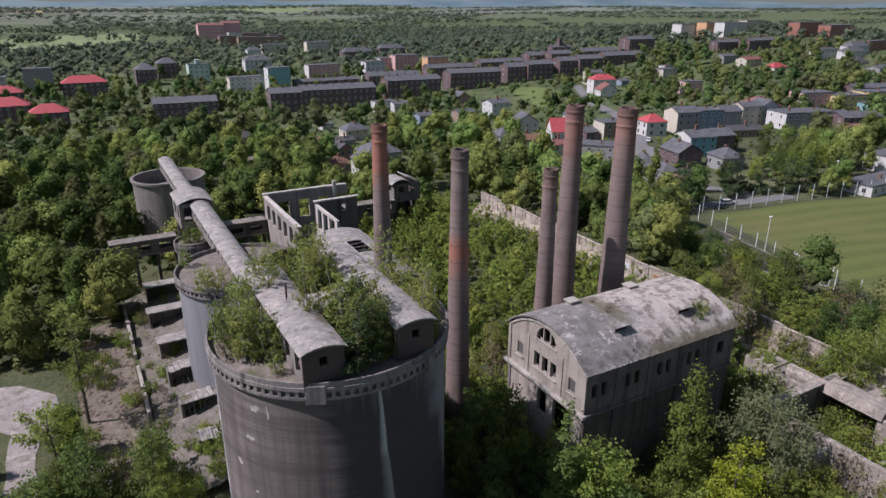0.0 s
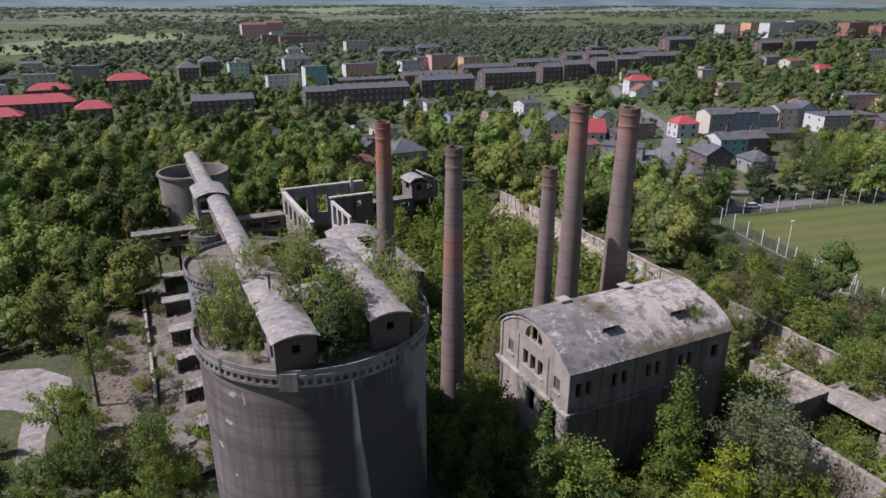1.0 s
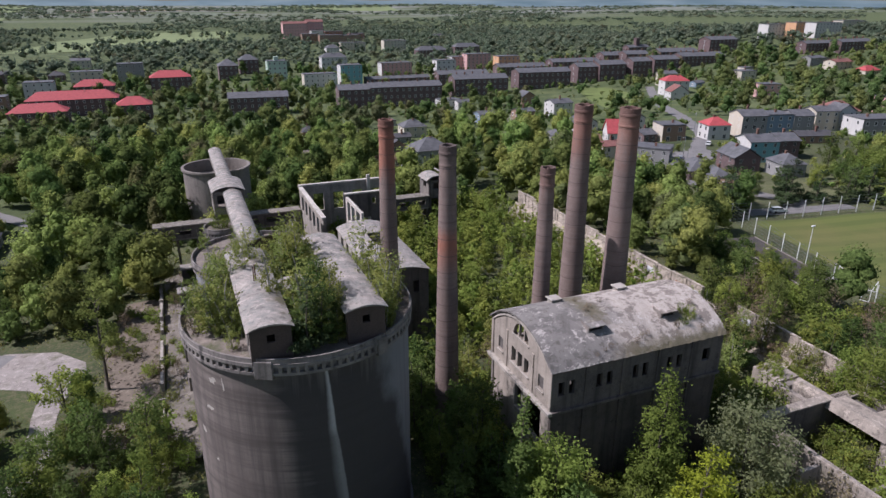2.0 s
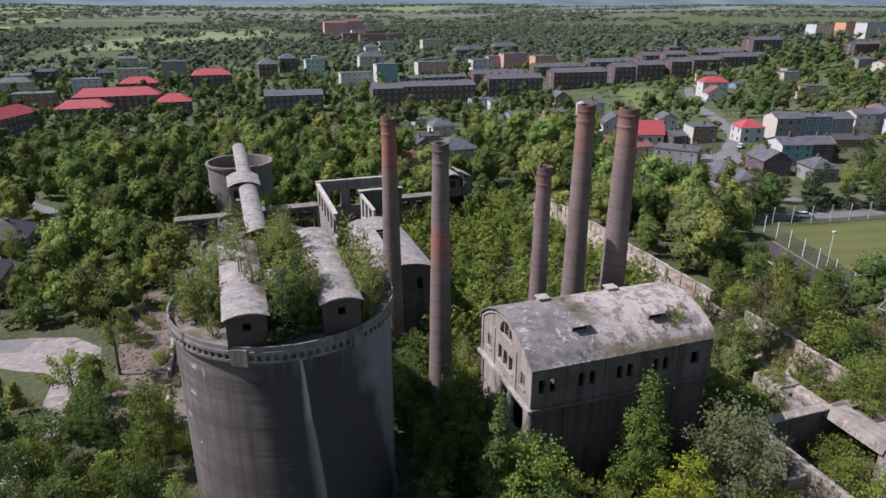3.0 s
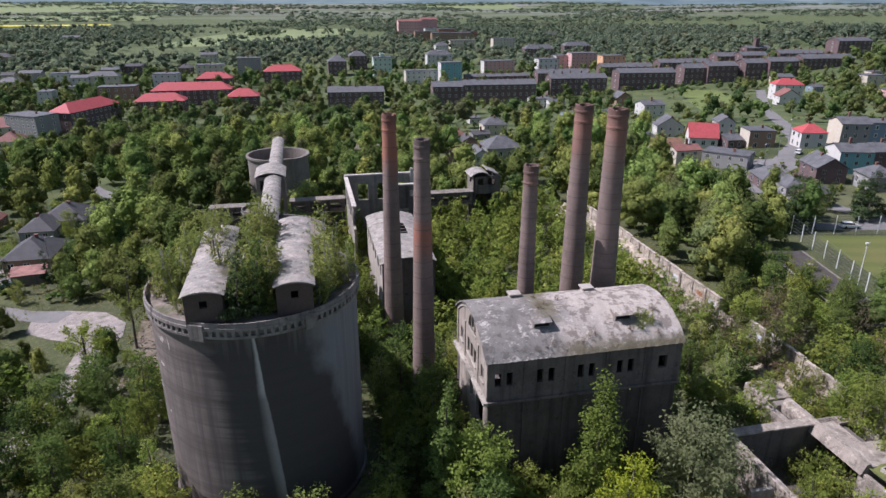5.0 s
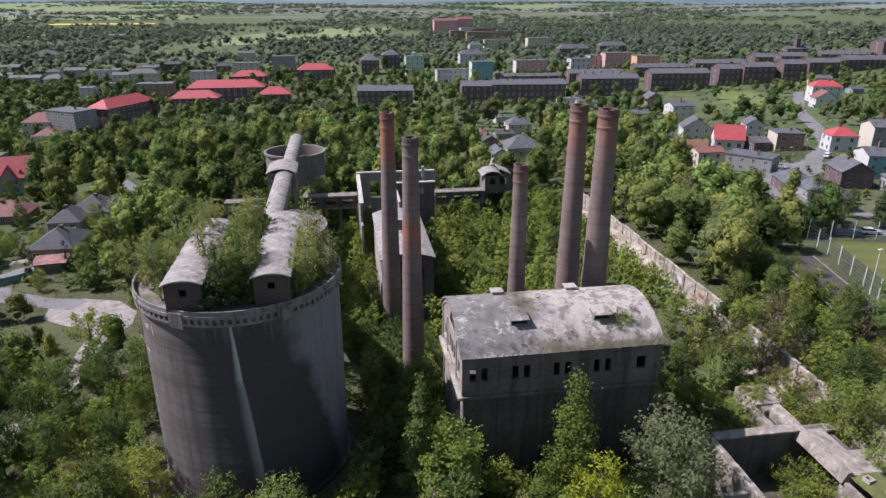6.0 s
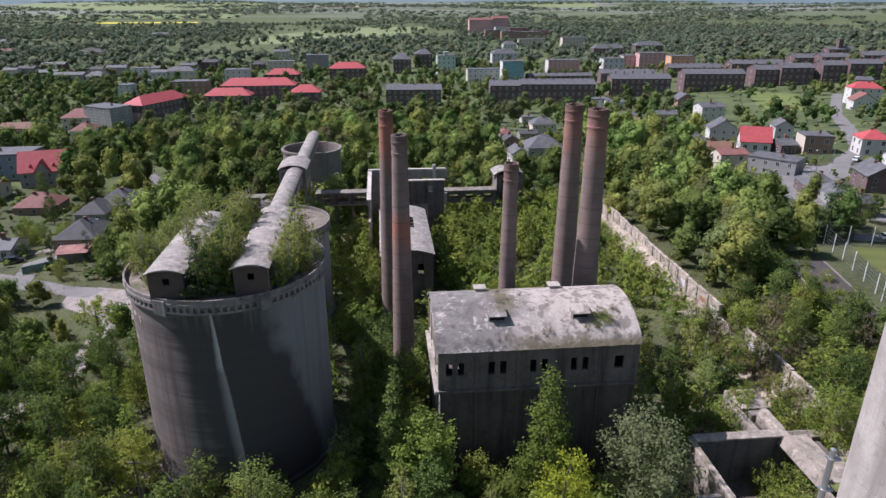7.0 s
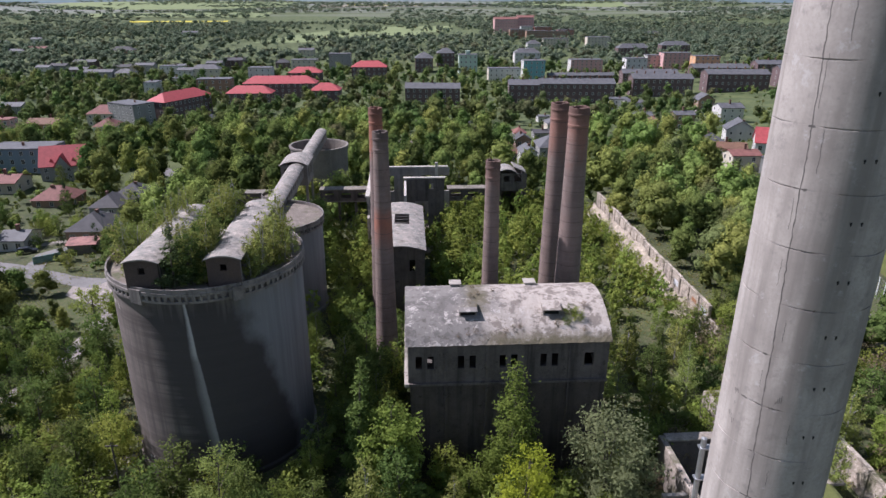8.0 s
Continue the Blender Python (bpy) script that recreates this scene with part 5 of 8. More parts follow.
# inclined edge beam, streaked, over the open side of the tank
part("edge_beam", extrude_profile([(10.35, 4.25), (11.5, 4.25), (11.5, 5.58), (10.95, 5.62)], "y", 3.6, 12.9), M_TANK, tk)
part("bridge_slab", boxes((11.5, 3.6, 4.9, 14.0, 12.7, 5.2), (14.0, 11.2, 4.9, 16.6, 12.7, 5.2), (14.0, 3.6, 4.9, 16.6, 7.6, 5.2), (16.2, 7.6, 4.9, 16.6, 11.2, 5.3), bevel=0.03), M_TANK, tk)
part("hopper", extrude_profile([(14.0, 4.9), (15.2, 3.2), (16.2, 3.2), (16.2, 4.9), (16.1, 4.9), (16.1, 3.3), (15.25, 3.3), (14.15, 4.9)], "y", 7.6, 11.2), M_DARKWALL, tk)
part("opening_rim", boxes((14.0, 11.0, 5.204, 16.5, 11.25, 5.5), (16.3, 7.6, 5.304, 16.55, 11.0, 5.6), bevel=0.02), M_TANK, tk)
# twin beams with a trough between them, and the deck they lead to
part("trough_beam", boxes((8.2, 12.9, -1, 9.0, 18.2, 4.95), bevel=0.08), M_TANK, tk)
part("trough_beam", extrude_profile([(10.8, -1), (12.4, -1), (12.4, 4.7), (11.9, 5.35), (11.2, 5.3), (10.8, 4.6)], "y", 12.95, 17.2), M_TANK, tk)
part("trough_floor", boxes((9.0, 12.9, -1, 10.8, 18.2, 3.5)), M_DARKWALL, tk)
part("deck_slab", boxes((9.2, 18.2, -1, 13.2, 22.6, 4.7), bevel=0.05), M_TANK, tk)
part("deck_slab", boxes((10.2, 17.2, -1, 13.0, 18.2, 4.4), bevel=0.05), M_WALL, tk)
part("tank_floor", boxes((0, -4, -2.4, 10.6, 11.8, -1.0)), M_BASEWALL, tk)
part("inner_wall", boxes((3.0, 1.0, -1.0, 10.6, 1.5, 0.6)), M_WALL, tk)
# grassed bank against the tank, with two small hatches
bm, rows = bmesh.new(), []
for j in range(13):
    y = 21.5 + j * 1.02
    rows.append([bm.verts.new((83.15 + 0.55 * i, y, -9.2 + 5.6 * smooth(0, 0.25, (j + 1) / 13) * (1 - smooth(0.55, 1.0, i / 12)) + 0.25 * noise.noise((i * 0.4, j * 0.5, 8)))) for i in range(13)])
for p, q in zip(rows, rows[1:]):
    for k in range(12):
        bm.faces.new((p[k], p[k + 1], q[k + 1], q[k])).smooth = True
bmesh.ops.recalc_face_normals(bm, faces=bm.faces)
tagged(link_bm("grass_bank", bm, plain("rough_grass", (0.150, 0.165, 0.048), 1.0, 0, 0.45, 0.6)), "rough grass bank beside the sunken tank", "bank", kind="structure")
for x, y in ((84.6, 32.6), (85.6, 30.4)):
    r = empty("hatch", x, y, -4.0, 12, label="small square concrete hatch in the grass", category="hatch")
    part("shaft", boxes((-0.45, -0.45, -0.6, -0.3, 0.45, 0.75), (0.3, -0.45, -0.6, 0.45, 0.45, 0.75), (-0.3, -0.45, -0.6, 0.3, -0.3, 0.75), (-0.3, 0.3, -0.6, 0.3, 0.45, 0.75)), M_PALE, r)
    part("bottom", boxes((-0.3, -0.3, -0.6, 0.3, 0.3, -0.3)), M_DARK, r)
# whitish ruined lengths nearer the mill
for x, y, l, h in ((68.6, 33.5, 3.0, 4.5), (70.0, 24.0, 4.0, 5.0)):
    r = empty("wall_stub", x, y, -8.8, label="broken stub of pale concrete wall", category="wall")
    part("stub", boxes((0, 0, -1, l, 0.5, h), bevel=0.05), M_PALE, r)

# slender steel mast and post
def pole(x, y, h, name, label):
    p = empty(name, x, y, ground_z(x, y), label=label, category="pole")
    part("shaft", lathe([(0.13, -0.5), (0.09, h)], 10), M_BARK, p)
    part("cross_arm", boxes((-0.7, -0.06, h - 0.5, 0.7, 0.06, h - 0.36)), M_BARK, p)


pole(8.6, 41.2, 8.0, "utility_pole", "old dark wooden utility pole beside the silo")
for x, y in ((6.0, 48.0), (5.6, 45.0)):
    s = empty("ground_slab", x, y, ground_z(x, y), 15, label="pale broken concrete slab lying in grass", category="slab")
    part("slab", boxes((-1.6, -0.8, 0.0, 1.6, 0.8, 0.25), bevel=0.05), M_PALE, s)

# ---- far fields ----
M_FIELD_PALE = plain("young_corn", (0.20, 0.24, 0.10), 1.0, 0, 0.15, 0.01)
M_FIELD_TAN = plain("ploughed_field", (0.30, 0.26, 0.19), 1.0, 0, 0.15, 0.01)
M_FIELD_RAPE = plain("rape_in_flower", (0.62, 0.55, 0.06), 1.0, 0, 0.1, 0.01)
for pts, m, lab in (
    ([(-640, 1720), (-420, 1790), (-430, 1850), (-660, 1780)], M_FIELD_RAPE, "yellow field of flowering rape"),
    ([(-250, 3700), (150, 3800), (120, 4000), (-290, 3900)], M_FIELD_RAPE, "distant yellow rape field"),
    ([(-900, 1950), (-380, 2060), (-430, 2500), (-980, 2350)], M_FIELD_PALE, "pale green corn field"),
    ([(-330, 2900), (380, 3000), (420, 3650), (-400, 3600)], M_FIELD_TAN, "pale tan field on the far slope"),
    ([(-1500, 3000), (-500, 3100), (-600, 4100), (-1800, 3900)], M_FIELD_PALE, "pale green far fields"),
    ([(500, 3300), (1100, 3200), (1300, 4100), (560, 4200)], M_FIELD_PALE, "pale green far meadow"),
    ([(-620, 1250), (-300, 1300), (-310, 1420), (-640, 1380)], M_FIELD_PALE, "pale green meadow strip"),
    ([(560, 1500), (900, 1350), (980, 1500), (640, 1680)], M_FIELD_PALE, "pale green clearing"),
):
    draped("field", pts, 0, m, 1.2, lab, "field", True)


# lawns between the garden plots and the open hillside beyond the school
M_LAWN = plain("mown_lawn", (0.150, 0.190, 0.050), 1.0, 0, 0.25, 0.15)
for pts in ([(240, 311), (288, 418), (306, 402), (300, 362), (262, 318)], [(146, 262), (150, 284), (163, 286), (166, 270), (158, 258)], [(172, 256), (176, 270), (188, 268), (186, 254)], [(188, 262), (194, 284), (204, 284), (200, 262)]):
    draped("lawn", pts, 0, M_LAWN, 0.12, "bright mown garden lawn between hedges", "lawn", True)
draped("field", [(-185, 985), (-30, 965), (120, 1220), (150, 1600), (-40, 1560), (-150, 1280)], 0, M_FIELD_PALE, 0.6, "pale green open hillside meadow", "field", True)

# ---- the last ridge: a glowing backdrop with haze painted blue, closing the view all round the horizon ----
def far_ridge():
    m, nt, bsdf, out = nodes_of("glowing_blue_haze")
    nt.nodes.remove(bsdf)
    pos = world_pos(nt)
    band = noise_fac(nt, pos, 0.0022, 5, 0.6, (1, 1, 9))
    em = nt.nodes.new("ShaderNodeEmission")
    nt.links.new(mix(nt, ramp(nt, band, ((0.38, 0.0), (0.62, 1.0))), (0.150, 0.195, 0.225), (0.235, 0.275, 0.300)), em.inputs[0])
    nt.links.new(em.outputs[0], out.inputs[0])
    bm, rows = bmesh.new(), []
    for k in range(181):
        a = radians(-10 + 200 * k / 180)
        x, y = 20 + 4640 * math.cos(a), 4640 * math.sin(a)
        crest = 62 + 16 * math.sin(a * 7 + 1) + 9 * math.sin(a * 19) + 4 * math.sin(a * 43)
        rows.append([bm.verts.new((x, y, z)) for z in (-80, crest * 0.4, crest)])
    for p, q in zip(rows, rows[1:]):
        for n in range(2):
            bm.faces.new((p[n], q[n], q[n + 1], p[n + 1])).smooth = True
    tagged(link_bm("backdrop", bm, m), "far hills along the horizon, glowing haze blue", "hills", kind="structure")


far_ridge()

# ---- the town in the valley ----
WALLS = {
    "brick": brickwork("dark_brick", (0.118, 0.080, 0.080), (0.190, 0.130, 0.124), (0.05, 0.042, 0.045)),
    "redbrown": plaster("red_brown_plaster", (0.33, 0.15, 0.11)), "brown": plaster("brown_plaster", (0.30, 0.20, 0.14)),
    "white": plaster("white_plaster", (0.60, 0.58, 0.55), 0.35), "cream": plaster("cream_plaster", (0.58, 0.52, 0.42)),
    "grey": plaster("grey_plaster", (0.29, 0.285, 0.275)), "mint": plaster("mint_plaster", (0.50, 0.60, 0.50)),
    "turq": plaster("turquoise_plaster", (0.22, 0.42, 0.44)), "pink": plaster("pink_plaster", (0.60, 0.36, 0.34)),
    "orange": plaster("orange_plaster", (0.62, 0.36, 0.20)), "yellow": plaster("yellow_plaster", (0.68, 0.52, 0.22)),
    "blue": plaster("blue_grey_plaster", (0.22, 0.28, 0.34)),
}
ROOFS = {
    "red": plain("red_roof_tiles", (0.45, 0.080, 0.085), 0.7, 0, 0.2, 0.8), "grey": plain("grey_felt_roof", (0.135, 0.134, 0.140), 0.7, 0, 0.35, 0.5),
    "slate": plain("slate_roof", (0.080, 0.076, 0.080), 0.8, 0, 0.25, 0.7), "brown": plain("brown_roof", (0.20, 0.11, 0.07), 0.8, 0, 0.25, 0.7),
    "redbrown": plain("faded_red_roof", (0.245, 0.108, 0.090), 0.8, 0, 0.25, 0.7),
}
WORDS = {"brick": "dark brick", "redbrown": "red-brown plastered", "turq": "turquoise plastered", "blue": "blue-grey plastered"}
ROOFWORDS = {"red": "bright red tiled", "grey": "grey felt", "slate": "dark slate", "brown": "brown tiled", "redbrown": "faded red tiled"}
SHAPES = {"steep": "steep gabled", "flat": "flat", "gx": "low gabled", "gy": "gabled", "hip": "hipped"}
KINDS = {"school": ("school building", "building"), "row": ("terraced block", "terraced house"), "house": ("house", "house"), "block": ("apartment block", "apartment building"), "brick": ("tenement", "tenement"), "turret": ("turreted house", "house"), "church": ("towered hall", "church"), "villa": ("villa", "villa"), "club": ("clubhouse beside the pitch", "clubhouse")}
M_GLASS = plain("dark_window_glass", (0.025, 0.03, 0.035), 0.12, 0, 0.1)
M_FRAME = plain("white_window_frame", (0.62, 0.61, 0.58), 0.6, 0, 0.1)
M_OLDFRAME = plain("grey_window_frame", (0.50, 0.48, 0.46), 0.7, 0, 0.2)
M_CHIMB = plain("roof_chimney_brick", (0.22, 0.12, 0.09), 0.9)
FOOT = []


# a window: surround, sill and two casements, standing a hand's width proud of the wall; faces -y
ME_WINDOW = joined("window", [(-0.62, -0.05, -0.8, 0.62, 0.06, -0.7, 0), (-0.62, -0.05, 0.7, 0.62, 0.06, 0.78, 0), (-0.62, -0.05, -0.7, -0.52, 0.06, 0.7, 0), (0.52, -0.05, -0.7, 0.62, 0.06, 0.7, 0), (-0.05, -0.04, -0.7, 0.05, 0.05, 0.7, 0)], [M_FRAME])
ME_PANE = joined("pane", [(-0.52, -0.02, -0.7, -0.05, 0.0, 0.7, 0), (0.05, -0.02, -0.7, 0.52, 0.0, 0.7, 0)], [M_GLASS])
ME_WINDOW_FAR = joined("window", [(-0.62, -0.03, -0.8, 0.62, 0.06, 0.78, 0)], [M_FRAME])
ME_WINDOW_OLD_FAR = joined("window", [(-0.62, -0.03, -0.8, 0.62, 0.06, 0.78, 0)], [M_OLDFRAME])
ME_WINDOW_OLD = joined("window", [(-0.62, -0.05, -0.8, 0.62, 0.06, -0.7, 0), (-0.62, -0.05, 0.7, 0.62, 0.06, 0.78, 0), (-0.62, -0.05, -0.7, -0.52, 0.06, 0.7, 0), (0.52, -0.05, -0.7, 0.62, 0.06, 0.7, 0), (-0.05, -0.04, -0.7, 0.05, 0.05, 0.7, 0)], [M_OLDFRAME])
ME_WINDOW_DISTANT = joined("window", [(-0.62, -0.03, -0.8, 0.62, 0.06, 0.78, 1), (-0.34, -0.05, -0.52, 0.34, -0.032, 0.52, 0)], [M_GLASS, M_OLDFRAME])
ME_PANE_FAR = joined("pane", [(-0.34, -0.05, -0.52, 0.34, -0.032, 0.52, 0)], [M_GLASS])
ME_STACK = joined("roof_chimney", [(-0.35, -0.35, -1.2, 0.35, 0.35, 1.0, 0), (-0.42, -0.42, 1.0, 0.42, 0.42, 1.15, 0)], [M_CHIMB])


PITCH = {"gx": 0.36, "gy": 0.66, "steep": 1.05}      # rise of a gabled roof for its half width


def roof_mesh(roof, w, d, h):
    bm, o = bmesh.new(), 0.4
    a, b = w / 2 + o, d / 2 + o
    if roof == "flat":
        box(bm, -w / 2 - 0.15, -d / 2 - 0.15, h, w / 2 + 0.15, d / 2 + 0.15, h + 0.35)
        box(bm, -w / 2 + 0.2, -d / 2 + 0.2, h + 0.35, w / 2 - 0.2, d / 2 - 0.2, h + 0.42)
        return bm
    if roof == "hip":
        r = min(a, b) * 0.62
        top = [(-a + min(a, b) * 0.95, 0, h + r), (a - min(a, b) * 0.95, 0, h + r)] if a >= b else [(0, -b + a * 0.95, h + r), (0, b - a * 0.95, h + r)]
        vs = [bm.verts.new(p) for p in ((-a, -b, h), (a, -b, h), (a, b, h), (-a, b, h), *top)]
        if a >= b:
            for f in ((0, 1, 5, 4), (1, 2, 5), (2, 3, 4, 5), (3, 0, 4), (3, 2, 1, 0)):
                bm.faces.new([vs[i] for i in f])
        else:
            for f in ((0, 1, 4), (1, 2, 5, 4), (2, 3, 5), (3, 0, 4, 5), (3, 2, 1, 0)):
                bm.faces.new([vs[i] for i in f])
        return bm
    bm.free()
    half, run, axis = (a, b, "y") if roof == "gy" else (b, a, "x")
    r = half * PITCH[roof]
    return extrude_profile([(-half, h - 0.12), (0, h + r - 0.2), (half, h - 0.12), (half, h + 0.1), (0, h + r), (-half, h + 0.1)], axis, -run, run)


town_rng = random.Random(11)


def building(x, y, w, d, h, storeys, roof, wall, cover, kind, turn=0.0, gable=""):
    """A town building with walls, roof, stacks and real windows on the sides towards the works."""
    base = min(ground_z(x + i * w / 2, y + j * d / 2) for i in (-1, 1) for j in (-1, 1)) 
    word, cat = KINDS[kind]
    look_of = WORDS.get(wall, wall + " plastered")
    b = empty(cat.replace(" ", "_"), x, y, base, turn, label="%s %s with a %s %s roof" % (look_of, word, SHAPES[roof], ROOFWORDS[cover]), category=cat)
    wide, deep = (w, d) if abs(math.sin(radians(turn))) < 0.7 else (d, w)
    FOOT.append((x, y, wide, deep, h))
    mat = WALLS[wall]
    if roof in ("gx", "gy", "steep"):      # walls run up into the gables
        span, run, axis = (w, d, "y") if roof == "gy" else (d, w, "x")
        rise = (span / 2 + 0.4) * PITCH[roof] * span / (span + 0.8) - 0.12
        part("wall", extrude_profile([(-span / 2, -1.5), (span / 2, -1.5), (span / 2, h), (0, h + rise), (-span / 2, h)], axis, -run / 2, run / 2), mat, b)
    else:
        part("wall", boxes((-w / 2, -d / 2, -1.5, w / 2, d / 2, h)), mat, b)
    part("roof", roof_mesh(roof, w, d, h), ROOFS[cover], b)
    if gable:      # a paler gable end: second paint, with sunlight put into the tone
        part("gable_coat", extrude_profile([(-d / 2, -1.4), (d / 2, -1.4), (d / 2, h - 0.15), (0, h - 0.15 if roof == "flat" else h + d * 0.18 - 0.2), (-d / 2, h - 0.15)], "x", -w / 2 - 0.03, -w / 2 + 0.02), WALLS[gable], b, "paler gable end, sunlight partly in its colour")
    dist = math.hypot(x, y)
    step = h / storeys
    wm, pm = (ME_WINDOW, ME_PANE) if dist < 300 else (ME_WINDOW_FAR, ME_PANE_FAR)
    if dist >= 560:
        wm = ME_WINDOW_DISTANT
    elif wall in ("brick", "redbrown"):
        wm = ME_WINDOW_OLD if dist < 300 else ME_WINDOW_OLD_FAR
    k = min(1.15, step / 2.9)
    n = max(2, int(w / (3.3 if dist < 420 else 3.9)))
    side = -1 if (30 - x) * math.cos(radians(turn)) - y * math.sin(radians(turn)) < 0 else 1
    for s in range(storeys):
        z = step * (s + 0.55)
        for i in range(n):
            o = shared("window", wm, b, pose(-w / 2 + w * (i + 0.5) / n, -d / 2, z) @ Matrix.Scale(k, 4))
            if dist < 560:
                shared("pane", pm, o)
        for i in range(2 if dist < 450 else 1 if dist < 700 else 0):
            yy = -d / 4 + d / 2 * i if dist < 450 else 0
            o = shared("window", wm, b, pose(side * w / 2, yy, z, 0, 0, side * 90) @ Matrix.Scale(k, 4))
            if dist < 560:
                shared("pane", pm, o)
    for i in range(max(1, int(w / (6 if kind == "row" else 12)))):
        zt = h + (0.5 if roof == "flat" else min(w, d) * 0.16 + 0.9)
        shared("roof_chimney", ME_STACK, b, pose(-w / 2 + w * (i + town_rng.uniform(0.35, 0.65)) / max(1, int(w / (6 if kind == "row" else 12))), town_rng.uniform(-1, 1), zt))
    if kind == "turret":
        part("turret", boxes((-1.8, -1.8, h, 1.8, 1.8, h + 3.2), (-2.1, -2.1, h + 3.2, 2.1, 2.1, h + 3.5)), mat, b)
    if kind == "church":
        part("bell_tower", boxes((-2.5, -3, h, 1.5, 1, h + 8), (-2.8, -3.3, h + 8, 1.8, 1.3, h + 8.4)), mat, b)
    if kind == "villa":
        for ox, oy, rr in ((0, -d / 2 + 0.2, 0), (w / 2 - 0.2, 0.5, 90)):
            g = part("cross_gable", extrude_profile([(-3.0, h - 0.3), (3.0, h - 0.3), (0, h + 4.0)], "y", -0.7, 4.5), ROOFS[cover], b)
            g.matrix_basis = pose(ox, oy, 0, 0, 0, rr)
            g = part("gable_face", extrude_profile([(-2.5, h - 0.4), (2.5, h - 0.4), (0, h + 3.3)], "y", -0.5, 4.0), mat, b)
            g.matrix_basis = pose(ox, oy - 0.25 if rr == 0 else oy, 0, 0, 0, rr)
        for ox in (-3.4, 3.4):
            part("dormer", extrude_profile([(ox - 1.0, h + 1.0), (ox + 1.0, h + 1.0), (ox, h + 2.6)], "y", -d / 2 + 1.0, 0.0), ROOFS[cover], b)
    return b


building(-88.5, 368.0, 38.0, 13, 11.0, 3, "hip", "brick", "red", "school", 66)
building(-60.8, 422.5, 29.4, 13, 7.2, 2, "hip", "brick", "red", "school")
building(-46.0, 452.0, 50.0, 14, 9.8, 3, "hip", "brick", "red", "school")
building(-11.5, 422.5, 19.0, 13, 8.7, 2, "hip", "brick", "red", "school")
building(-40.5, 532.9, 26.1, 13, 8.1, 3, "hip", "brick", "red", "school")
building(10.6, 545.2, 28.7, 14, 11.1, 3, "hip", "brick", "red", "school")
building(-94.0, 462.5, 23.3, 12, 11.4, 3, "flat", "brown", "grey", "block")
building(-71.9, 512.8, 17.7, 12, 13.9, 4, "flat", "white", "grey", "block")
building(-51.2, 603.9, 23.2, 12, 11.0, 3, "flat", "cream", "grey", "block")
building(-18.4, 598.8, 19.3, 11, 16.6, 4, "flat", "grey", "grey", "block")
building(-142.8, 555.5, 12.4, 10, 8.1, 2, "gx", "white", "grey", "house")
building(-127.4, 576.4, 13.5, 9, 7.2, 2, "hip", "grey", "grey", "house")
building(-65.9, 721.7, 16.6, 11, 7.0, 2, "gx", "cream", "grey", "house")
building(57.4, 600.9, 16.0, 16, 12.7, 3, "hip", "brick", "grey", "brick")
building(79.5, 643.9, 16.8, 14, 12.7, 3, "hip", "brick", "grey", "brick")
building(96.4, 587.6, 16.3, 12, 16.2, 4, "flat", "mint", "grey", "turret")
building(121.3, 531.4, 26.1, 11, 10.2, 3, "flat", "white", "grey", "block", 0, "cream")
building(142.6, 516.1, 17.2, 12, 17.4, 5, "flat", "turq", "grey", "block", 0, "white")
building(159.4, 643.6, 24.9, 12, 12.7, 3, "hip", "white", "grey", "turret")
building(194.7, 1040.0, 36.4, 16, 21.0, 5, "gx", "pink", "redbrown", "block")
building(226.0, 1050.0, 26.0, 16, 23.0, 5, "gx", "pink", "redbrown", "block")
building(222.0, 1012.0, 18.0, 12, 12.0, 4, "flat", "white", "grey", "block")
building(246.0, 1008.0, 26.0, 12, 12.0, 4, "flat", "redbrown", "grey", "block")
building(280.0, 1006.0, 24.0, 12, 10.0, 3, "flat", "redbrown", "grey", "block")
building(198.9, 951.0, 22.6, 12, 12.7, 3, "flat", "brown", "grey", "block")
building(222.1, 934.3, 27.4, 12, 12.7, 3, "flat", "brown", "grey", "block")
building(250.5, 935.6, 30.4, 12, 12.7, 3, "flat", "brown", "grey", "block")
building(228.9, 834.8, 31.8, 12, 10.9, 3, "flat", "cream", "grey", "block")
building(278.2, 817.0, 29.3, 12, 14.3, 4, "flat", "cream", "grey", "block")
building(288.3, 713.6, 35.4, 13, 9.8, 3, "hip", "brick", "grey", "brick")
building(353.8, 763.5, 33.7, 13, 8.1, 3, "hip", "brick", "grey", "brick")
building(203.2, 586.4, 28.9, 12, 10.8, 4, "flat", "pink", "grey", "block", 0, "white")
building(232.9, 539.2, 17.9, 11, 15.1, 4, "flat", "white", "grey", "block")
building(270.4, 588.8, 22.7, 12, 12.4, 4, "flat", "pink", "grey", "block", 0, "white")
building(287.7, 527.8, 20.7, 11, 15.7, 4, "flat", "orange", "grey", "block")
building(58.6, 416.1, 35.2, 15, 10.4, 3, "gx", "brick", "grey", "row", -5)
building(123.3, 415.3, 30.0, 15, 11.9, 3, "gx", "brick", "grey", "row", -5)
building(152.1, 412.6, 48.2, 15, 12.7, 3, "gx", "brick", "grey", "row", -5)
building(215.5, 431.9, 40.4, 15, 12.2, 3, "gx", "brick", "grey", "row", -5)
building(270.5, 437.7, 42.4, 15, 12.6, 3, "gx", "brick", "grey", "row", -5)
building(312.4, 441.6, 19.9, 15, 12.1, 3, "gx", "brick", "grey", "row", -5)
building(330.6, 437.1, 23.1, 15, 12.6, 3, "gx", "brick", "grey", "row", -5)
building(356.3, 432.0, 20.5, 15, 12.7, 3, "gx", "brick", "grey", "row", -5)
building(373.5, 427.0, 22.3, 15, 12.7, 3, "gx", "brick", "grey", "row", -5)
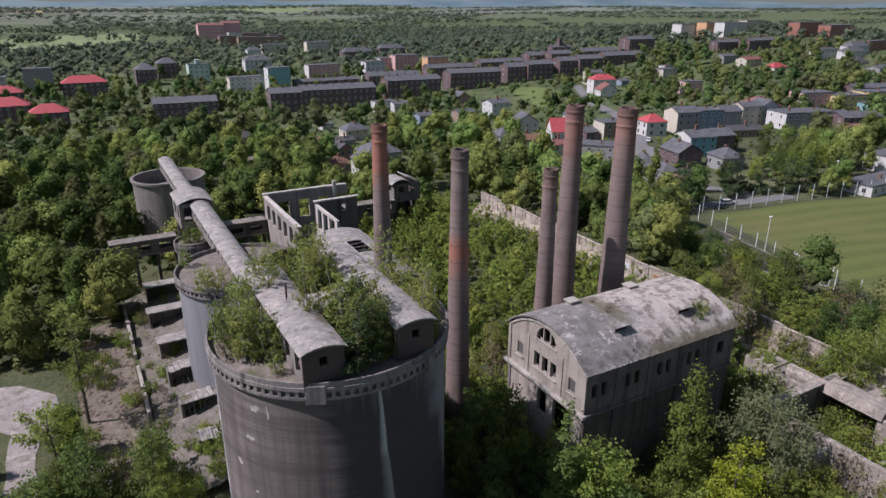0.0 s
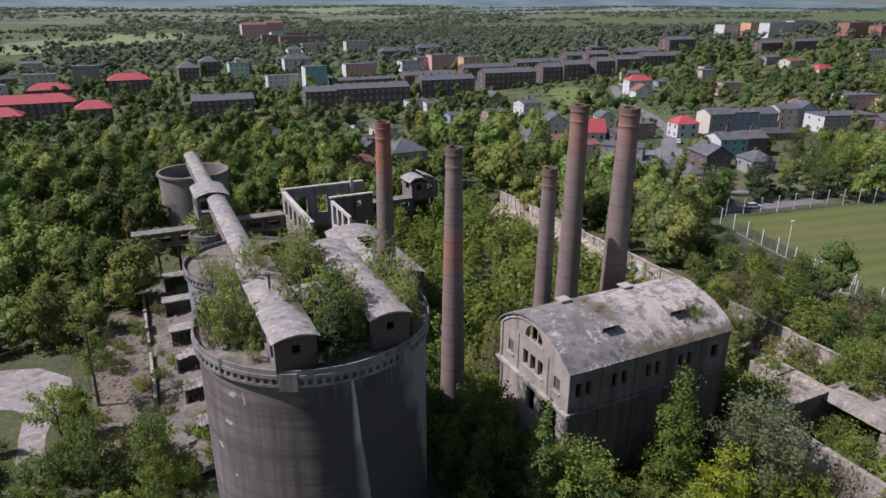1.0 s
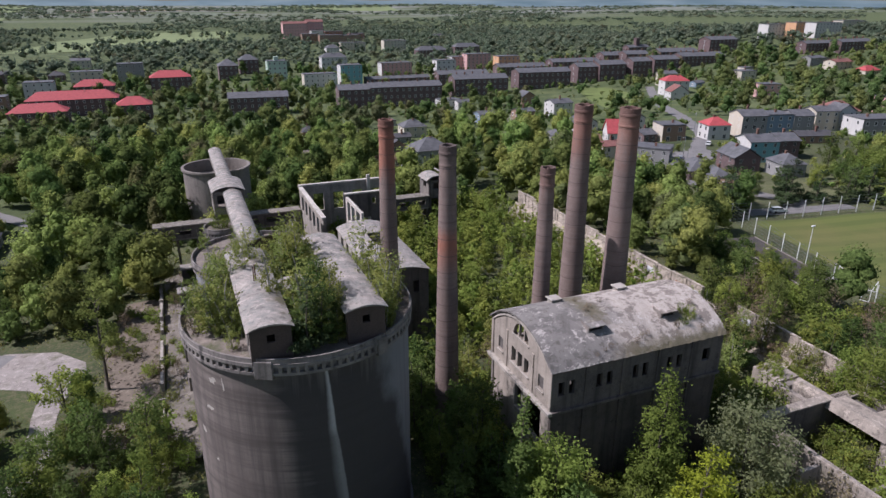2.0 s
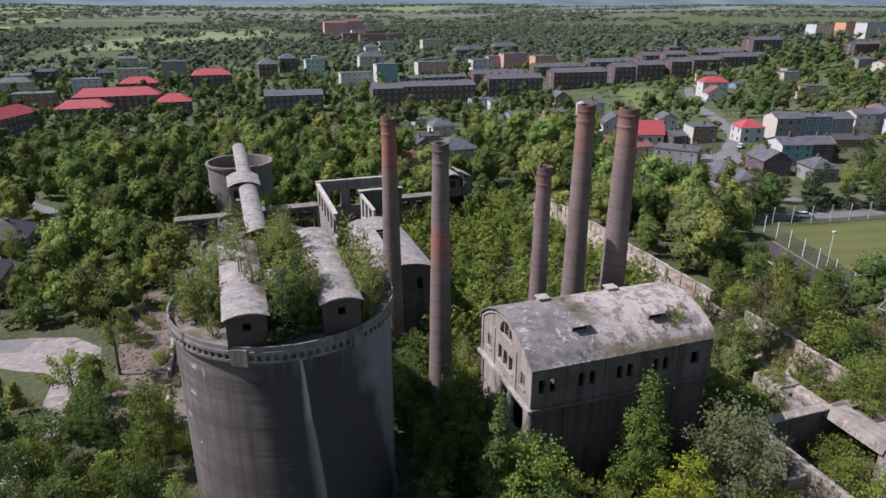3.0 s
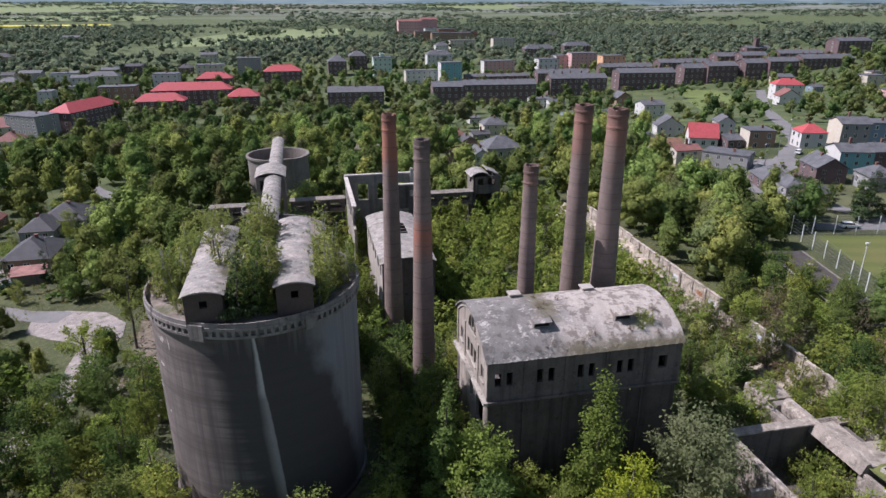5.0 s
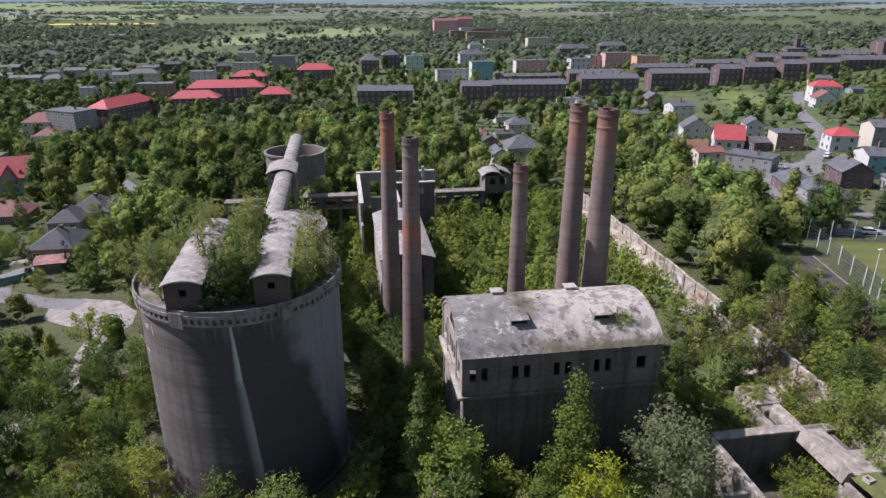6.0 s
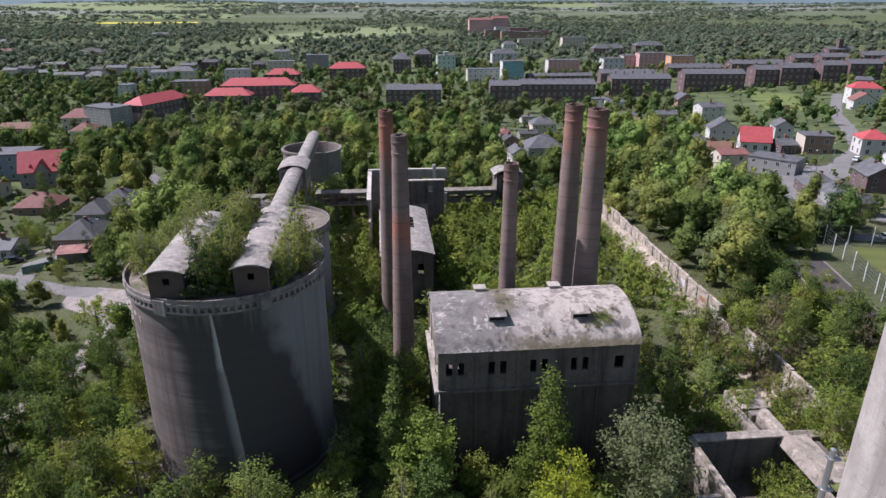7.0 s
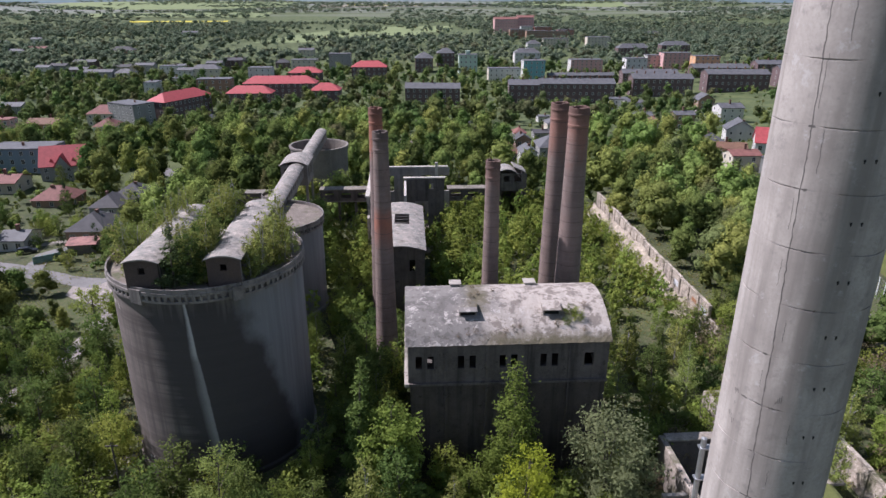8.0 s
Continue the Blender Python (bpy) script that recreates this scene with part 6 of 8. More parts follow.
building(421.2, 438.7, 42.0, 15, 9.2, 3, "gx", "brick", "grey", "row", -5)
building(467.9, 467.2, 31.1, 14, 13.4, 4, "gx", "brick", "grey", "row")
building(181.7, 515.6, 53.2, 10, 5.8, 2, "gx", "brick", "grey", "row")
building(229.0, 493.7, 42.1, 15, 8.8, 3, "gx", "brick", "grey", "row", -5)
building(294.6, 515.6, 44.2, 15, 8.1, 3, "gx", "brick", "grey", "row", -5)
building(345.6, 511.3, 46.1, 15, 8.1, 3, "gx", "brick", "grey", "row", -5)
building(386.0, 511.3, 22.2, 15, 8.1, 3, "gx", "brick", "grey", "row", -5)
building(400.5, 497.6, 22.7, 15, 8.1, 3, "gx", "brick", "grey", "row", -5)
building(431.1, 479.8, 39.2, 15, 8.1, 3, "gx", "brick", "grey", "row", -5)
building(431.7, 535.0, 23.8, 11, 8.1, 3, "gx", "brick", "grey", "church")
building(169.3, 377.6, 13.6, 9, 6.2, 2, "flat", "white", "grey", "house")
building(176.6, 370.5, 10.2, 8, 4.9, 1, "gx", "white", "grey", "house")
building(218.1, 366.3, 9.9, 9, 5.6, 2, "gy", "brown", "grey", "house")
building(200.5, 298.9, 11.4, 10, 8.1, 3, "gx", "white", "grey", "house")
building(342.4, 382.8, 11.4, 10, 8.9, 3, "gx", "cream", "grey", "house", -16)
building(317.0, 345.0, 16.5, 10, 9.5, 3, "hip", "white", "red", "house", -16)
building(298.5, 320.5, 11.3, 9, 5.6, 2, "gy", "white", "redbrown", "house", -16)
building(175.5, 212.5, 10.5, 9, 4.2, 1, "steep", "white", "red", "house", -22)
building(198.2, 232.2, 6.9, 8, 5.9, 2, "gy", "white", "grey", "house", -16)
building(183.5, 206.9, 6.3, 9, 3.6, 1, "gx", "brick", "grey", "house")
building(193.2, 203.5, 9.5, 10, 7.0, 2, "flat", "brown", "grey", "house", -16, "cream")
building(163.5, 178.0, 14.5, 9.5, 5.0, 2, "flat", "grey", "grey", "house", -48)
building(208.8, 195.3, 9.2, 8.5, 6.1, 2, "hip", "white", "red", "house", -16)
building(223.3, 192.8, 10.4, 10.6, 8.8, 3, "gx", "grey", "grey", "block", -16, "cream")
building(233.8, 190.0, 11.0, 10.6, 8.5, 3, "flat", "blue", "grey", "block", -16)
building(243.2, 187.0, 8.5, 10.6, 7.4, 3, "gx", "grey", "grey", "block", -16)
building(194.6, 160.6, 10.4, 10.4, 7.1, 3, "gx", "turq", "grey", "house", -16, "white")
building(203.0, 158.1, 7.2, 10.4, 7.0, 3, "gx", "brick", "grey", "house", -16)
building(178.1, 152.1, 8.8, 11.2, 4.8, 2, "gy", "brick", "grey", "house", -16)
building(343.0, 293.0, 12.2, 9, 8.0, 2, "flat", "pink", "grey", "house", -16)
building(112.3, 284.9, 11.2, 9, 5.4, 2, "hip", "cream", "grey", "house")
building(97.8, 224.5, 13.6, 12, 4.8, 1, "hip", "grey", "grey", "house")
building(84.1, 206.0, 5.4, 9, 5.4, 2, "gy", "white", "grey", "house")
building(159.4, 304.7, 8.6, 8, 5.4, 2, "gx", "blue", "grey", "house")
building(185.5, 140.0, 8.0, 9, 4.4, 1, "hip", "grey", "grey", "house", -16)
building(160.8, 152.1, 9.4, 11, 3.2, 1, "hip", "brick", "grey", "house", -16)
building(159.7, 142.8, 6.1, 10, 3.1, 1, "hip", "grey", "grey", "house", -16)
building(160.2, 230.9, 11.1, 9, 2.9, 1, "hip", "grey", "grey", "house")
building(179.1, 243.6, 11.1, 9, 5.4, 2, "gy", "white", "grey", "house", -16)
building(162.2, 217.0, 12.1, 9, 2.8, 1, "gx", "cream", "brown", "house", -16)
building(560.1, 493.1, 26.4, 12, 13.5, 5, "flat", "white", "grey", "block")
building(579.3, 479.7, 24.4, 12, 13.5, 5, "flat", "orange", "grey", "block")
building(589.4, 462.4, 33.9, 12, 13.5, 5, "flat", "white", "grey", "block")
building(688.0, 512.0, 34.0, 12, 13.5, 5, "flat", "cream", "grey", "block")
building(639.8, 417.0, 34.3, 12, 13.5, 5, "flat", "redbrown", "grey", "block")
building(635.9, 383.4, 35.8, 12, 13.5, 5, "flat", "redbrown", "grey", "block")
building(518.7, 406.4, 41.3, 11, 8.6, 3, "gx", "brick", "grey", "row")
building(532.5, 387.9, 35.9, 11, 9.4, 3, "gx", "brick", "grey", "row")
building(523.5, 322.2, 19.3, 10, 6.9, 2, "gx", "white", "grey", "house")
building(537.2, 308.1, 21.3, 9, 6.0, 2, "hip", "white", "grey", "house")
building(586.4, 320.4, 24.9, 9, 8.1, 3, "flat", "redbrown", "grey", "block")
building(463.2, 342.9, 13.4, 9, 5.9, 2, "gx", "white", "redbrown", "house")
building(457.6, 315.3, 14.5, 9, 3.2, 1, "hip", "cream", "red", "house")
building(465.8, 366.7, 13.6, 9, 6.1, 2, "gx", "grey", "grey", "house")
building(334.6, 207.1, 18.5, 11, 8.1, 3, "flat", "pink", "grey", "house", -16)
building(348.8, 198.6, 19.3, 11, 6.4, 2, "flat", "yellow", "grey", "house", -16)
building(374.7, 196.1, 22.9, 11, 6.6, 2, "flat", "yellow", "grey", "house", -16)
building(268.0, 187.0, 7.5, 9, 8.0, 3, "gy", "white", "grey", "house", -16)
building(271.4, 171.0, 24.8, 12, 6.8, 2, "flat", "grey", "grey", "house", -16, "white")
building(258.8, 188.5, 10.2, 9, 8.2, 3, "gx", "cream", "grey", "house", -16)
building(284.9, 202.0, 15.2, 12, 5.4, 2, "hip", "white", "redbrown", "house", -16)
building(283.0, 164.9, 12.5, 9, 5.4, 2, "gx", "brown", "grey", "house", -16)
building(287.3, 157.7, 19.1, 10, 5.4, 2, "gx", "brick", "grey", "house", -16)
building(274.7, 142.8, 22.0, 10, 4.1, 1, "gx", "brown", "redbrown", "house", -16)
building(396.0, 211.9, 31.0, 10, 6.3, 2, "gx", "brick", "grey", "house", -16)
building(231.0, 110.0, 18.0, 12, 5.6, 2, "flat", "white", "grey", "house")
building(205.0, 101.5, 22.0, 9, 3.0, 1, "flat", "white", "grey", "club")
building(-77.5, 210.0, 14.0, 11.0, 5.2, 2, "steep", "grey", "red", "villa", 14)
building(-38.4, 142.8, 9.9, 12, 3.9, 1, "hip", "brown", "slate", "house")
building(-45.4, 168.6, 8.2, 11, 3.1, 1, "hip", "grey", "slate", "house")
building(-41.3, 175.9, 11.0, 12, 3.5, 1, "hip", "grey", "slate", "house")
building(-65.7, 179.2, 11.6, 10, 2.7, 1, "hip", "brown", "redbrown", "house")
building(-95.9, 220.1, 21.8, 13, 8.9, 3, "flat", "blue", "grey", "block")
building(-95.4, 287.8, 9.5, 11, 6.7, 2, "hip", "mint", "redbrown", "house")
building(-115.6, 340.4, 22.2, 12, 6.5, 2, "hip", "cream", "redbrown", "house")
building(-54.0, 136.2, 6.1, 8, 3.1, 1, "gx", "white", "grey", "house")
building(-87.9, 191.7, 10.4, 10, 3.7, 1, "gx", "cream", "redbrown", "house")
building(-103.5, 336.0, 20.0, 13, 11.7, 4, "flat", "grey", "grey", "block", -32)
building(-133.4, 451.3, 8.4, 12, 10.8, 4, "flat", "white", "grey", "block")
building(-216.4, 561.4, 23.1, 10, 6.4, 2, "gx", "grey", "grey", "house")
building(-161.7, 582.9, 21.8, 10, 8.6, 2, "flat", "white", "grey", "house")
building(-190.0, 382.6, 12.8, 10, 5.4, 2, "gx", "grey", "grey", "house")
building(-126.7, 557.6, 23.3, 10, 8.8, 2, "hip", "cream", "grey", "house")
building(-219.0, 564.1, 17.1, 10, 5.4, 2, "gx", "grey", "grey", "house")
building(-169.7, 613.4, 21.5, 10, 6.3, 2, "flat", "white", "grey", "house")
building(-271.4, 658.2, 22.2, 10, 5.4, 2, "gx", "brick", "grey", "house")
building(-194.9, 560.5, 15.1, 10, 5.4, 2, "hip", "cream", "grey", "house")
building(-240.5, 579.0, 15.2, 10, 6.6, 2, "gx", "brick", "grey", "house")
building(-192.2, 599.7, 16.8, 10, 7.8, 2, "gx", "grey", "grey", "house")
building(-135.9, 618.3, 14.4, 10, 7.1, 2, "gx", "grey", "grey", "house")
building(-413.4, 804.2, 20.5, 10, 5.4, 2, "gx", "white", "grey", "house")
building(-411.5, 844.4, 22.9, 10, 5.4, 2, "gx", "cream", "redbrown", "house")
building(-331.5, 1190.3, 26.8, 12, 7.4, 2, "gx", "white", "grey", "house")
building(-279.5, 624.6, 14.2, 10, 5.5, 2, "gx", "grey", "slate", "house")
building(-216.6, 610.2, 16.0, 10, 5.5, 2, "gx", "cream", "slate", "house")
building(463.5, 343.0, 17.5, 10, 5.9, 2, "gx", "cream", "redbrown", "house")
building(523.7, 321.9, 20.8, 10, 7.7, 2, "flat", "white", "grey", "house")
building(553.7, 315.4, 23.5, 10, 7.8, 2, "hip", "white", "grey", "house")
building(470.9, 368.4, 17.2, 10, 5.4, 2, "flat", "grey", "slate", "house")
building(173.2, 288.3, 9.5, 7.6, 7.2, 2, "gx", "brown", "grey", "house")
building(340.1, 177.7, 12.2, 9.8, 4.6, 2, "flat", "turq", "grey", "house", -16)
building(157.4, 131.7, 6.2, 7.0, 3.6, 1, "gx", "brown", "slate", "house")
building(233.5, 171.5, 14.0, 8, 3.0, 1, "gx", "brown", "slate", "house", -16)
building(394.6, 361.7, 7.9, 7.0, 8.5, 3, "flat", "cream", "grey", "house")
building(492.2, 261.6, 13.2, 10.5, 2.6, 1, "gx", "grey", "grey", "house")
building(511.7, 287.8, 13.0, 10.4, 2.6, 1, "hip", "cream", "slate", "house")
building(86.4, 231.5, 5.9, 7.0, 6.3, 2, "gy", "brown", "slate", "house")
building(102.6, 273.6, 7.9, 7.0, 2.8, 1, "gx", "grey", "slate", "house")
building(114.7, 330.0, 6.5, 7.0, 3.0, 1, "flat", "white", "grey", "house")
building(159.5, 288.0, 4.9, 7.0, 4.0, 1, "gy", "brown", "brown", "house")
building(425.1, 1039.1, 24.9, 12.0, 8.5, 3, "hip", "brown", "slate", "house")
building(282.9, 579.9, 24.8, 12.0, 14.7, 5, "flat", "pink", "grey", "block")
building(193.3, 793.2, 15.7, 12.0, 8.0, 3, "hip", "white", "grey", "house")
building(69.6, 315.7, 7.7, 7.0, 2.6, 1, "hip", "brown", "slate", "house")
building(351.1, 361.1, 7.5, 7.0, 3.4, 1, "gx", "blue", "grey", "house")
building(-133.7, 499.9, 9.8, 7.8, 7.6, 3, "flat", "cream", "grey", "block")
building(-140.5, 321.1, 14.9, 11.9, 3.9, 1, "gx", "brown", "brown", "house")
building(-146.8, 297.3, 8.3, 7.0, 8.5, 3, "flat", "pink", "redbrown", "house")
building(-490.2, 997.6, 13.6, 10.9, 8.1, 3, "gx", "white", "grey", "house")
building(-513.7, 952.9, 11.6, 9.3, 7.2, 2, "gx", "white", "grey", "house")
building(-288.8, 795.1, 26.0, 12.0, 4.6, 2, "hip", "brown", "slate", "house")
building(-289.0, 615.0, 11.7, 9.3, 5.1, 2, "gx", "white", "grey", "house")
building(-121.3, 638.6, 20.1, 12.0, 7.5, 3, "gx", "brick", "slate", "row")
building(-77.0, 635.9, 12.2, 9.7, 5.3, 2, "hip", "brick", "slate", "house")
building(-62.8, 332.9, 5.3, 7.0, 3.2, 1, "gy", "white", "grey", "house")
building(91.8, 270.3, 5.3, 7.0, 3.4, 1, "hip", "brown", "redbrown", "house")
building(79.0, 216.9, 7.9, 7.0, 3.5, 1, "hip", "brown", "brown", "house")
building(151.7, 186.2, 9.3, 7.4, 5.5, 2, "gx", "cream", "redbrown", "house")
building(383.1, 352.1, 13.7, 10.9, 8.5, 3, "flat", "cream", "grey", "house")

# ---- cars, lamps and small garden buildings ----
M_TYRE = plain("black_tyre", (0.02, 0.02, 0.02), 0.9)
M_CARGLASS = plain("car_glass", (0.02, 0.025, 0.03), 0.1, 0, 0.05)


def wheel_mesh():
    bm = lathe([(0.01, -0.1), (0.2, -0.1), (0.31, -0.08), (0.32, 0.0), (0.31, 0.08), (0.2, 0.1), (0.01, 0.1)], 16)
    bm.transform(Matrix.Rotation(radians(90), 4, "X"))
    me = bpy.data.meshes.new("wheel")
    bm.to_mesh(me)
    bm.free()
    me.materials.append(M_TYRE)
    return me


ME_WHEEL = wheel_mesh()


def car(x, y, rz, paint, label):
    c = empty("car", x, y, ground_z(x, y) + 0.16, rz, label=label, category="car")
    body = extrude_profile([(-2.2, 0.32), (2.15, 0.32), (2.25, 0.62), (2.1, 0.78), (1.2, 0.95), (-2.15, 1.0), (-2.25, 0.7)], "y", -0.87, 0.87)
    bmesh.ops.bevel(body, geom=body.edges[:], offset=0.06, segments=2, affect="EDGES")
    part("body", body, paint, c)
    part("window_band", extrude_profile([(-2.05, 0.985), (1.15, 0.955), (0.45, 1.40), (-1.75, 1.43)], "y", -0.76, 0.76), M_CARGLASS, c, "dark car windows")
    part("roof", extrude_profile([(-1.78, 1.434), (0.47, 1.404), (0.35, 1.48), (-1.6, 1.51)], "y", -0.73, 0.73), paint, c)
    for wx in (-1.35, 1.4):
        for wy in (-0.8, 0.8):
            shared("wheel", ME_WHEEL, c, pose(wx, wy, 0.32))
    return c


P_WHITE = plain("white_car_paint", (0.75, 0.75, 0.74), 0.25, 0, 0.05)
P_DARK = plain("dark_car_paint", (0.03, 0.032, 0.04), 0.25, 0, 0.05)
P_SILVER = plain("silver_car_paint", (0.40, 0.41, 0.42), 0.3, 0.5, 0.05)
P_RED = plain("red_car_paint", (0.32, 0.03, 0.03), 0.25, 0, 0.05)
car(152.6, 112.3, -14, P_WHITE, "white estate car parked behind the ball fence")
car(168.4, 168.3, 30, P_DARK, "dark car parked on the asphalt junction")
car(-49.0, 129.4, 20, P_DARK, "dark car parked on the street by the gardens")
car(171.5, 171.0, 40, P_SILVER, "silver car parked on the asphalt junction")
car(-31.5, 146.0, 65, P_RED, "red car on the narrow street")
car(196.0, 184.0, 40, P_WHITE, "white car on the town street")

M_LAMP = plain("grey_lamp_post", (0.33, 0.34, 0.34), 0.5, 0.4)
for lx, ly, rz in ((174.7, 173.5, 200), (186.4, 182.5, 220), (160.5, 156.0, 160), (-33.2, 135.6, 30), (213.5, 211.0, 220)):
    lp = empty("street_lamp", lx, ly, ground_z(lx, ly), rz, label="grey steel street lamp with a curved arm", category="street lamp")
    part("pole", lathe([(0.10, -0.4), (0.09, 1.0), (0.05, 7.6), (0.01, 7.62)], 10), M_LAMP, lp)
    part("arm", boxes((-0.03, -0.03, 7.45, 1.3, 0.03, 7.56)), M_LAMP, lp)
    part("lamp_head", boxes((1.1, -0.13, 7.36, 1.75, 0.13, 7.5), bevel=0.04), M_POST, lp)

# low lean-to with a faded red sheet roof and the garden wall beside it
lean = empty("lean_to", -34.6, 127.6, ground_z(-34.6, 127.6), 8, label="low shed with a faded patchy red sheet roof", category="shed")
part("wall", boxes((-3.0, -2.0, -0.8, 3.0, 2.0, 2.3)), M_WALL, lean)
part("roof", extrude_profile([(-2.5, 2.32), (2.5, 2.75), (2.5, 2.87), (-2.5, 2.44)], "x", -3.5, 3.5), plain("faded_red_sheet", (0.36, 0.17, 0.14), 0.7, 0, 0.5, 0.6), lean, "patchy red sheet roof")
gw = empty("garden_wall", -42.2, 119.4, ground_z(-40, 121) - 0.3, 36, label="painted pale green garden wall along the yard", category="wall")
for k in range(4):
    part("panel", boxes((k * 1.9, -0.08, 0, k * 1.9 + 1.86, 0.08, 2.0)), plain("teal_paint", (0.20, 0.33, 0.30), 0.8, 0, 0.5, 0.7), gw)

# ---- trees and shrubs ----
def leaf_cloud(rng, n, h, r, low, lean=(0, 0), clumps=10, size=0.4, shape="round", fill=0.17, hull=0.35):
    """Corners of n three-cornered leaf sprays set along the limbs of a tree of height h and crown radius r."""
    f = np.sort(rng.uniform(0.02, 1.0, clumps))
    az = np.arange(clumps) * 2.39996 + rng.uniform(-0.5, 0.5, clumps)
    if shape == "cone":
        env, steep = (1 - f) ** 0.85 + 0.05, 0.55
    elif shape == "tall":
        env, steep = np.sin(np.pi * np.minimum(0.97, 0.22 + 0.76 * f)) ** 0.8 + 0.08, 1.35
    else:
        env, steep = np.sqrt(np.maximum(0.08, 1 - (1.9 * f - 0.80) ** 2 * 0.78)), 0.8
    ln = r * env * rng.uniform(0.70, 1.18, clumps)
    tip = np.stack([ln * np.cos(az) + lean[0] * f, ln * np.sin(az) + lean[1] * f, low + (h - low) * f + rng.normal(size=clumps) * 0.02 * h], 1)
    tip[:, 2] = np.minimum(tip[:, 2], h)
    root = np.stack([lean[0] * f * 0.8, lean[1] * f * 0.8, np.maximum(low * 0.5, tip[:, 2] - ln * steep * rng.uniform(0.7, 1.3, clumps))], 1)
    share = ln ** 1.6 + 0.02 * r ** 1.6
    k = rng.choice(clumps, n, p=share / share.sum())
    u = rng.uniform(0.22 + 0.3 * hull, 1.06, n) ** 0.75
    d = rng.normal(size=(n, 3))
    p = root[k] + (tip[k] - root[k]) * u[:, None] + d * (r * fill * (1.25 - 0.6 * u))[:, None] * np.array([1, 1, 0.85])
    p[:, 2] -= (ln[k] * 0.12) * np.maximum(0, u - 0.6)
    away = (p - np.array([lean[0] * 0.4, lean[1] * 0.4, low + (h - low) * 0.38])) / np.array([r, r, (h - low) * 0.55])
    away /= np.linalg.norm(away, axis=1)[:, None] + 1e-9
    nrm = away * hull + rng.normal(size=(n, 3)) * (0.62 - 0.3 * hull) + np.array([0, 0, 0.4])
    nrm /= np.linalg.norm(nrm, axis=1)[:, None]
    t = np.cross(nrm, rng.normal(size=(n, 3)))
    t /= np.linalg.norm(t, axis=1)[:, None] + 1e-9
    b = np.cross(nrm, t)
    s = size * rng.uniform(0.5, 1.3, n)[:, None]
    w = s * rng.uniform(0.5, 0.9, n)[:, None]
    leaf = np.stack([p - t * s, p + b * w - nrm * s * 0.2, p + t * s * 0.8 - b * w * 0.6], 1)
    return leaf.reshape(-1, 3), np.concatenate([tip, root], 1)


def knob(round_one):
    """Corners and faces of a rough ball of twenty faces, or of eight."""
    bm = bmesh.new()
    if round_one:
        bmesh.ops.create_icosphere(bm, subdivisions=1, radius=1.0)
    else:
        for p in ((1, 0, 0), (0, 1, 0), (-1, 0, 0), (0, -1, 0), (0, 0, 1), (0, 0, -1)):
            bm.verts.new(p)
        bm.verts.ensure_lookup_table()
        for k in range(4):
            bm.faces.new([bm.verts[n] for n in (k, (k + 1) % 4, 4)])
            bm.faces.new([bm.verts[n] for n in ((k + 1) % 4, k, 5)])
    bm.verts.index_update()
    vs, fs = np.array([v.co[:] for v in bm.verts]), np.array([[v.index for v in f.verts] for f in bm.faces])
    bm.free()
    return vs, fs


KNOB, KNOB_FAR = knob(True), knob(False)


def billow_cloud(rng, n, h, r, low, lobes, size, shape="round"):
    """Corners of n leaf sprays on the billows of a full crown: big boughs round a dense shady middle."""
    tall = shape == "tall"
    f = rng.permutation((np.arange(lobes) + 0.5) / lobes)
    zs = low + (h - low) * (0.16 + 0.72 * f)
    az = np.arange(lobes) * 2.39996 + rng.uniform(0, 6.28)
    env = np.sqrt(np.maximum(0.06, 1 - (1.75 * f - 0.72) ** 2)) if not tall else 0.75 - 0.55 * np.abs(f - 0.4)
    q = r * (0.55 if not tall else 0.40) * env * rng.uniform(0.7, 1.2, lobes)
    c = np.stack([q * np.cos(az), q * np.sin(az), zs], 1)
    rad = r * rng.uniform(0.36, 0.66, lobes) * (1 if not tall else 0.8)
    c[0], rad[0] = (0, 0, low + (h - low) * 0.5), r * (0.70 if not tall else 0.5)
    flat = np.array([1, 1, min(1.15, (h - low) * 0.42 / r)])
    k = rng.choice(lobes, n, p=rad ** 2 / (rad ** 2).sum())
    d = rng.normal(size=(n, 3))
    d /= np.linalg.norm(d, axis=1)[:, None]
    d[:, 2] = np.where(d[:, 2] < -0.45, -d[:, 2], d[:, 2])
    p = c[k] + d * flat * (rad[k] * rng.uniform(0.74, 1.20, n))[:, None]
    away = (p - np.array([0, 0, low + (h - low) * 0.42])) / np.array([r, r, (h - low) * 0.55])
    away /= np.linalg.norm(away, axis=1)[:, None] + 1e-9
    nrm = 0.65 * d + 0.45 * away + rng.normal(size=(n, 3)) * 0.34
    nrm /= np.linalg.norm(nrm, axis=1)[:, None]
    t = np.cross(nrm, rng.normal(size=(n, 3)))
    t /= np.linalg.norm(t, axis=1)[:, None] + 1e-9
    b = np.cross(nrm, t)
    s = size * rng.uniform(0.5, 1.3, n)[:, None]
    w = s * rng.uniform(0.55, 0.95, n)[:, None]
    leaves = np.stack([p - t * s, p + b * w - nrm * s * 0.15, p + t * s * 0.8 - b * w * 0.6], 1).reshape(-1, 3)
    kv, kf = KNOB if lobes > 3 else KNOB_FAR
    cv, cf = [], []
    for m in range(lobes):
        cf.append(kf + len(cv) * len(kv))
        cv.append(c[m] + kv * flat * rad[m] * rng.uniform(0.52, 0.86, len(kv))[:, None])
    return leaves, np.concatenate(cv), np.concatenate(cf)


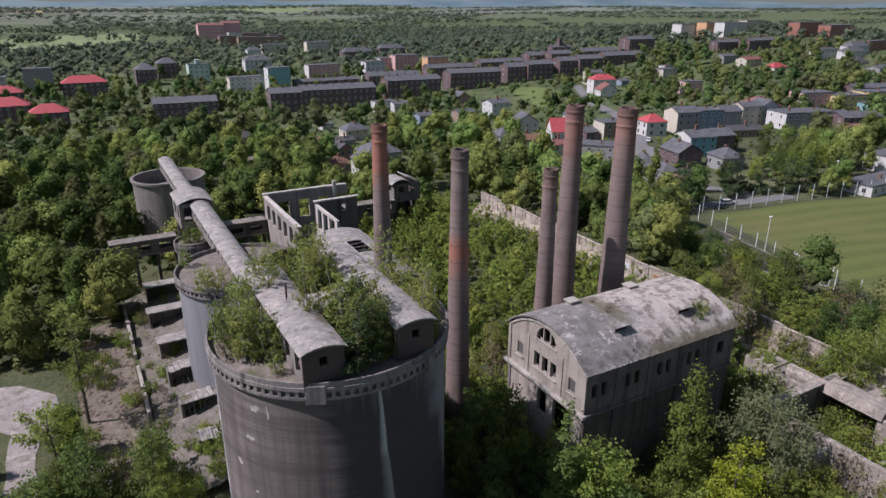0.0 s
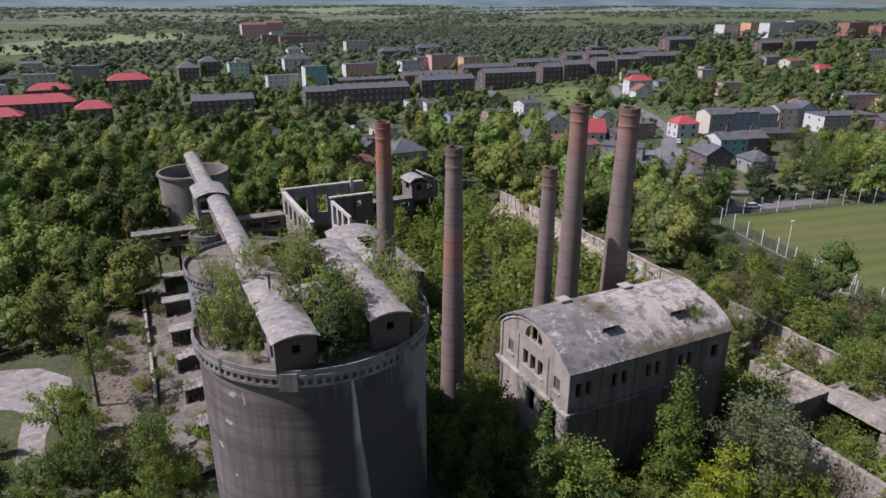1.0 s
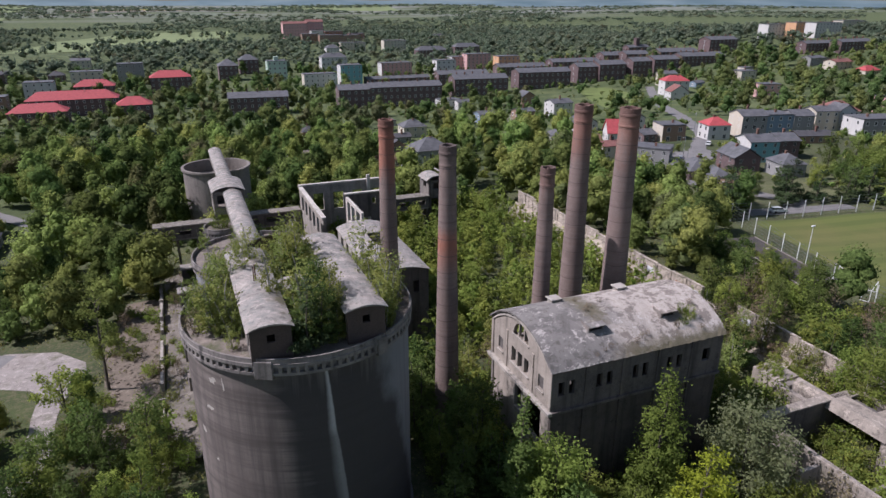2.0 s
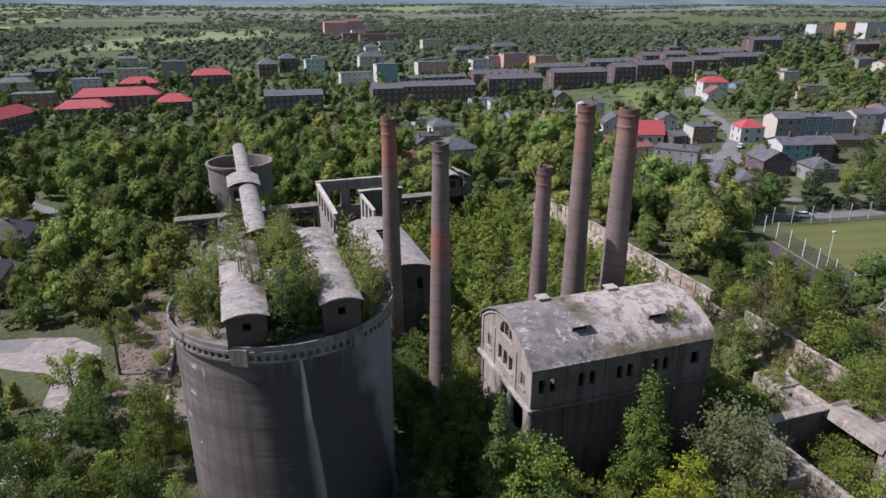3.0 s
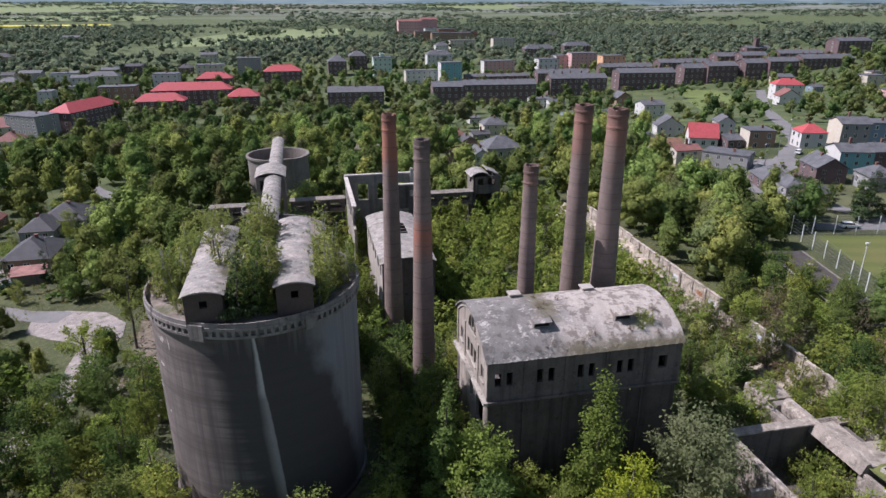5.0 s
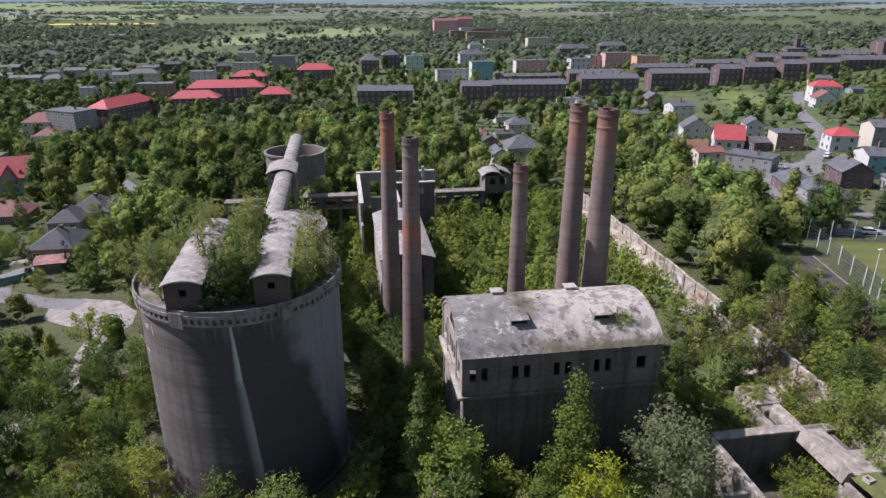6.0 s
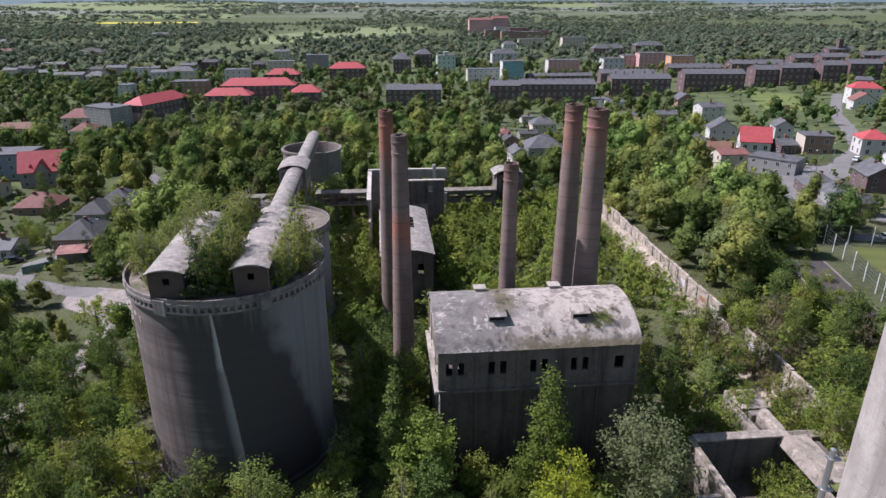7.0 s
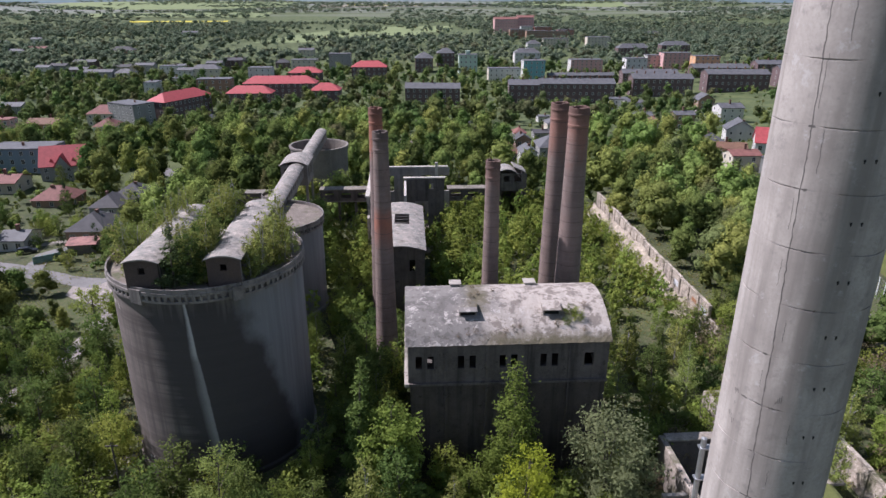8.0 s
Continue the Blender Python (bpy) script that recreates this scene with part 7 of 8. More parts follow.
def tube(path, r0, r1, sides=6):
    """Rings of a tapering limb along a path: corners and faces."""
    vs, fs = [], []
    m = len(path)
    for i, p in enumerate(path):
        r = r0 + (r1 - r0) * i / (m - 1)
        for k in range(sides):
            a = 2 * math.pi * k / sides
            vs.append((p[0] + r * math.cos(a), p[1] + r * math.sin(a), p[2]))
    for i in range(m - 1):
        for k in range(sides):
            fs.append((i * sides + k, i * sides + (k + 1) % sides, (i + 1) * sides + (k + 1) % sides, (i + 1) * sides + k))
    return vs, fs


def leaf_mesh(name, verts, material, tone=None, core=None):
    """Loose leaf sprays; core: corners, faces and tones of the dense boughs under them."""
    me = bpy.data.meshes.new(name)
    n = len(verts) // 3
    loops = np.arange(n * 3, dtype=np.int32)
    smooth_flags = np.zeros(n, dtype=bool)
    if core is not None:
        cv, cf, ct = core
        loops = np.concatenate([loops, (cf + len(verts)).ravel().astype(np.int32)])
        verts, tone = np.concatenate([verts, cv]), np.concatenate([tone, ct])
        smooth_flags = np.concatenate([smooth_flags, np.ones(len(cf), dtype=bool)])
    me.vertices.add(len(verts))
    me.vertices.foreach_set("co", np.ascontiguousarray(verts, dtype=np.float32).ravel())
    me.loops.add(len(loops))
    me.loops.foreach_set("vertex_index", loops)
    me.polygons.add(len(loops) // 3)
    me.polygons.foreach_set("loop_start", np.arange(0, len(loops), 3, dtype=np.int32))
    me.polygons.foreach_set("use_smooth", smooth_flags)
    if tone is not None:
        at = me.attributes.new("tone", "FLOAT", "POINT")
        at.data.foreach_set("value", np.ascontiguousarray(tone, dtype=np.float32))
    me.materials.append(material)
    me.update(calc_edges=True)
    return me


def make_tree(name, seed, h, r, low, n, size, leaf, bark, label, category="tree", shape="round", clumps=12, stems=1, limbs=9, fill=0.17):
    """A tree: tapered trunk with limbs, and a crown of leaf sprays."""
    rng = np.random.default_rng(seed)
    lean = rng.uniform(-0.06, 0.06, 2) * h
    verts, c = leaf_cloud(rng, n, h, r, low, lean, clumps, size, shape, fill)
    t = empty(name, label=label, category=category)
    tv, tf = [], []

    def add(path, r0, r1, sides):
        vs, fs = tube(path, r0, r1, sides)
        o = len(tv)
        tv.extend(vs)
        tf.extend(tuple(i + o for i in f) for f in fs)
    base = max(0.06, h * 0.016)
    for s in range(stems):
        off = rng.uniform(-0.35, 0.35, 2) * (stems > 1)
        path = [(off[0] * (1 + 2.5 * i / 6) + lean[0] * (i / 6) ** 2 * 0.8 + rng.uniform(-0.06, 0.06), off[1] * (1 + 2.5 * i / 6) + lean[1] * (i / 6) ** 2 * 0.8, -0.5 + (h * 0.86 + 0.5) * i / 6) for i in range(7)]
        add(path, base, base * 0.25, 7)
        if s:
            tf.append((0, len(tv) - 49, len(tv) - 48))
    picked = range(0, len(c), max(1, len(c) // (limbs or 9)))
    for k in picked:
        x, y, z, rx, ry, rz = c[k]
        mid = ((rx + x) / 2, (ry + y) / 2, (rz + z) / 2 + 0.04 * r)
        add([(rx, ry, rz), mid, (x, y, z)], base * 0.36, base * 0.08, 4)
        o = len(tv) - 12
        near = min(range(49), key=lambda i: (tv[i][0] - rx) ** 2 + (tv[i][1] - ry) ** 2 + (tv[i][2] - rz) ** 2)
        tf.append((near, o, o + 1))
    me = bpy.data.meshes.new("trunk")
    me.from_pydata(tv, [], tf)
    me.materials.append(bark)
    tr = new("trunk", me)
    tr.parent = t
    cr = new("crown", leaf_mesh("crown", verts, leaf))
    cr.parent = t
    return t


SPECIES = {
    "maple": [make_tree("maple_tree", 10 + i, h, r, h * 0.14, n, 0.22, M_LEAF, M_BARK, "leafy green broadleaf tree with a rounded crown", clumps=46) for i, (h, r, n) in enumerate(((9.5, 3.1, 3300), (8.0, 2.7, 2600), (10.5, 3.2, 3600)))],
    "birch": [make_tree("birch_tree", 20 + i, h, r, h * 0.12, n, 0.17, M_LEAF_BIRCH, M_BIRCH, "slender young birch with light airy foliage", shape="tall", clumps=44) for i, (h, r, n) in enumerate(((9.0, 1.7, 2100), (7.0, 1.5, 1700), (10.0, 1.9, 2400)))],
    "poplar": [make_tree("poplar_tree", 30 + i, h, r, h * 0.08, n, 0.20, M_LEAF, M_BARK, "narrow upright green poplar", shape="tall", clumps=50) for i, (h, r, n) in enumerate(((12.0, 1.9, 2700), (10.0, 1.7, 2300)))],
    "dark": [make_tree("alder_tree", 40 + i, h, r, h * 0.12, n, 0.22, M_LEAF_DARK, M_BARK, "dense dark green broadleaf tree", clumps=44) for i, (h, r, n) in enumerate(((9.0, 2.5, 2600), (11.0, 2.5, 2800)))],
    "shrub": [make_tree("shrub", 50 + i, h, r, 0.1, n, 0.17, M_LEAF, M_BARK, "low green bushy shrub", "shrub", clumps=30, stems=2, limbs=3) for i, (h, r, n) in enumerate(((3.2, 1.8, 1050), (2.4, 1.5, 850), (4.2, 2.0, 1200)))],
    "sapling": [make_tree("birch_sapling", 80 + i, h, r, h * 0.10, n, 0.15, M_LEAF_BIRCH, M_BIRCH, "self-sown birch sapling on the silo deck", "tree", "tall", 26, 2, 6) for i, (h, r, n) in enumerate(((5.2, 1.2, 800), (4.0, 1.1, 650), (6.0, 1.3, 950)))],
    "dry": [make_tree("bare_shrub", 60 + i, h, r, 0.3, n, 0.12, M_LEAF_DRY, M_BARK, "sparse brownish shrub barely in leaf", "shrub", clumps=26, stems=3, limbs=6) for i, (h, r, n) in enumerate(((3.4, 1.7, 700), (4.2, 1.9, 800)))],
}
PROTOTYPES = [t for ts in SPECIES.values() for t in ts]
willow = make_tree("willow_tree", 71, 13.4, 4.6, 3.0, 9000, 0.22, M_LEAF_GREY, M_BARK, "broad grey-green willow with silvery leaves", clumps=60, stems=2)
willow.matrix_basis = pose(63.7, 36.6, G0, 0, 0, 40)
yellow = make_tree("maple_tree", 72, 12.0, 2.9, 2.5, 5000, 0.18, M_LEAF_YELLOW, M_BARK, "bright yellow-green maple in fresh leaf", clumps=40)
yellow.matrix_basis = pose(53.6, 33.6, G0)
front = make_tree("poplar_tree", 73, 17.8, 3.7, 1.0, 10500, 0.21, M_LEAF, M_BARK, "tall pointed green poplar before the mill house", shape="cone", clumps=90)
front.matrix_basis = pose(53.3, 39.6, G0)
dark_poplar = make_tree("poplar_tree", 74, 18.2, 2.2, 1.5, 6200, 0.20, M_LEAF_DARK, M_BARK, "tall dark narrow poplar in the silo's shade", shape="cone", clumps=80)
dark_poplar.matrix_basis = pose(35.9, 40.3, G0)
maple = make_tree("maple_tree", 75, 13.2, 3.4, 3.0, 6400, 0.20, M_LEAF, M_BARK, "full green maple at the mill house corner", clumps=46)
maple.matrix_basis = pose(40.2, 39.4, G0)
bushy = make_tree("maple_tree", 76, 11.6, 3.2, 2.0, 5800, 0.18, M_LEAF_BIRCH, M_BARK, "light green bushy tree in front of the silo", clumps=40)
bushy.matrix_basis = pose(21.9, 34.4, G0)
tall = make_tree("ash_tree", 77, 16.5, 3.0, 6.0, 2400, 0.22, M_LEAF_BIRCH, M_BARK, "tall thin ash with a high open crown", clumps=16)
tall.matrix_basis = pose(-5.3, 89.0, -8.8)
lane_tree = make_tree("ash_tree", 78, 12.3, 2.8, 4.0, 2200, 0.22, M_LEAF, M_BARK, "leaning open-crowned tree beside the lane", clumps=12)
lane_tree.matrix_basis = pose(-8.5, 76.0, -8.8)
pine = make_tree("pine_tree", 79, 7.4, 1.7, 0.8, 3400, 0.15, M_NEEDLES, M_BARK, "dark green conifer with a narrow crown", shape="cone", clumps=20)
pine.matrix_basis = pose(17.0, 44.6, SZ - 0.2)


def off_line(x, y, pts, gap):
    for (xa, ya), (xb, yb) in zip(pts, pts[1:]):
        dx, dy = xb - xa, yb - ya
        t = max(0, min(1, ((x - xa) * dx + (y - ya) * dy) / (dx * dx + dy * dy)))
        if math.hypot(x - xa - t * dx, y - ya - t * dy) < gap:
            return False
    return True


def pitch_free(x, y):
    # outside the pitch and its margin
    u = (x - 141) * 0.976 - (y - 109.5) * 0.217
    v = (x - 141) * 0.217 + (y - 109.5) * 0.976
    return not (-20 < u < 68 and -66 < v < 3 and x > 117 + (y - 46) * 0.25)


LANE = [(-12.4, 93), (-13.2, 85), (-13.0, 79), (-13.4, 72), (-15.4, 64), (-17, 55), (-19, 40)]
STREET_W = [(-21, 105), (-30, 109), (-40, 114), (-52, 121), (-75, 135), (-120, 160)]
STREET_N = [(-40, 114), (-44, 127), (-36, 138), (-30, 148), (-28, 165), (-31, 195), (-48, 219)]
STREET_E = [(330, 385), (270, 300), (235, 242), (211, 203), (185, 178), (160, 168), (152, 150), (165, 118)]


def free(x, y, m=1.0):
    """True where a tree of crown half-width m may stand."""
    if math.hypot(x - SX, y - SY) < SR + m or math.hypot(x - 17.6, y - 91.7) < 9.5 + m * 0.5 or math.hypot(x - 17, y - 162.9) < 8.3 + m or math.hypot(x - 14.2, y - 113.5) < 3.4:
        return False
    if BX0 - m < x < BX1 + m + 2.2 and BY0 - m * 1.2 < y < BY1 + m:
        return False
    if 36.0 - m * 0.6 < x < 46 + m * 0.6 and 87 - m < y < 114:
        return False
    if 2.4 < x < 9.5 and 64 < y < 131:
        return False
    if -5.5 < x < 2.4 and 73 < y < 121:
        return False
    if -28 < x < -8 and 88 < y < 108.5:
        return False
    if (71.0 < x < 73 and 26 < y < 43) or (82 < x < 88 and 26 < y < 52) or (78 < x < 83 and 42 < y < 52):
        return False
    if (0.5 < x < 34 and 128 < y < 142) or (87.9 < x < 92.4 and 84 < y < 142) or (71.5 < x < 88 and 25 < y < 43.5):
        return False
    if 90.2 < x < 92.2 and 20 < y < 142:
        return False
    if 109 - m < x < 119 + m * 0.3 and 67 < y < 91:
        return False
    for cx, cy in ((37.03, 84.35), (38.55, 64.68), (53.75, 66.66), (64.58, 75.37), (64.71, 64.88), (55.97, -0.75)):
        if math.hypot(x - cx, y - cy) < 2.6 + m * 0.4:
            return False
    if not pitch_free(x, y):
        return False
    if 118.5 < x < 140 and 50 < y < 97:
        return False
    if 144 < x < 178 and 104 < y < 126:
        return False
    if x < 0 and y < 230 and not (off_line(x, y, LANE, 2.0 + m) and off_line(x, y, STREET_W, 2.6 + m) and off_line(x, y, STREET_N, 2.4 + m)):
        return False
    if x > 140 and y < 400 and not off_line(x, y, STREET_E, 4.0 + m):
        return False
    for fx, fy, fw, fd, _ in FOOT:
        if abs(x - fx) < fw / 2 + m and -fd / 2 - (m * 1.8 + 1 if fy < 120 else 5.5) < y - fy < fd / 2 + m:
            return False
    return True


plant_rng = random.Random(21)


def put(kind, x, y, s, z=None):
    src = plant_rng.choice(SPECIES[kind])
    zz = ground_z(x, y) if z is None else z
    copy_thing(src, pose(x, y, zz, 0, 0, plant_rng.uniform(0, 360)) @ Matrix.Diagonal((s, s, s * plant_rng.uniform(0.9, 1.1), 1)))


# trees of their own: the ground next to the camera's way
count = 0
gy = 27.0
while gy < 76:
    gx = -24.0
    while gx < 112:
        x, y = gx + plant_rng.uniform(-1.6, 1.6), gy + plant_rng.uniform(-1.6, 1.6)
        gx += 4.3
        spot = [(willow.location, 4.2), (yellow.location, 2.6), (front.location, 2.2), (dark_poplar.location, 2.0), (maple.location, 3.0), (bushy.location, 3.0)]
        if not free(x, y, 1.6) or any(math.hypot(x - p.x, y - p.y) < d for p, d in spot) or count > 295:
            continue
        u = plant_rng.random()
        if x < -2:
            kind, s = ("maple", plant_rng.uniform(0.55, 0.95)) if u < 0.14 else ("dark", plant_rng.uniform(0.6, 1.0)) if u < 0.66 else ("birch", plant_rng.uniform(0.55, 0.85)) if u < 0.72 else ("shrub", plant_rng.uniform(1.0, 1.6)) if u < 0.92 else ("dry", 1.0)
        elif x < 30 and y < 46:
            kind, s = ("maple", plant_rng.uniform(0.5, 0.85)) if u < 0.2 else ("dark", plant_rng.uniform(0.55, 0.9)) if u < 0.75 else ("shrub", plant_rng.uniform(1.0, 1.6))
        elif x < 42:
            kind, s = ("poplar", plant_rng.uniform(0.6, 0.95)) if u < 0.35 else ("dark", plant_rng.uniform(0.7, 1.0)) if u < 0.75 else ("birch", plant_rng.uniform(0.8, 1.1))
        elif y < 46:
            kind, s = ("maple", plant_rng.uniform(0.5, 0.9)) if u < 0.35 else ("birch", plant_rng.uniform(0.55, 0.9)) if u < 0.6 else ("shrub", plant_rng.uniform(1.0, 1.6)) if u < 0.88 else ("dry", 1.5)
        elif x > 92:
            kind, s = ("maple", plant_rng.uniform(0.6, 0.9)) if u < 0.22 else ("dark", plant_rng.uniform(0.6, 0.9)) if u < 0.68 else ("dry", 1.5) if u < 0.86 else ("shrub", 1.5)
        else:
            kind, s = ("birch", plant_rng.uniform(0.7, 1.0)) if u < 0.58 else ("poplar", plant_rng.uniform(0.5, 0.75)) if u < 0.74 else ("dark", plant_rng.uniform(0.6, 0.9)) if u < 0.86 else ("dry", plant_rng.uniform(1.2, 1.6))
        put(kind, x, y, s)
        count += 1
    gy += 4.3

# tall growth against the west gable
for x, y, kind, sc in ((39.4, 45.2, "poplar", 0.85), (38.6, 47.6, "dark", 1.0), (39.3, 50.2, "poplar", 0.95), (38.4, 53.0, "dark", 1.05), (39.2, 55.6, "poplar", 1.0), (36.6, 45.6, "dark", 0.95), (36.4, 50.6, "poplar", 0.9), (40.0, 42.4, "dark", 0.9), (36.9, 57.0, "dark", 0.9)):
    put(kind, x, y, sc)
# bushes on the dust bank and rubble
for k in range(92):
    x, y = plant_rng.uniform(-6, 9), plant_rng.uniform(64, 128)
    if math.hypot(x - 17.6, y - 91.7) > 10 and math.hypot(x - SX, y - SY) > 12:
        put("shrub" if plant_rng.random() < 0.8 else "dry", x, y, plant_rng.uniform(0.3, 0.85), ground_z(x, y) + (0.25 * (x - 2.6) if x > 2.6 else 0))
# saplings on the silo decks
deck_rng = random.Random(33)
for k in range(200):
    a, q = deck_rng.uniform(0, 2 * math.pi), math.sqrt(deck_rng.random()) * 10.0
    x, y = SX + q * math.cos(a), SY + q * math.sin(a)
    if 11.9 < x < 16.0 or 20.3 < x < 24.4 or (52.4 < y < 57 and 16 < x < 20.5):
        continue
    if y < 45.5 or (x < 12 and y < 50 and deck_rng.random() < 0.7):
        continue
    kind = deck_rng.choice(("sapling", "sapling", "sapling", "shrub", "dry"))
    put(kind, x, y, deck_rng.uniform(0.5, 1.0) * (0.7 if kind != "sapling" else 1), SZ - 0.2)
for x, y in ((18.4, 45.2), (19.3, 46.0), (16.9, 46.4), (18.2, 47.6)):
    put("dark", x, y, 0.56, SZ - 0.2)
for x, y in ((10.6, 96.0), (12.0, 87.0), (20.5, 85.0), (11.0, 84.8), (13.2, 84.0)):
    put("sapling", x, y, 0.9, 8.5)
put("shrub", 14.2, 113.5, 0.9, 6.0)
# weeds rooted in the mill house roof
for x, y, sc in ((60.6, 46.6, 0.42), (61.3, 45.9, 0.36), (60.0, 45.4, 0.3), (49.3, 49.6, 0.22), (49.0, 47.8, 0.2), (54.6, 45.0, 0.2), (52.0, 51.0, 0.22), (48.6, 44.4, 0.16), (49.4, 44.6, 0.2), (47.4, 44.2, 0.14), (52.8, 44.5, 0.22), (53.7, 44.9, 0.18), (58.9, 45.2, 0.26), (62.3, 47.4, 0.24), (61.9, 44.6, 0.22), (59.6, 46.9, 0.24), (50.1, 50.2, 0.2), (49.7, 52.4, 0.18)):
    dy = y - (BY0 + BY1) / 2
    put("shrub" if sc > 0.29 else "dry", x, y, sc, BE + 3.1 - 10.26 + math.sqrt(10.26 ** 2 - dy * dy) - 0.15)

# birches rooted in the broken shed roofs and round the conveyor head
for x, y, z in ((13.2, 57.5, 19.6), (14.4, 59.8, 19.6), (12.9, 61.5, 19.3), (15.2, 51.0, 19.2)):
    put("sapling", x, y, deck_rng.uniform(0.55, 0.85), z)
for x, y in ((18.0, 46.2), (17.4, 48.6), (19.0, 49.6), (18.3, 51.2), (17.0, 58.8), (19.2, 60.5), (17.9, 62.6), (16.8, 64.0), (19.6, 63.4), (11.0, 58.0), (10.4, 55.0), (9.9, 51.5)):
    put("sapling", x, y, deck_rng.uniform(0.95, 1.25), SZ - 0.2)
# a close stand of birches between the two sheds
for x, y, sc in ((18.6, 45.6, 1.05), (19.6, 46.6, 1.15), (17.6, 47.4, 1.1), (19.2, 48.4, 1.3), (18.0, 49.4, 1.25), (19.7, 50.4, 1.35), (17.3, 51.2, 1.2), (18.8, 52.0, 1.3), (19.6, 57.8, 1.35), (17.6, 58.2, 1.2), (18.9, 59.4, 1.3), (19.7, 61.4, 1.3), (17.4, 61.0, 1.1)):
    put("sapling", x, y, sc, SZ - 0.2)
for x, y, kind, sc in ((18.9, 46.9, "dark", 0.6), (19.4, 49.6, "dark", 0.62), (18.4, 57.6, "dark", 0.6), (19.8, 52.0, "birch", 0.78), (19.0, 58.6, "birch", 0.85), (19.9, 61.0, "birch", 0.8), (18.4, 63.2, "birch", 0.8), (19.9, 47.8, "birch", 0.7)):
    put(kind, x, y, sc, SZ - 0.2)
# taller birches leaning against the mossy shed, and growth on its far side
for x, y, sc in ((25.0, 47.6, 1.0), (25.4, 49.6, 1.2), (25.8, 52.0, 1.3), (25.2, 54.4, 1.3), (26.2, 55.6, 1.2), (25.0, 57.6, 1.2)):
    if math.hypot(x - SX, y - SY) < SR - 0.9:
        put("sapling", x, y, sc, SZ - 0.2)
for x, y, sc in ((20.0, 45.4, 0.5), (20.2, 46.6, 0.6), (20.1, 47.9, 0.55), (20.3, 49.7, 0.62)):
    put("birch", x, y, sc, SZ - 0.2)
# dark evergreens in the gardens along the street
for x, y, sc in ((-30.5, 126, 0.9), (-26.8, 133, 1.0), (-40, 150, 1.2), (-47, 158, 1.1), (-33, 158, 1.0), (-52, 141, 1.2), (-24.5, 146, 1.0), (-58, 168, 1.2), (-36, 120.5, 0.9), (-44.5, 137, 1.0)):
    if free(x, y, 1.2):
        copy_thing(pine, pose(x, y, ground_z(x, y), 0, 0, 37 * x) @ Matrix.Diagonal((sc, sc, sc * 1.15, 1)))
for x, y, sc in ((139.5, 115.5, 1.3), (143.0, 119.5, 1.4), (146.0, 122.5, 1.3), (160.0, 117.0, 1.2), (164.5, 119.5, 1.4), (170.0, 115.5, 1.1), (176.5, 112.0, 1.2), (182.0, 109.5, 1.3)):
    copy_thing(pine, pose(x, y, ground_z(x, y), 0, 0, 53 * x) @ Matrix.Diagonal((sc * 1.7, sc * 1.7, sc * 1.15, 1)))
for x, y, sc in ((132.0, 117.0, 0.8), (136.0, 122.0, 0.8), (150.0, 120.0, 0.6), (156.0, 124.0, 0.7), (188.0, 106.5, 0.6)):
    put("dark", x, y, sc)
for x, y, kind, sc in ((142.9, 103.6 + 13, "dark", 1.15), (197.5, 119.0, "maple", 1.15), (191.0, 124.5, "dark", 1.0), (204.0, 128.0, "maple", 1.05), (211.0, 136.0, "dark", 1.1), (219.0, 131.0, "maple", 1.2), (226.0, 139.0, "maple", 1.0), (232.0, 127.0, "dark", 1.1), (214.0, 121.0, "maple", 1.2), (223.0, 118.5, "dark", 1.0), (240.0, 136.0, "maple", 1.1), (182.5, 126.5, "maple", 0.95), (172.0, 129.0, "dark", 0.9), (204.5, 140.0, "dark", 1.0), (246.0, 146.0, "maple", 1.0), (186.0, 116.5, "dark", 1.2)):
    put(kind, x, y, sc)
# shrubs on the felt roof and round the tank
for x, y in ((112.0, 71.0), (113.5, 76.0), (112.6, 84.0), (115.0, 88.0), (111.4, 79.5), (113.0, 70.0), (110.9, 74.5), (112.0, 88.5), (114.6, 72.6), (115.2, 81.5), (111.8, 82.0)):
    put("shrub", x, y, plant_rng.uniform(0.4, 0.7), ground_z(114, 79) + 3.8)
for x, y in ((76.0, 44.5), (80.0, 46.5), (76.6, 47.5), (78.2, 48.8), (88.7, 50.5), (70.0, 40.0), (69.6, 33.0), (84.6, 54.0)):
    put(plant_rng.choice(("shrub", "shrub", "dry")), x, y, plant_rng.uniform(0.6, 1.0))

for k in range(16):
    put(plant_rng.choice(("shrub", "dry", "dark", "shrub")), plant_rng.choice((plant_rng.uniform(74.5, 81.5), plant_rng.uniform(85.4, 87.0))), plant_rng.uniform(43.5, 55), plant_rng.uniform(0.7, 1.2) * 0.62)
# bushes crowding the twin beams and the tank's back edge
for x, y, sc, z in ((78.6, 44.4, 1.35, -8.2), (76.6, 44.0, 1.25, -8.2), (79.0, 47.0, 1.5, -8.2), (77.0, 47.5, 1.5, -8.2), (74.6, 44.6, 1.2, -8.4), (82.4, 49.6, 0.55, -4.3), (83.6, 51.2, 0.6, -4.3), (81.9, 51.6, 0.5, -4.3), (85.6, 44.8, 1.1, -6.9), (86.4, 46.8, 1.2, -6.9), (85.6, 48.6, 1.1, -6.9), (80.0, 50.5, 1.5, -8.2)):
    put("shrub", x, y, sc, z)
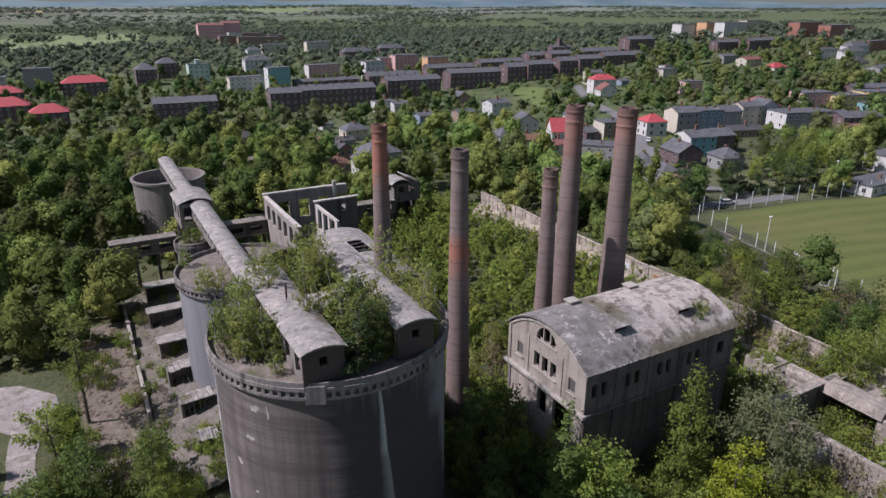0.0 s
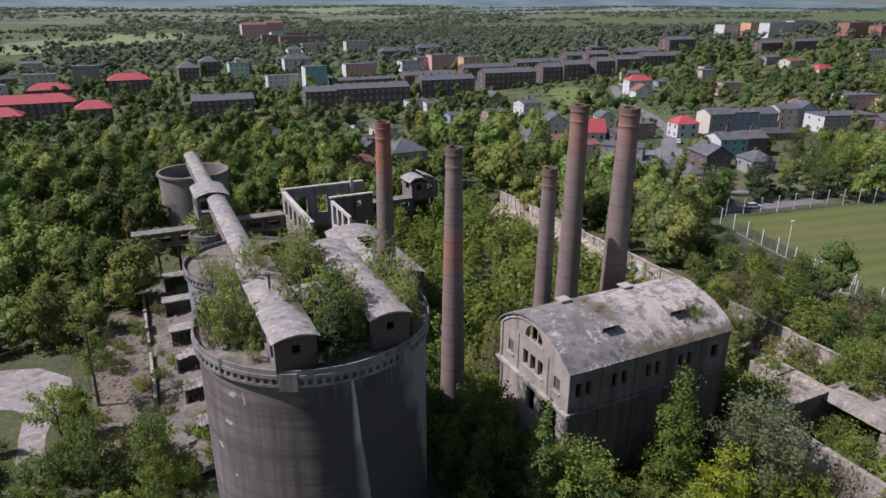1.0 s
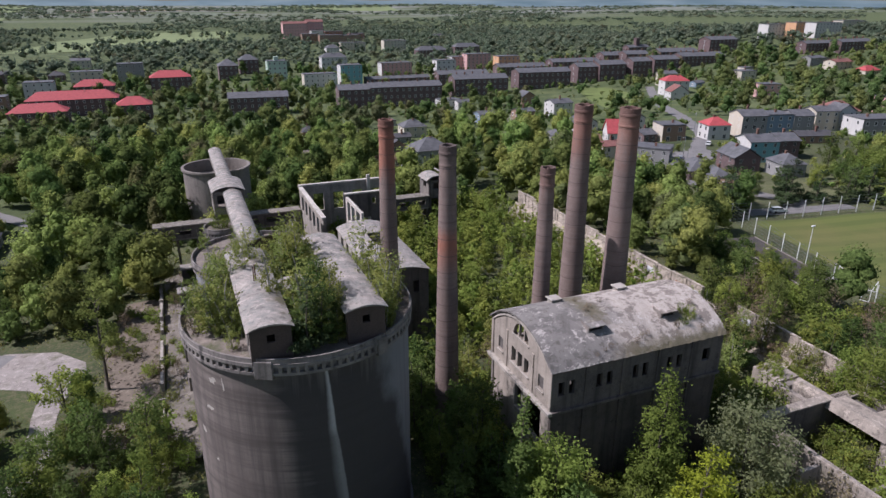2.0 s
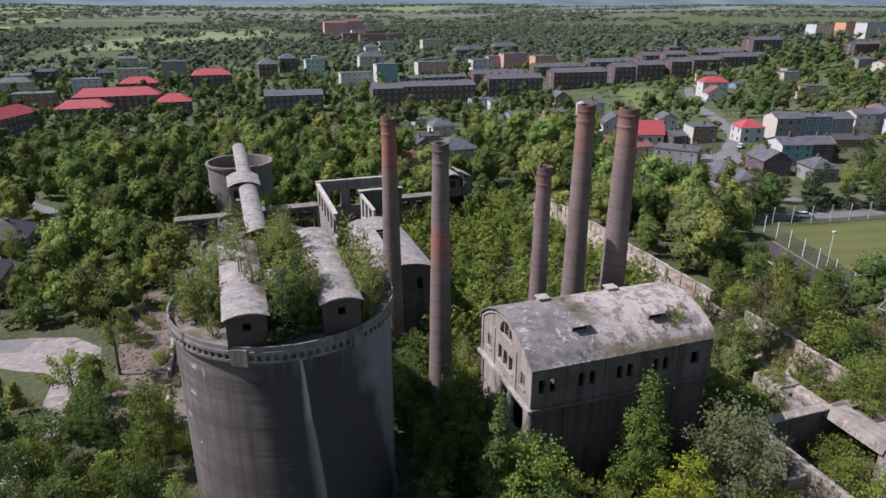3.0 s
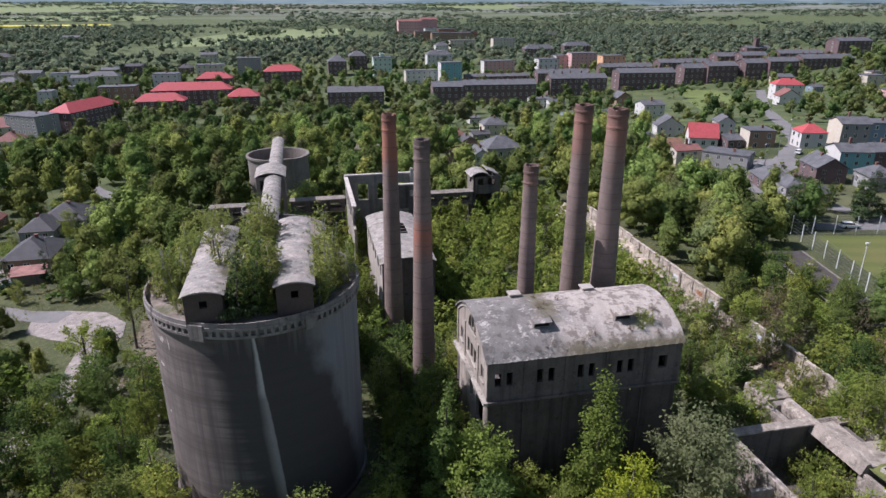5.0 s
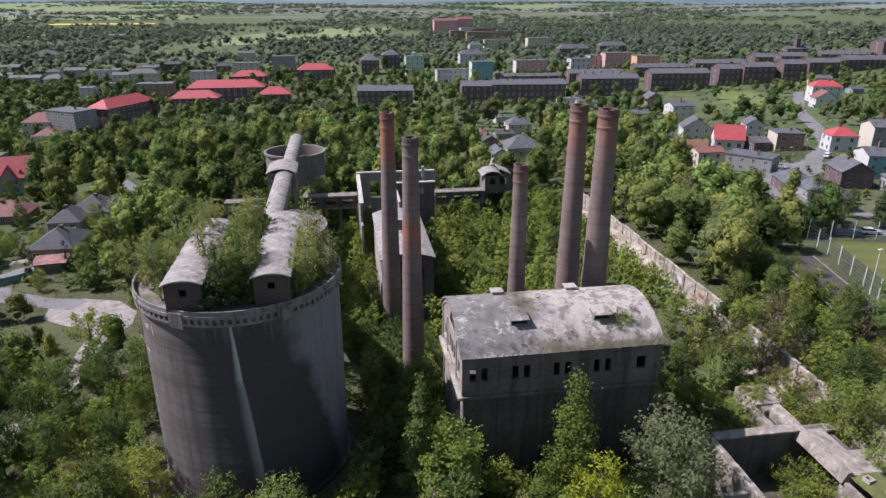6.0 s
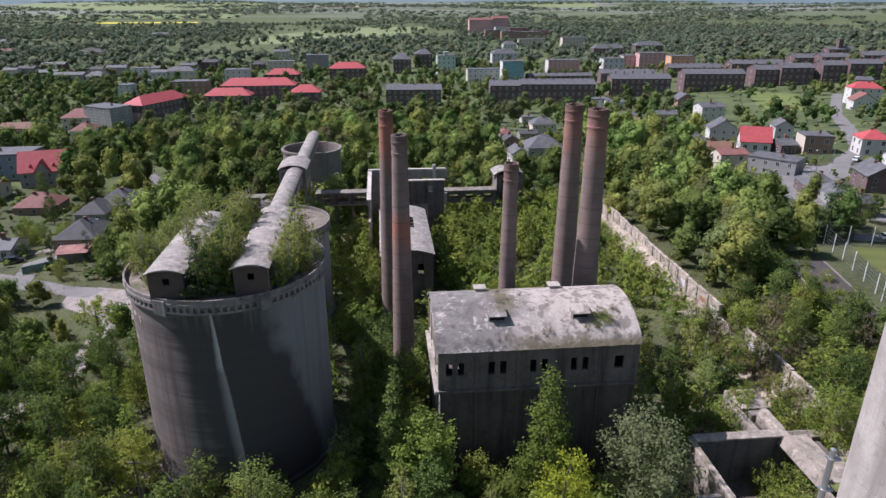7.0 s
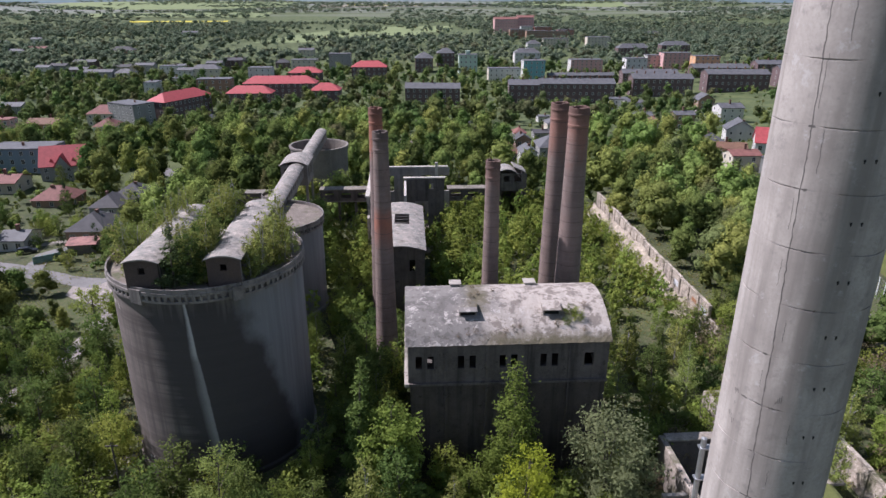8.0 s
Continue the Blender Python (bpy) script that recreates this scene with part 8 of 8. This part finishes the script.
# bushes on the tank's floor
for x, y, kind, sc in ((80.6, 30.0, "shrub", 1.5), (81.2, 33.4, "shrub", 1.3), (79.4, 27.6, "dark", 0.55), (76.0, 27.4, "shrub", 1.2), (81.4, 36.6, "shrub", 1.0), (78.0, 30.6, "shrub", 0.9), (82.6, 38.6, "shrub", 1.2), (83.6, 36.6, "shrub", 1.3), (82.2, 40.4, "shrub", 0.9), (80.4, 39.4, "shrub", 1.0), (79.2, 35.2, "shrub", 1.1), (84.2, 39.2, "shrub", 1.0), (81.8, 31.6, "dark", 0.5)):
    put(kind, x, y, sc, -9.8)
# trees on the east side of the lane
for x, y, kind, sc in ((-9.6, 62.0, "maple", 0.9), (-9.8, 68.5, "dark", 0.8), (-8.6, 74.0, "maple", 0.75), (-11.6, 57.0, "dark", 0.9), (-14.6, 52.0, "maple", 0.85)):
    put(kind, x, y, sc)
# hedges, shrubs and fruit trees by the bungalows
for k in range(95):
    x, y = plant_rng.uniform(-72, -22), plant_rng.uniform(108, 200)
    inner = -48 < x < -28 and 120 < y < 141
    if free(x, y, 1.0) and not (inner and k % 2):
        kind = plant_rng.choice(("shrub", "maple", "dark", "birch", "shrub", "dark"))
        put(kind, x, y, plant_rng.uniform(0.8, 1.5) if kind == "shrub" else plant_rng.uniform(0.5, 0.85))
# growth along the boundary wall and over the flat shed
for k in range(30):
    put(plant_rng.choice(("shrub", "shrub", "dry", "birch")), plant_rng.choice((89.2, 93.4)) + plant_rng.uniform(-0.8, 0.8), plant_rng.uniform(40, 62), plant_rng.uniform(0.5, 1.0))
for k in range(26):
    put(plant_rng.choice(("shrub", "shrub", "dry")), plant_rng.uniform(86.5, 89.8), plant_rng.uniform(62, 138), plant_rng.uniform(0.6, 1.1))
for k in range(9):
    put(plant_rng.choice(("maple", "shrub", "dark")), 106.6 + plant_rng.uniform(-0.8, 0.8), 64 + 3.1 * k, plant_rng.uniform(0.6, 0.85))
    put(plant_rng.choice(("maple", "dark", "shrub")), 108.4 + plant_rng.uniform(-0.6, 0.6), 65.5 + 3.1 * k, plant_rng.uniform(0.6, 0.95))

for t in PROTOTYPES:
    # the prototypes themselves stand far off in the wood behind the works
    x, y = 30 + 7.0 * PROTOTYPES.index(t), 176 + 5 * (PROTOTYPES.index(t) % 3)
    t.matrix_basis = pose(x, y, ground_z(x, y))


# ---- woods: joined trees, coarser with distance ----
def wood(name, seed, ring, step, leaves, size, clumps, hmin, hmax, rfac, label, cover=0.9, skip=None, material=None, shapes=("round", "tall", "round"), hull=0.6, billows=0):
    rng = np.random.default_rng(seed)
    protos = []
    for i in range(9):
        h = 1.0
        if billows:
            protos.append(billow_cloud(rng, leaves, h, rfac * rng.uniform(0.8, 1.2), 0.1, billows, size, shapes[i % len(shapes)]))
        else:
            protos.append((leaf_cloud(rng, leaves, h, rfac * rng.uniform(0.8, 1.2), 0.12, (0, 0), clumps, size, shapes[i % len(shapes)], 0.15, hull)[0], np.zeros((0, 3)), np.zeros((0, 3), dtype=int)))
    out, tone, cores, faces, ctone, used = [], [], [], [], [], 0
    r0, r1 = ring
    x0, x1 = -r1 * 0.62, r1 * 0.93
    y = max(20.0, -r1)
    while y < r1:
        x = x0
        while x < x1:
            px, py = x + rng.uniform(-0.5, 0.5) * step, y + rng.uniform(-0.5, 0.5) * step
            x += step
            d, az = math.hypot(px - 20, py + 10), math.degrees(math.atan2(py + 15, px - 20))
            if not (r0 <= d < r1) or az < 22 or az > 124:
                continue
            dens = 0.5 + 0.5 * noise.noise((px * 0.011 + 3, py * 0.011, 0.5)) + 0.5 * noise.noise((px * 0.0022, py * 0.0022, 7.7))
            if rng.random() > cover * min(1, max(0.75 if billows > 6 or r0 > 600 else 0.0, 0.35 + 1.1 * dens)) or (skip and skip(px, py)) or not free(px, py, 2.0):
                continue
            h = hmin + (hmax - hmin) * rng.random() ** 1.3
            tall = py > 330 and rng.random() < 0.22      # street trees that stand before the facades
            for fx, fy, fw, fd, fh in FOOT:      # trees on the camera's side of houses kept low to leave them in view
                gap = fy - fd / 2 - py
                if not tall and 0 < gap < 34 and abs(px - fx + (fx - 20) * gap / 400) < fw / 2 + 3:
                    h = min(h, max(2.2, 0.38 * fh + 0.10 * gap))
            a = rng.uniform(0, 2 * math.pi)
            ca, sa = math.cos(a) * h, math.sin(a) * h
            leaf, cv, cf = protos[rng.integers(0, 9)]
            zz, hue = ground_z(px, py) - 0.2, rng.random()

            def stood(v):
                w = np.empty_like(v)
                w[:, 0], w[:, 1], w[:, 2] = v[:, 0] * ca - v[:, 1] * sa + px, v[:, 0] * sa + v[:, 1] * ca + py, v[:, 2] * h + zz
                return w
            out.append(stood(leaf))
            tone.append(np.full(len(leaf), hue))
            cores.append(stood(cv))
            faces.append(cf + used)
            ctone.append(np.full(len(cv), hue))
            used += len(cv)
        y += step
    if not out:
        return
    me = leaf_mesh(name, np.concatenate(out), material or M_WOOD, np.concatenate(tone), (np.concatenate(cores), np.concatenate(faces), np.concatenate(ctone)))
    tagged(new(name, me), label, "woodland", kind="stuff")


M_THICKET = leafage("leaf_thicket", (0.128, 0.170, 0.040), (0.325, 0.392, 0.090), 0.42)
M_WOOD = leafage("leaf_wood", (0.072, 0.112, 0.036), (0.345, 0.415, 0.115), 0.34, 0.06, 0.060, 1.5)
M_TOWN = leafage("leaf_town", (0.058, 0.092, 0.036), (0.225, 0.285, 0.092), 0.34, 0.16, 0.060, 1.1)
# far leaves paled and blued: haze put into their colour
M_HAZEWOOD = leafage("leaf_far_haze", (0.115, 0.148, 0.102), (0.232, 0.276, 0.180), 0.44, 0.08, 0.05, 0.35)


def not_town(x, y):
    """Open ground: garden plots and meadows."""
    if 210 < x < 310 and 300 < y < 405:
        return noise.noise((x * 0.03, y * 0.03, 2)) < 0.25
    if 138 < x < 178 and 240 < y < 290:
        return noise.noise((x * 0.05, y * 0.05, 2)) < 0.25
    if y > 700 and noise.noise((x * 0.0035, y * 0.0055, 4)) < -0.22:
        return noise.noise((x * 0.03, y * 0.03, 6)) < 0.3
    if -190 < x < 150 and 960 < y < 1640:
        return noise.noise((x * 0.012, y * 0.012, 2)) < 0.28
    return False


def west_gardens(x, y):
    """House plots along the street: few trees, thinned to fit the camera's view."""
    if -50 < x < -27 and 114 < y < 139.5:
        return True
    return -70 < x < -22 and 108 < y < 190 and noise.noise((x * 0.2, y * 0.2, 5)) < -0.28


quarter_rng = random.Random(4)


def house_quarter(x, y):
    """Houses and yards beyond the pitch: only scattered trees."""
    return 138 < x < 235 and 116 < y < 235 and not (x > 205 and y < 152) and quarter_rng.random() < 0.5


def near_block(x, y):
    return -24.5 < x < 112.5 and y < 77


def inside_works(x, y):
    return 24 < x < 90.5 and y < 152


wood("thicket", 1, (50, 172), 2.7, 490, 0.042, 26, 4.5, 9.0, 0.23, "thick young birch and aspen thicket inside the works", 1.0, lambda x, y: near_block(x, y) or not inside_works(x, y), material=M_THICKET, shapes=("tall", "tall", "round"))
wood("young_growth", 6, (50, 132), 4.4, 560, 0.045, 24, 3.5, 7.0, 0.28, "self-sown young trees filling the gaps", 0.8, lambda x, y: not near_block(x, y), material=M_THICKET)
wood("wood_edge", 7, (60, 160), 5.6, 1150, 0.029, 34, 5.0, 13.5, 0.36, "mixed broadleaf wood along the works", 1.0, lambda x, y: near_block(x, y) or inside_works(x, y) or west_gardens(x, y), billows=14)
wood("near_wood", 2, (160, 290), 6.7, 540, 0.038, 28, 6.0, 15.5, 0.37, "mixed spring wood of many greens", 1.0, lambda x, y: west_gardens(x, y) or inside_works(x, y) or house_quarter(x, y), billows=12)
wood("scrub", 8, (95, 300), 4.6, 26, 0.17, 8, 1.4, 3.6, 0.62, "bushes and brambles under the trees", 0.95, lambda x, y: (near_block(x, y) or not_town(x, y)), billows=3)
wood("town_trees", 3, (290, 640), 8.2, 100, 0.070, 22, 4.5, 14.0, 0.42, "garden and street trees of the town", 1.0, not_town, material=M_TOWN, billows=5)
wood("garden_bushes", 9, (295, 560), 7.0, 14, 0.22, 8, 1.6, 4.4, 0.58, "hedges and bushes in the town gardens", 0.9, lambda x, y: noise.noise((x * 0.06, y * 0.06, 9)) < -0.1, material=M_TOWN, billows=2)
wood("far_wood", 4, (640, 1700), 11.8, 12, 0.17, 12, 7.0, 16.0, 0.56, "distant mixed woodland", 1.0, not_town, material=M_HAZEWOOD, billows=2)
wood("horizon_wood", 5, (1700, 4400), 36.0, 8, 0.40, 8, 8.0, 14.0, 1.7, "woods towards the horizon", 1.0, lambda x, y: noise.noise((x * 0.0016, y * 0.0035, 3.1)) < 0.06, material=M_HAZEWOOD, billows=2)


# ---- rank grass, nettles and brambles between the trees ----
def undergrowth():
    rng = np.random.default_rng(9)
    out, tone = [], []
    for _ in range(5200):
        x, y = rng.uniform(-45, 125), rng.uniform(26, 150)
        if abs(math.degrees(math.atan2(y + 15, x - 20)) - 73) > 52 or math.hypot(x - SX, y - SY) < SR + 0.4 or (BX0 - 0.3 < x < BX1 + 0.3 and BY0 - 0.3 < y < BY1 + 0.3):
            continue
        bare = (2.4 < x < 12 and 64 < y < 131) or (-5.5 < x < 2.4 and 73 < y < 121)
        if (bare and rng.random() < 0.3) or (-28 < x < -8.5 and 89 < y < 108) or (x < 0 and not off_line(x, y, LANE, 2.2)) or not pitch_free(x, y):
            continue
        n, rr, hh = 16, rng.uniform(0.6, 1.5), rng.uniform(0.3, 1.3) * (0.5 if bare else 1)
        v, _ = leaf_cloud(rng, n, hh, rr, 0.0, (0, 0), 6, 0.2, "round", 0.3)
        v[:, 2] = np.maximum(v[:, 2], 0.02)
        out.append(v + np.array([x, y, ground_z(x, y) + (0.9 if 2.4 < x < 12 and 64 < y < 131 else 0)]))
        tone.append(np.full(len(v), rng.random()))
    me = leaf_mesh("undergrowth", np.concatenate(out), leafage("leaf_weeds", (0.14, 0.145, 0.045), (0.30, 0.29, 0.10)), np.concatenate(tone))
    tagged(new("undergrowth", me), "rank grass, nettles and bramble patches", "undergrowth", kind="stuff")


undergrowth()
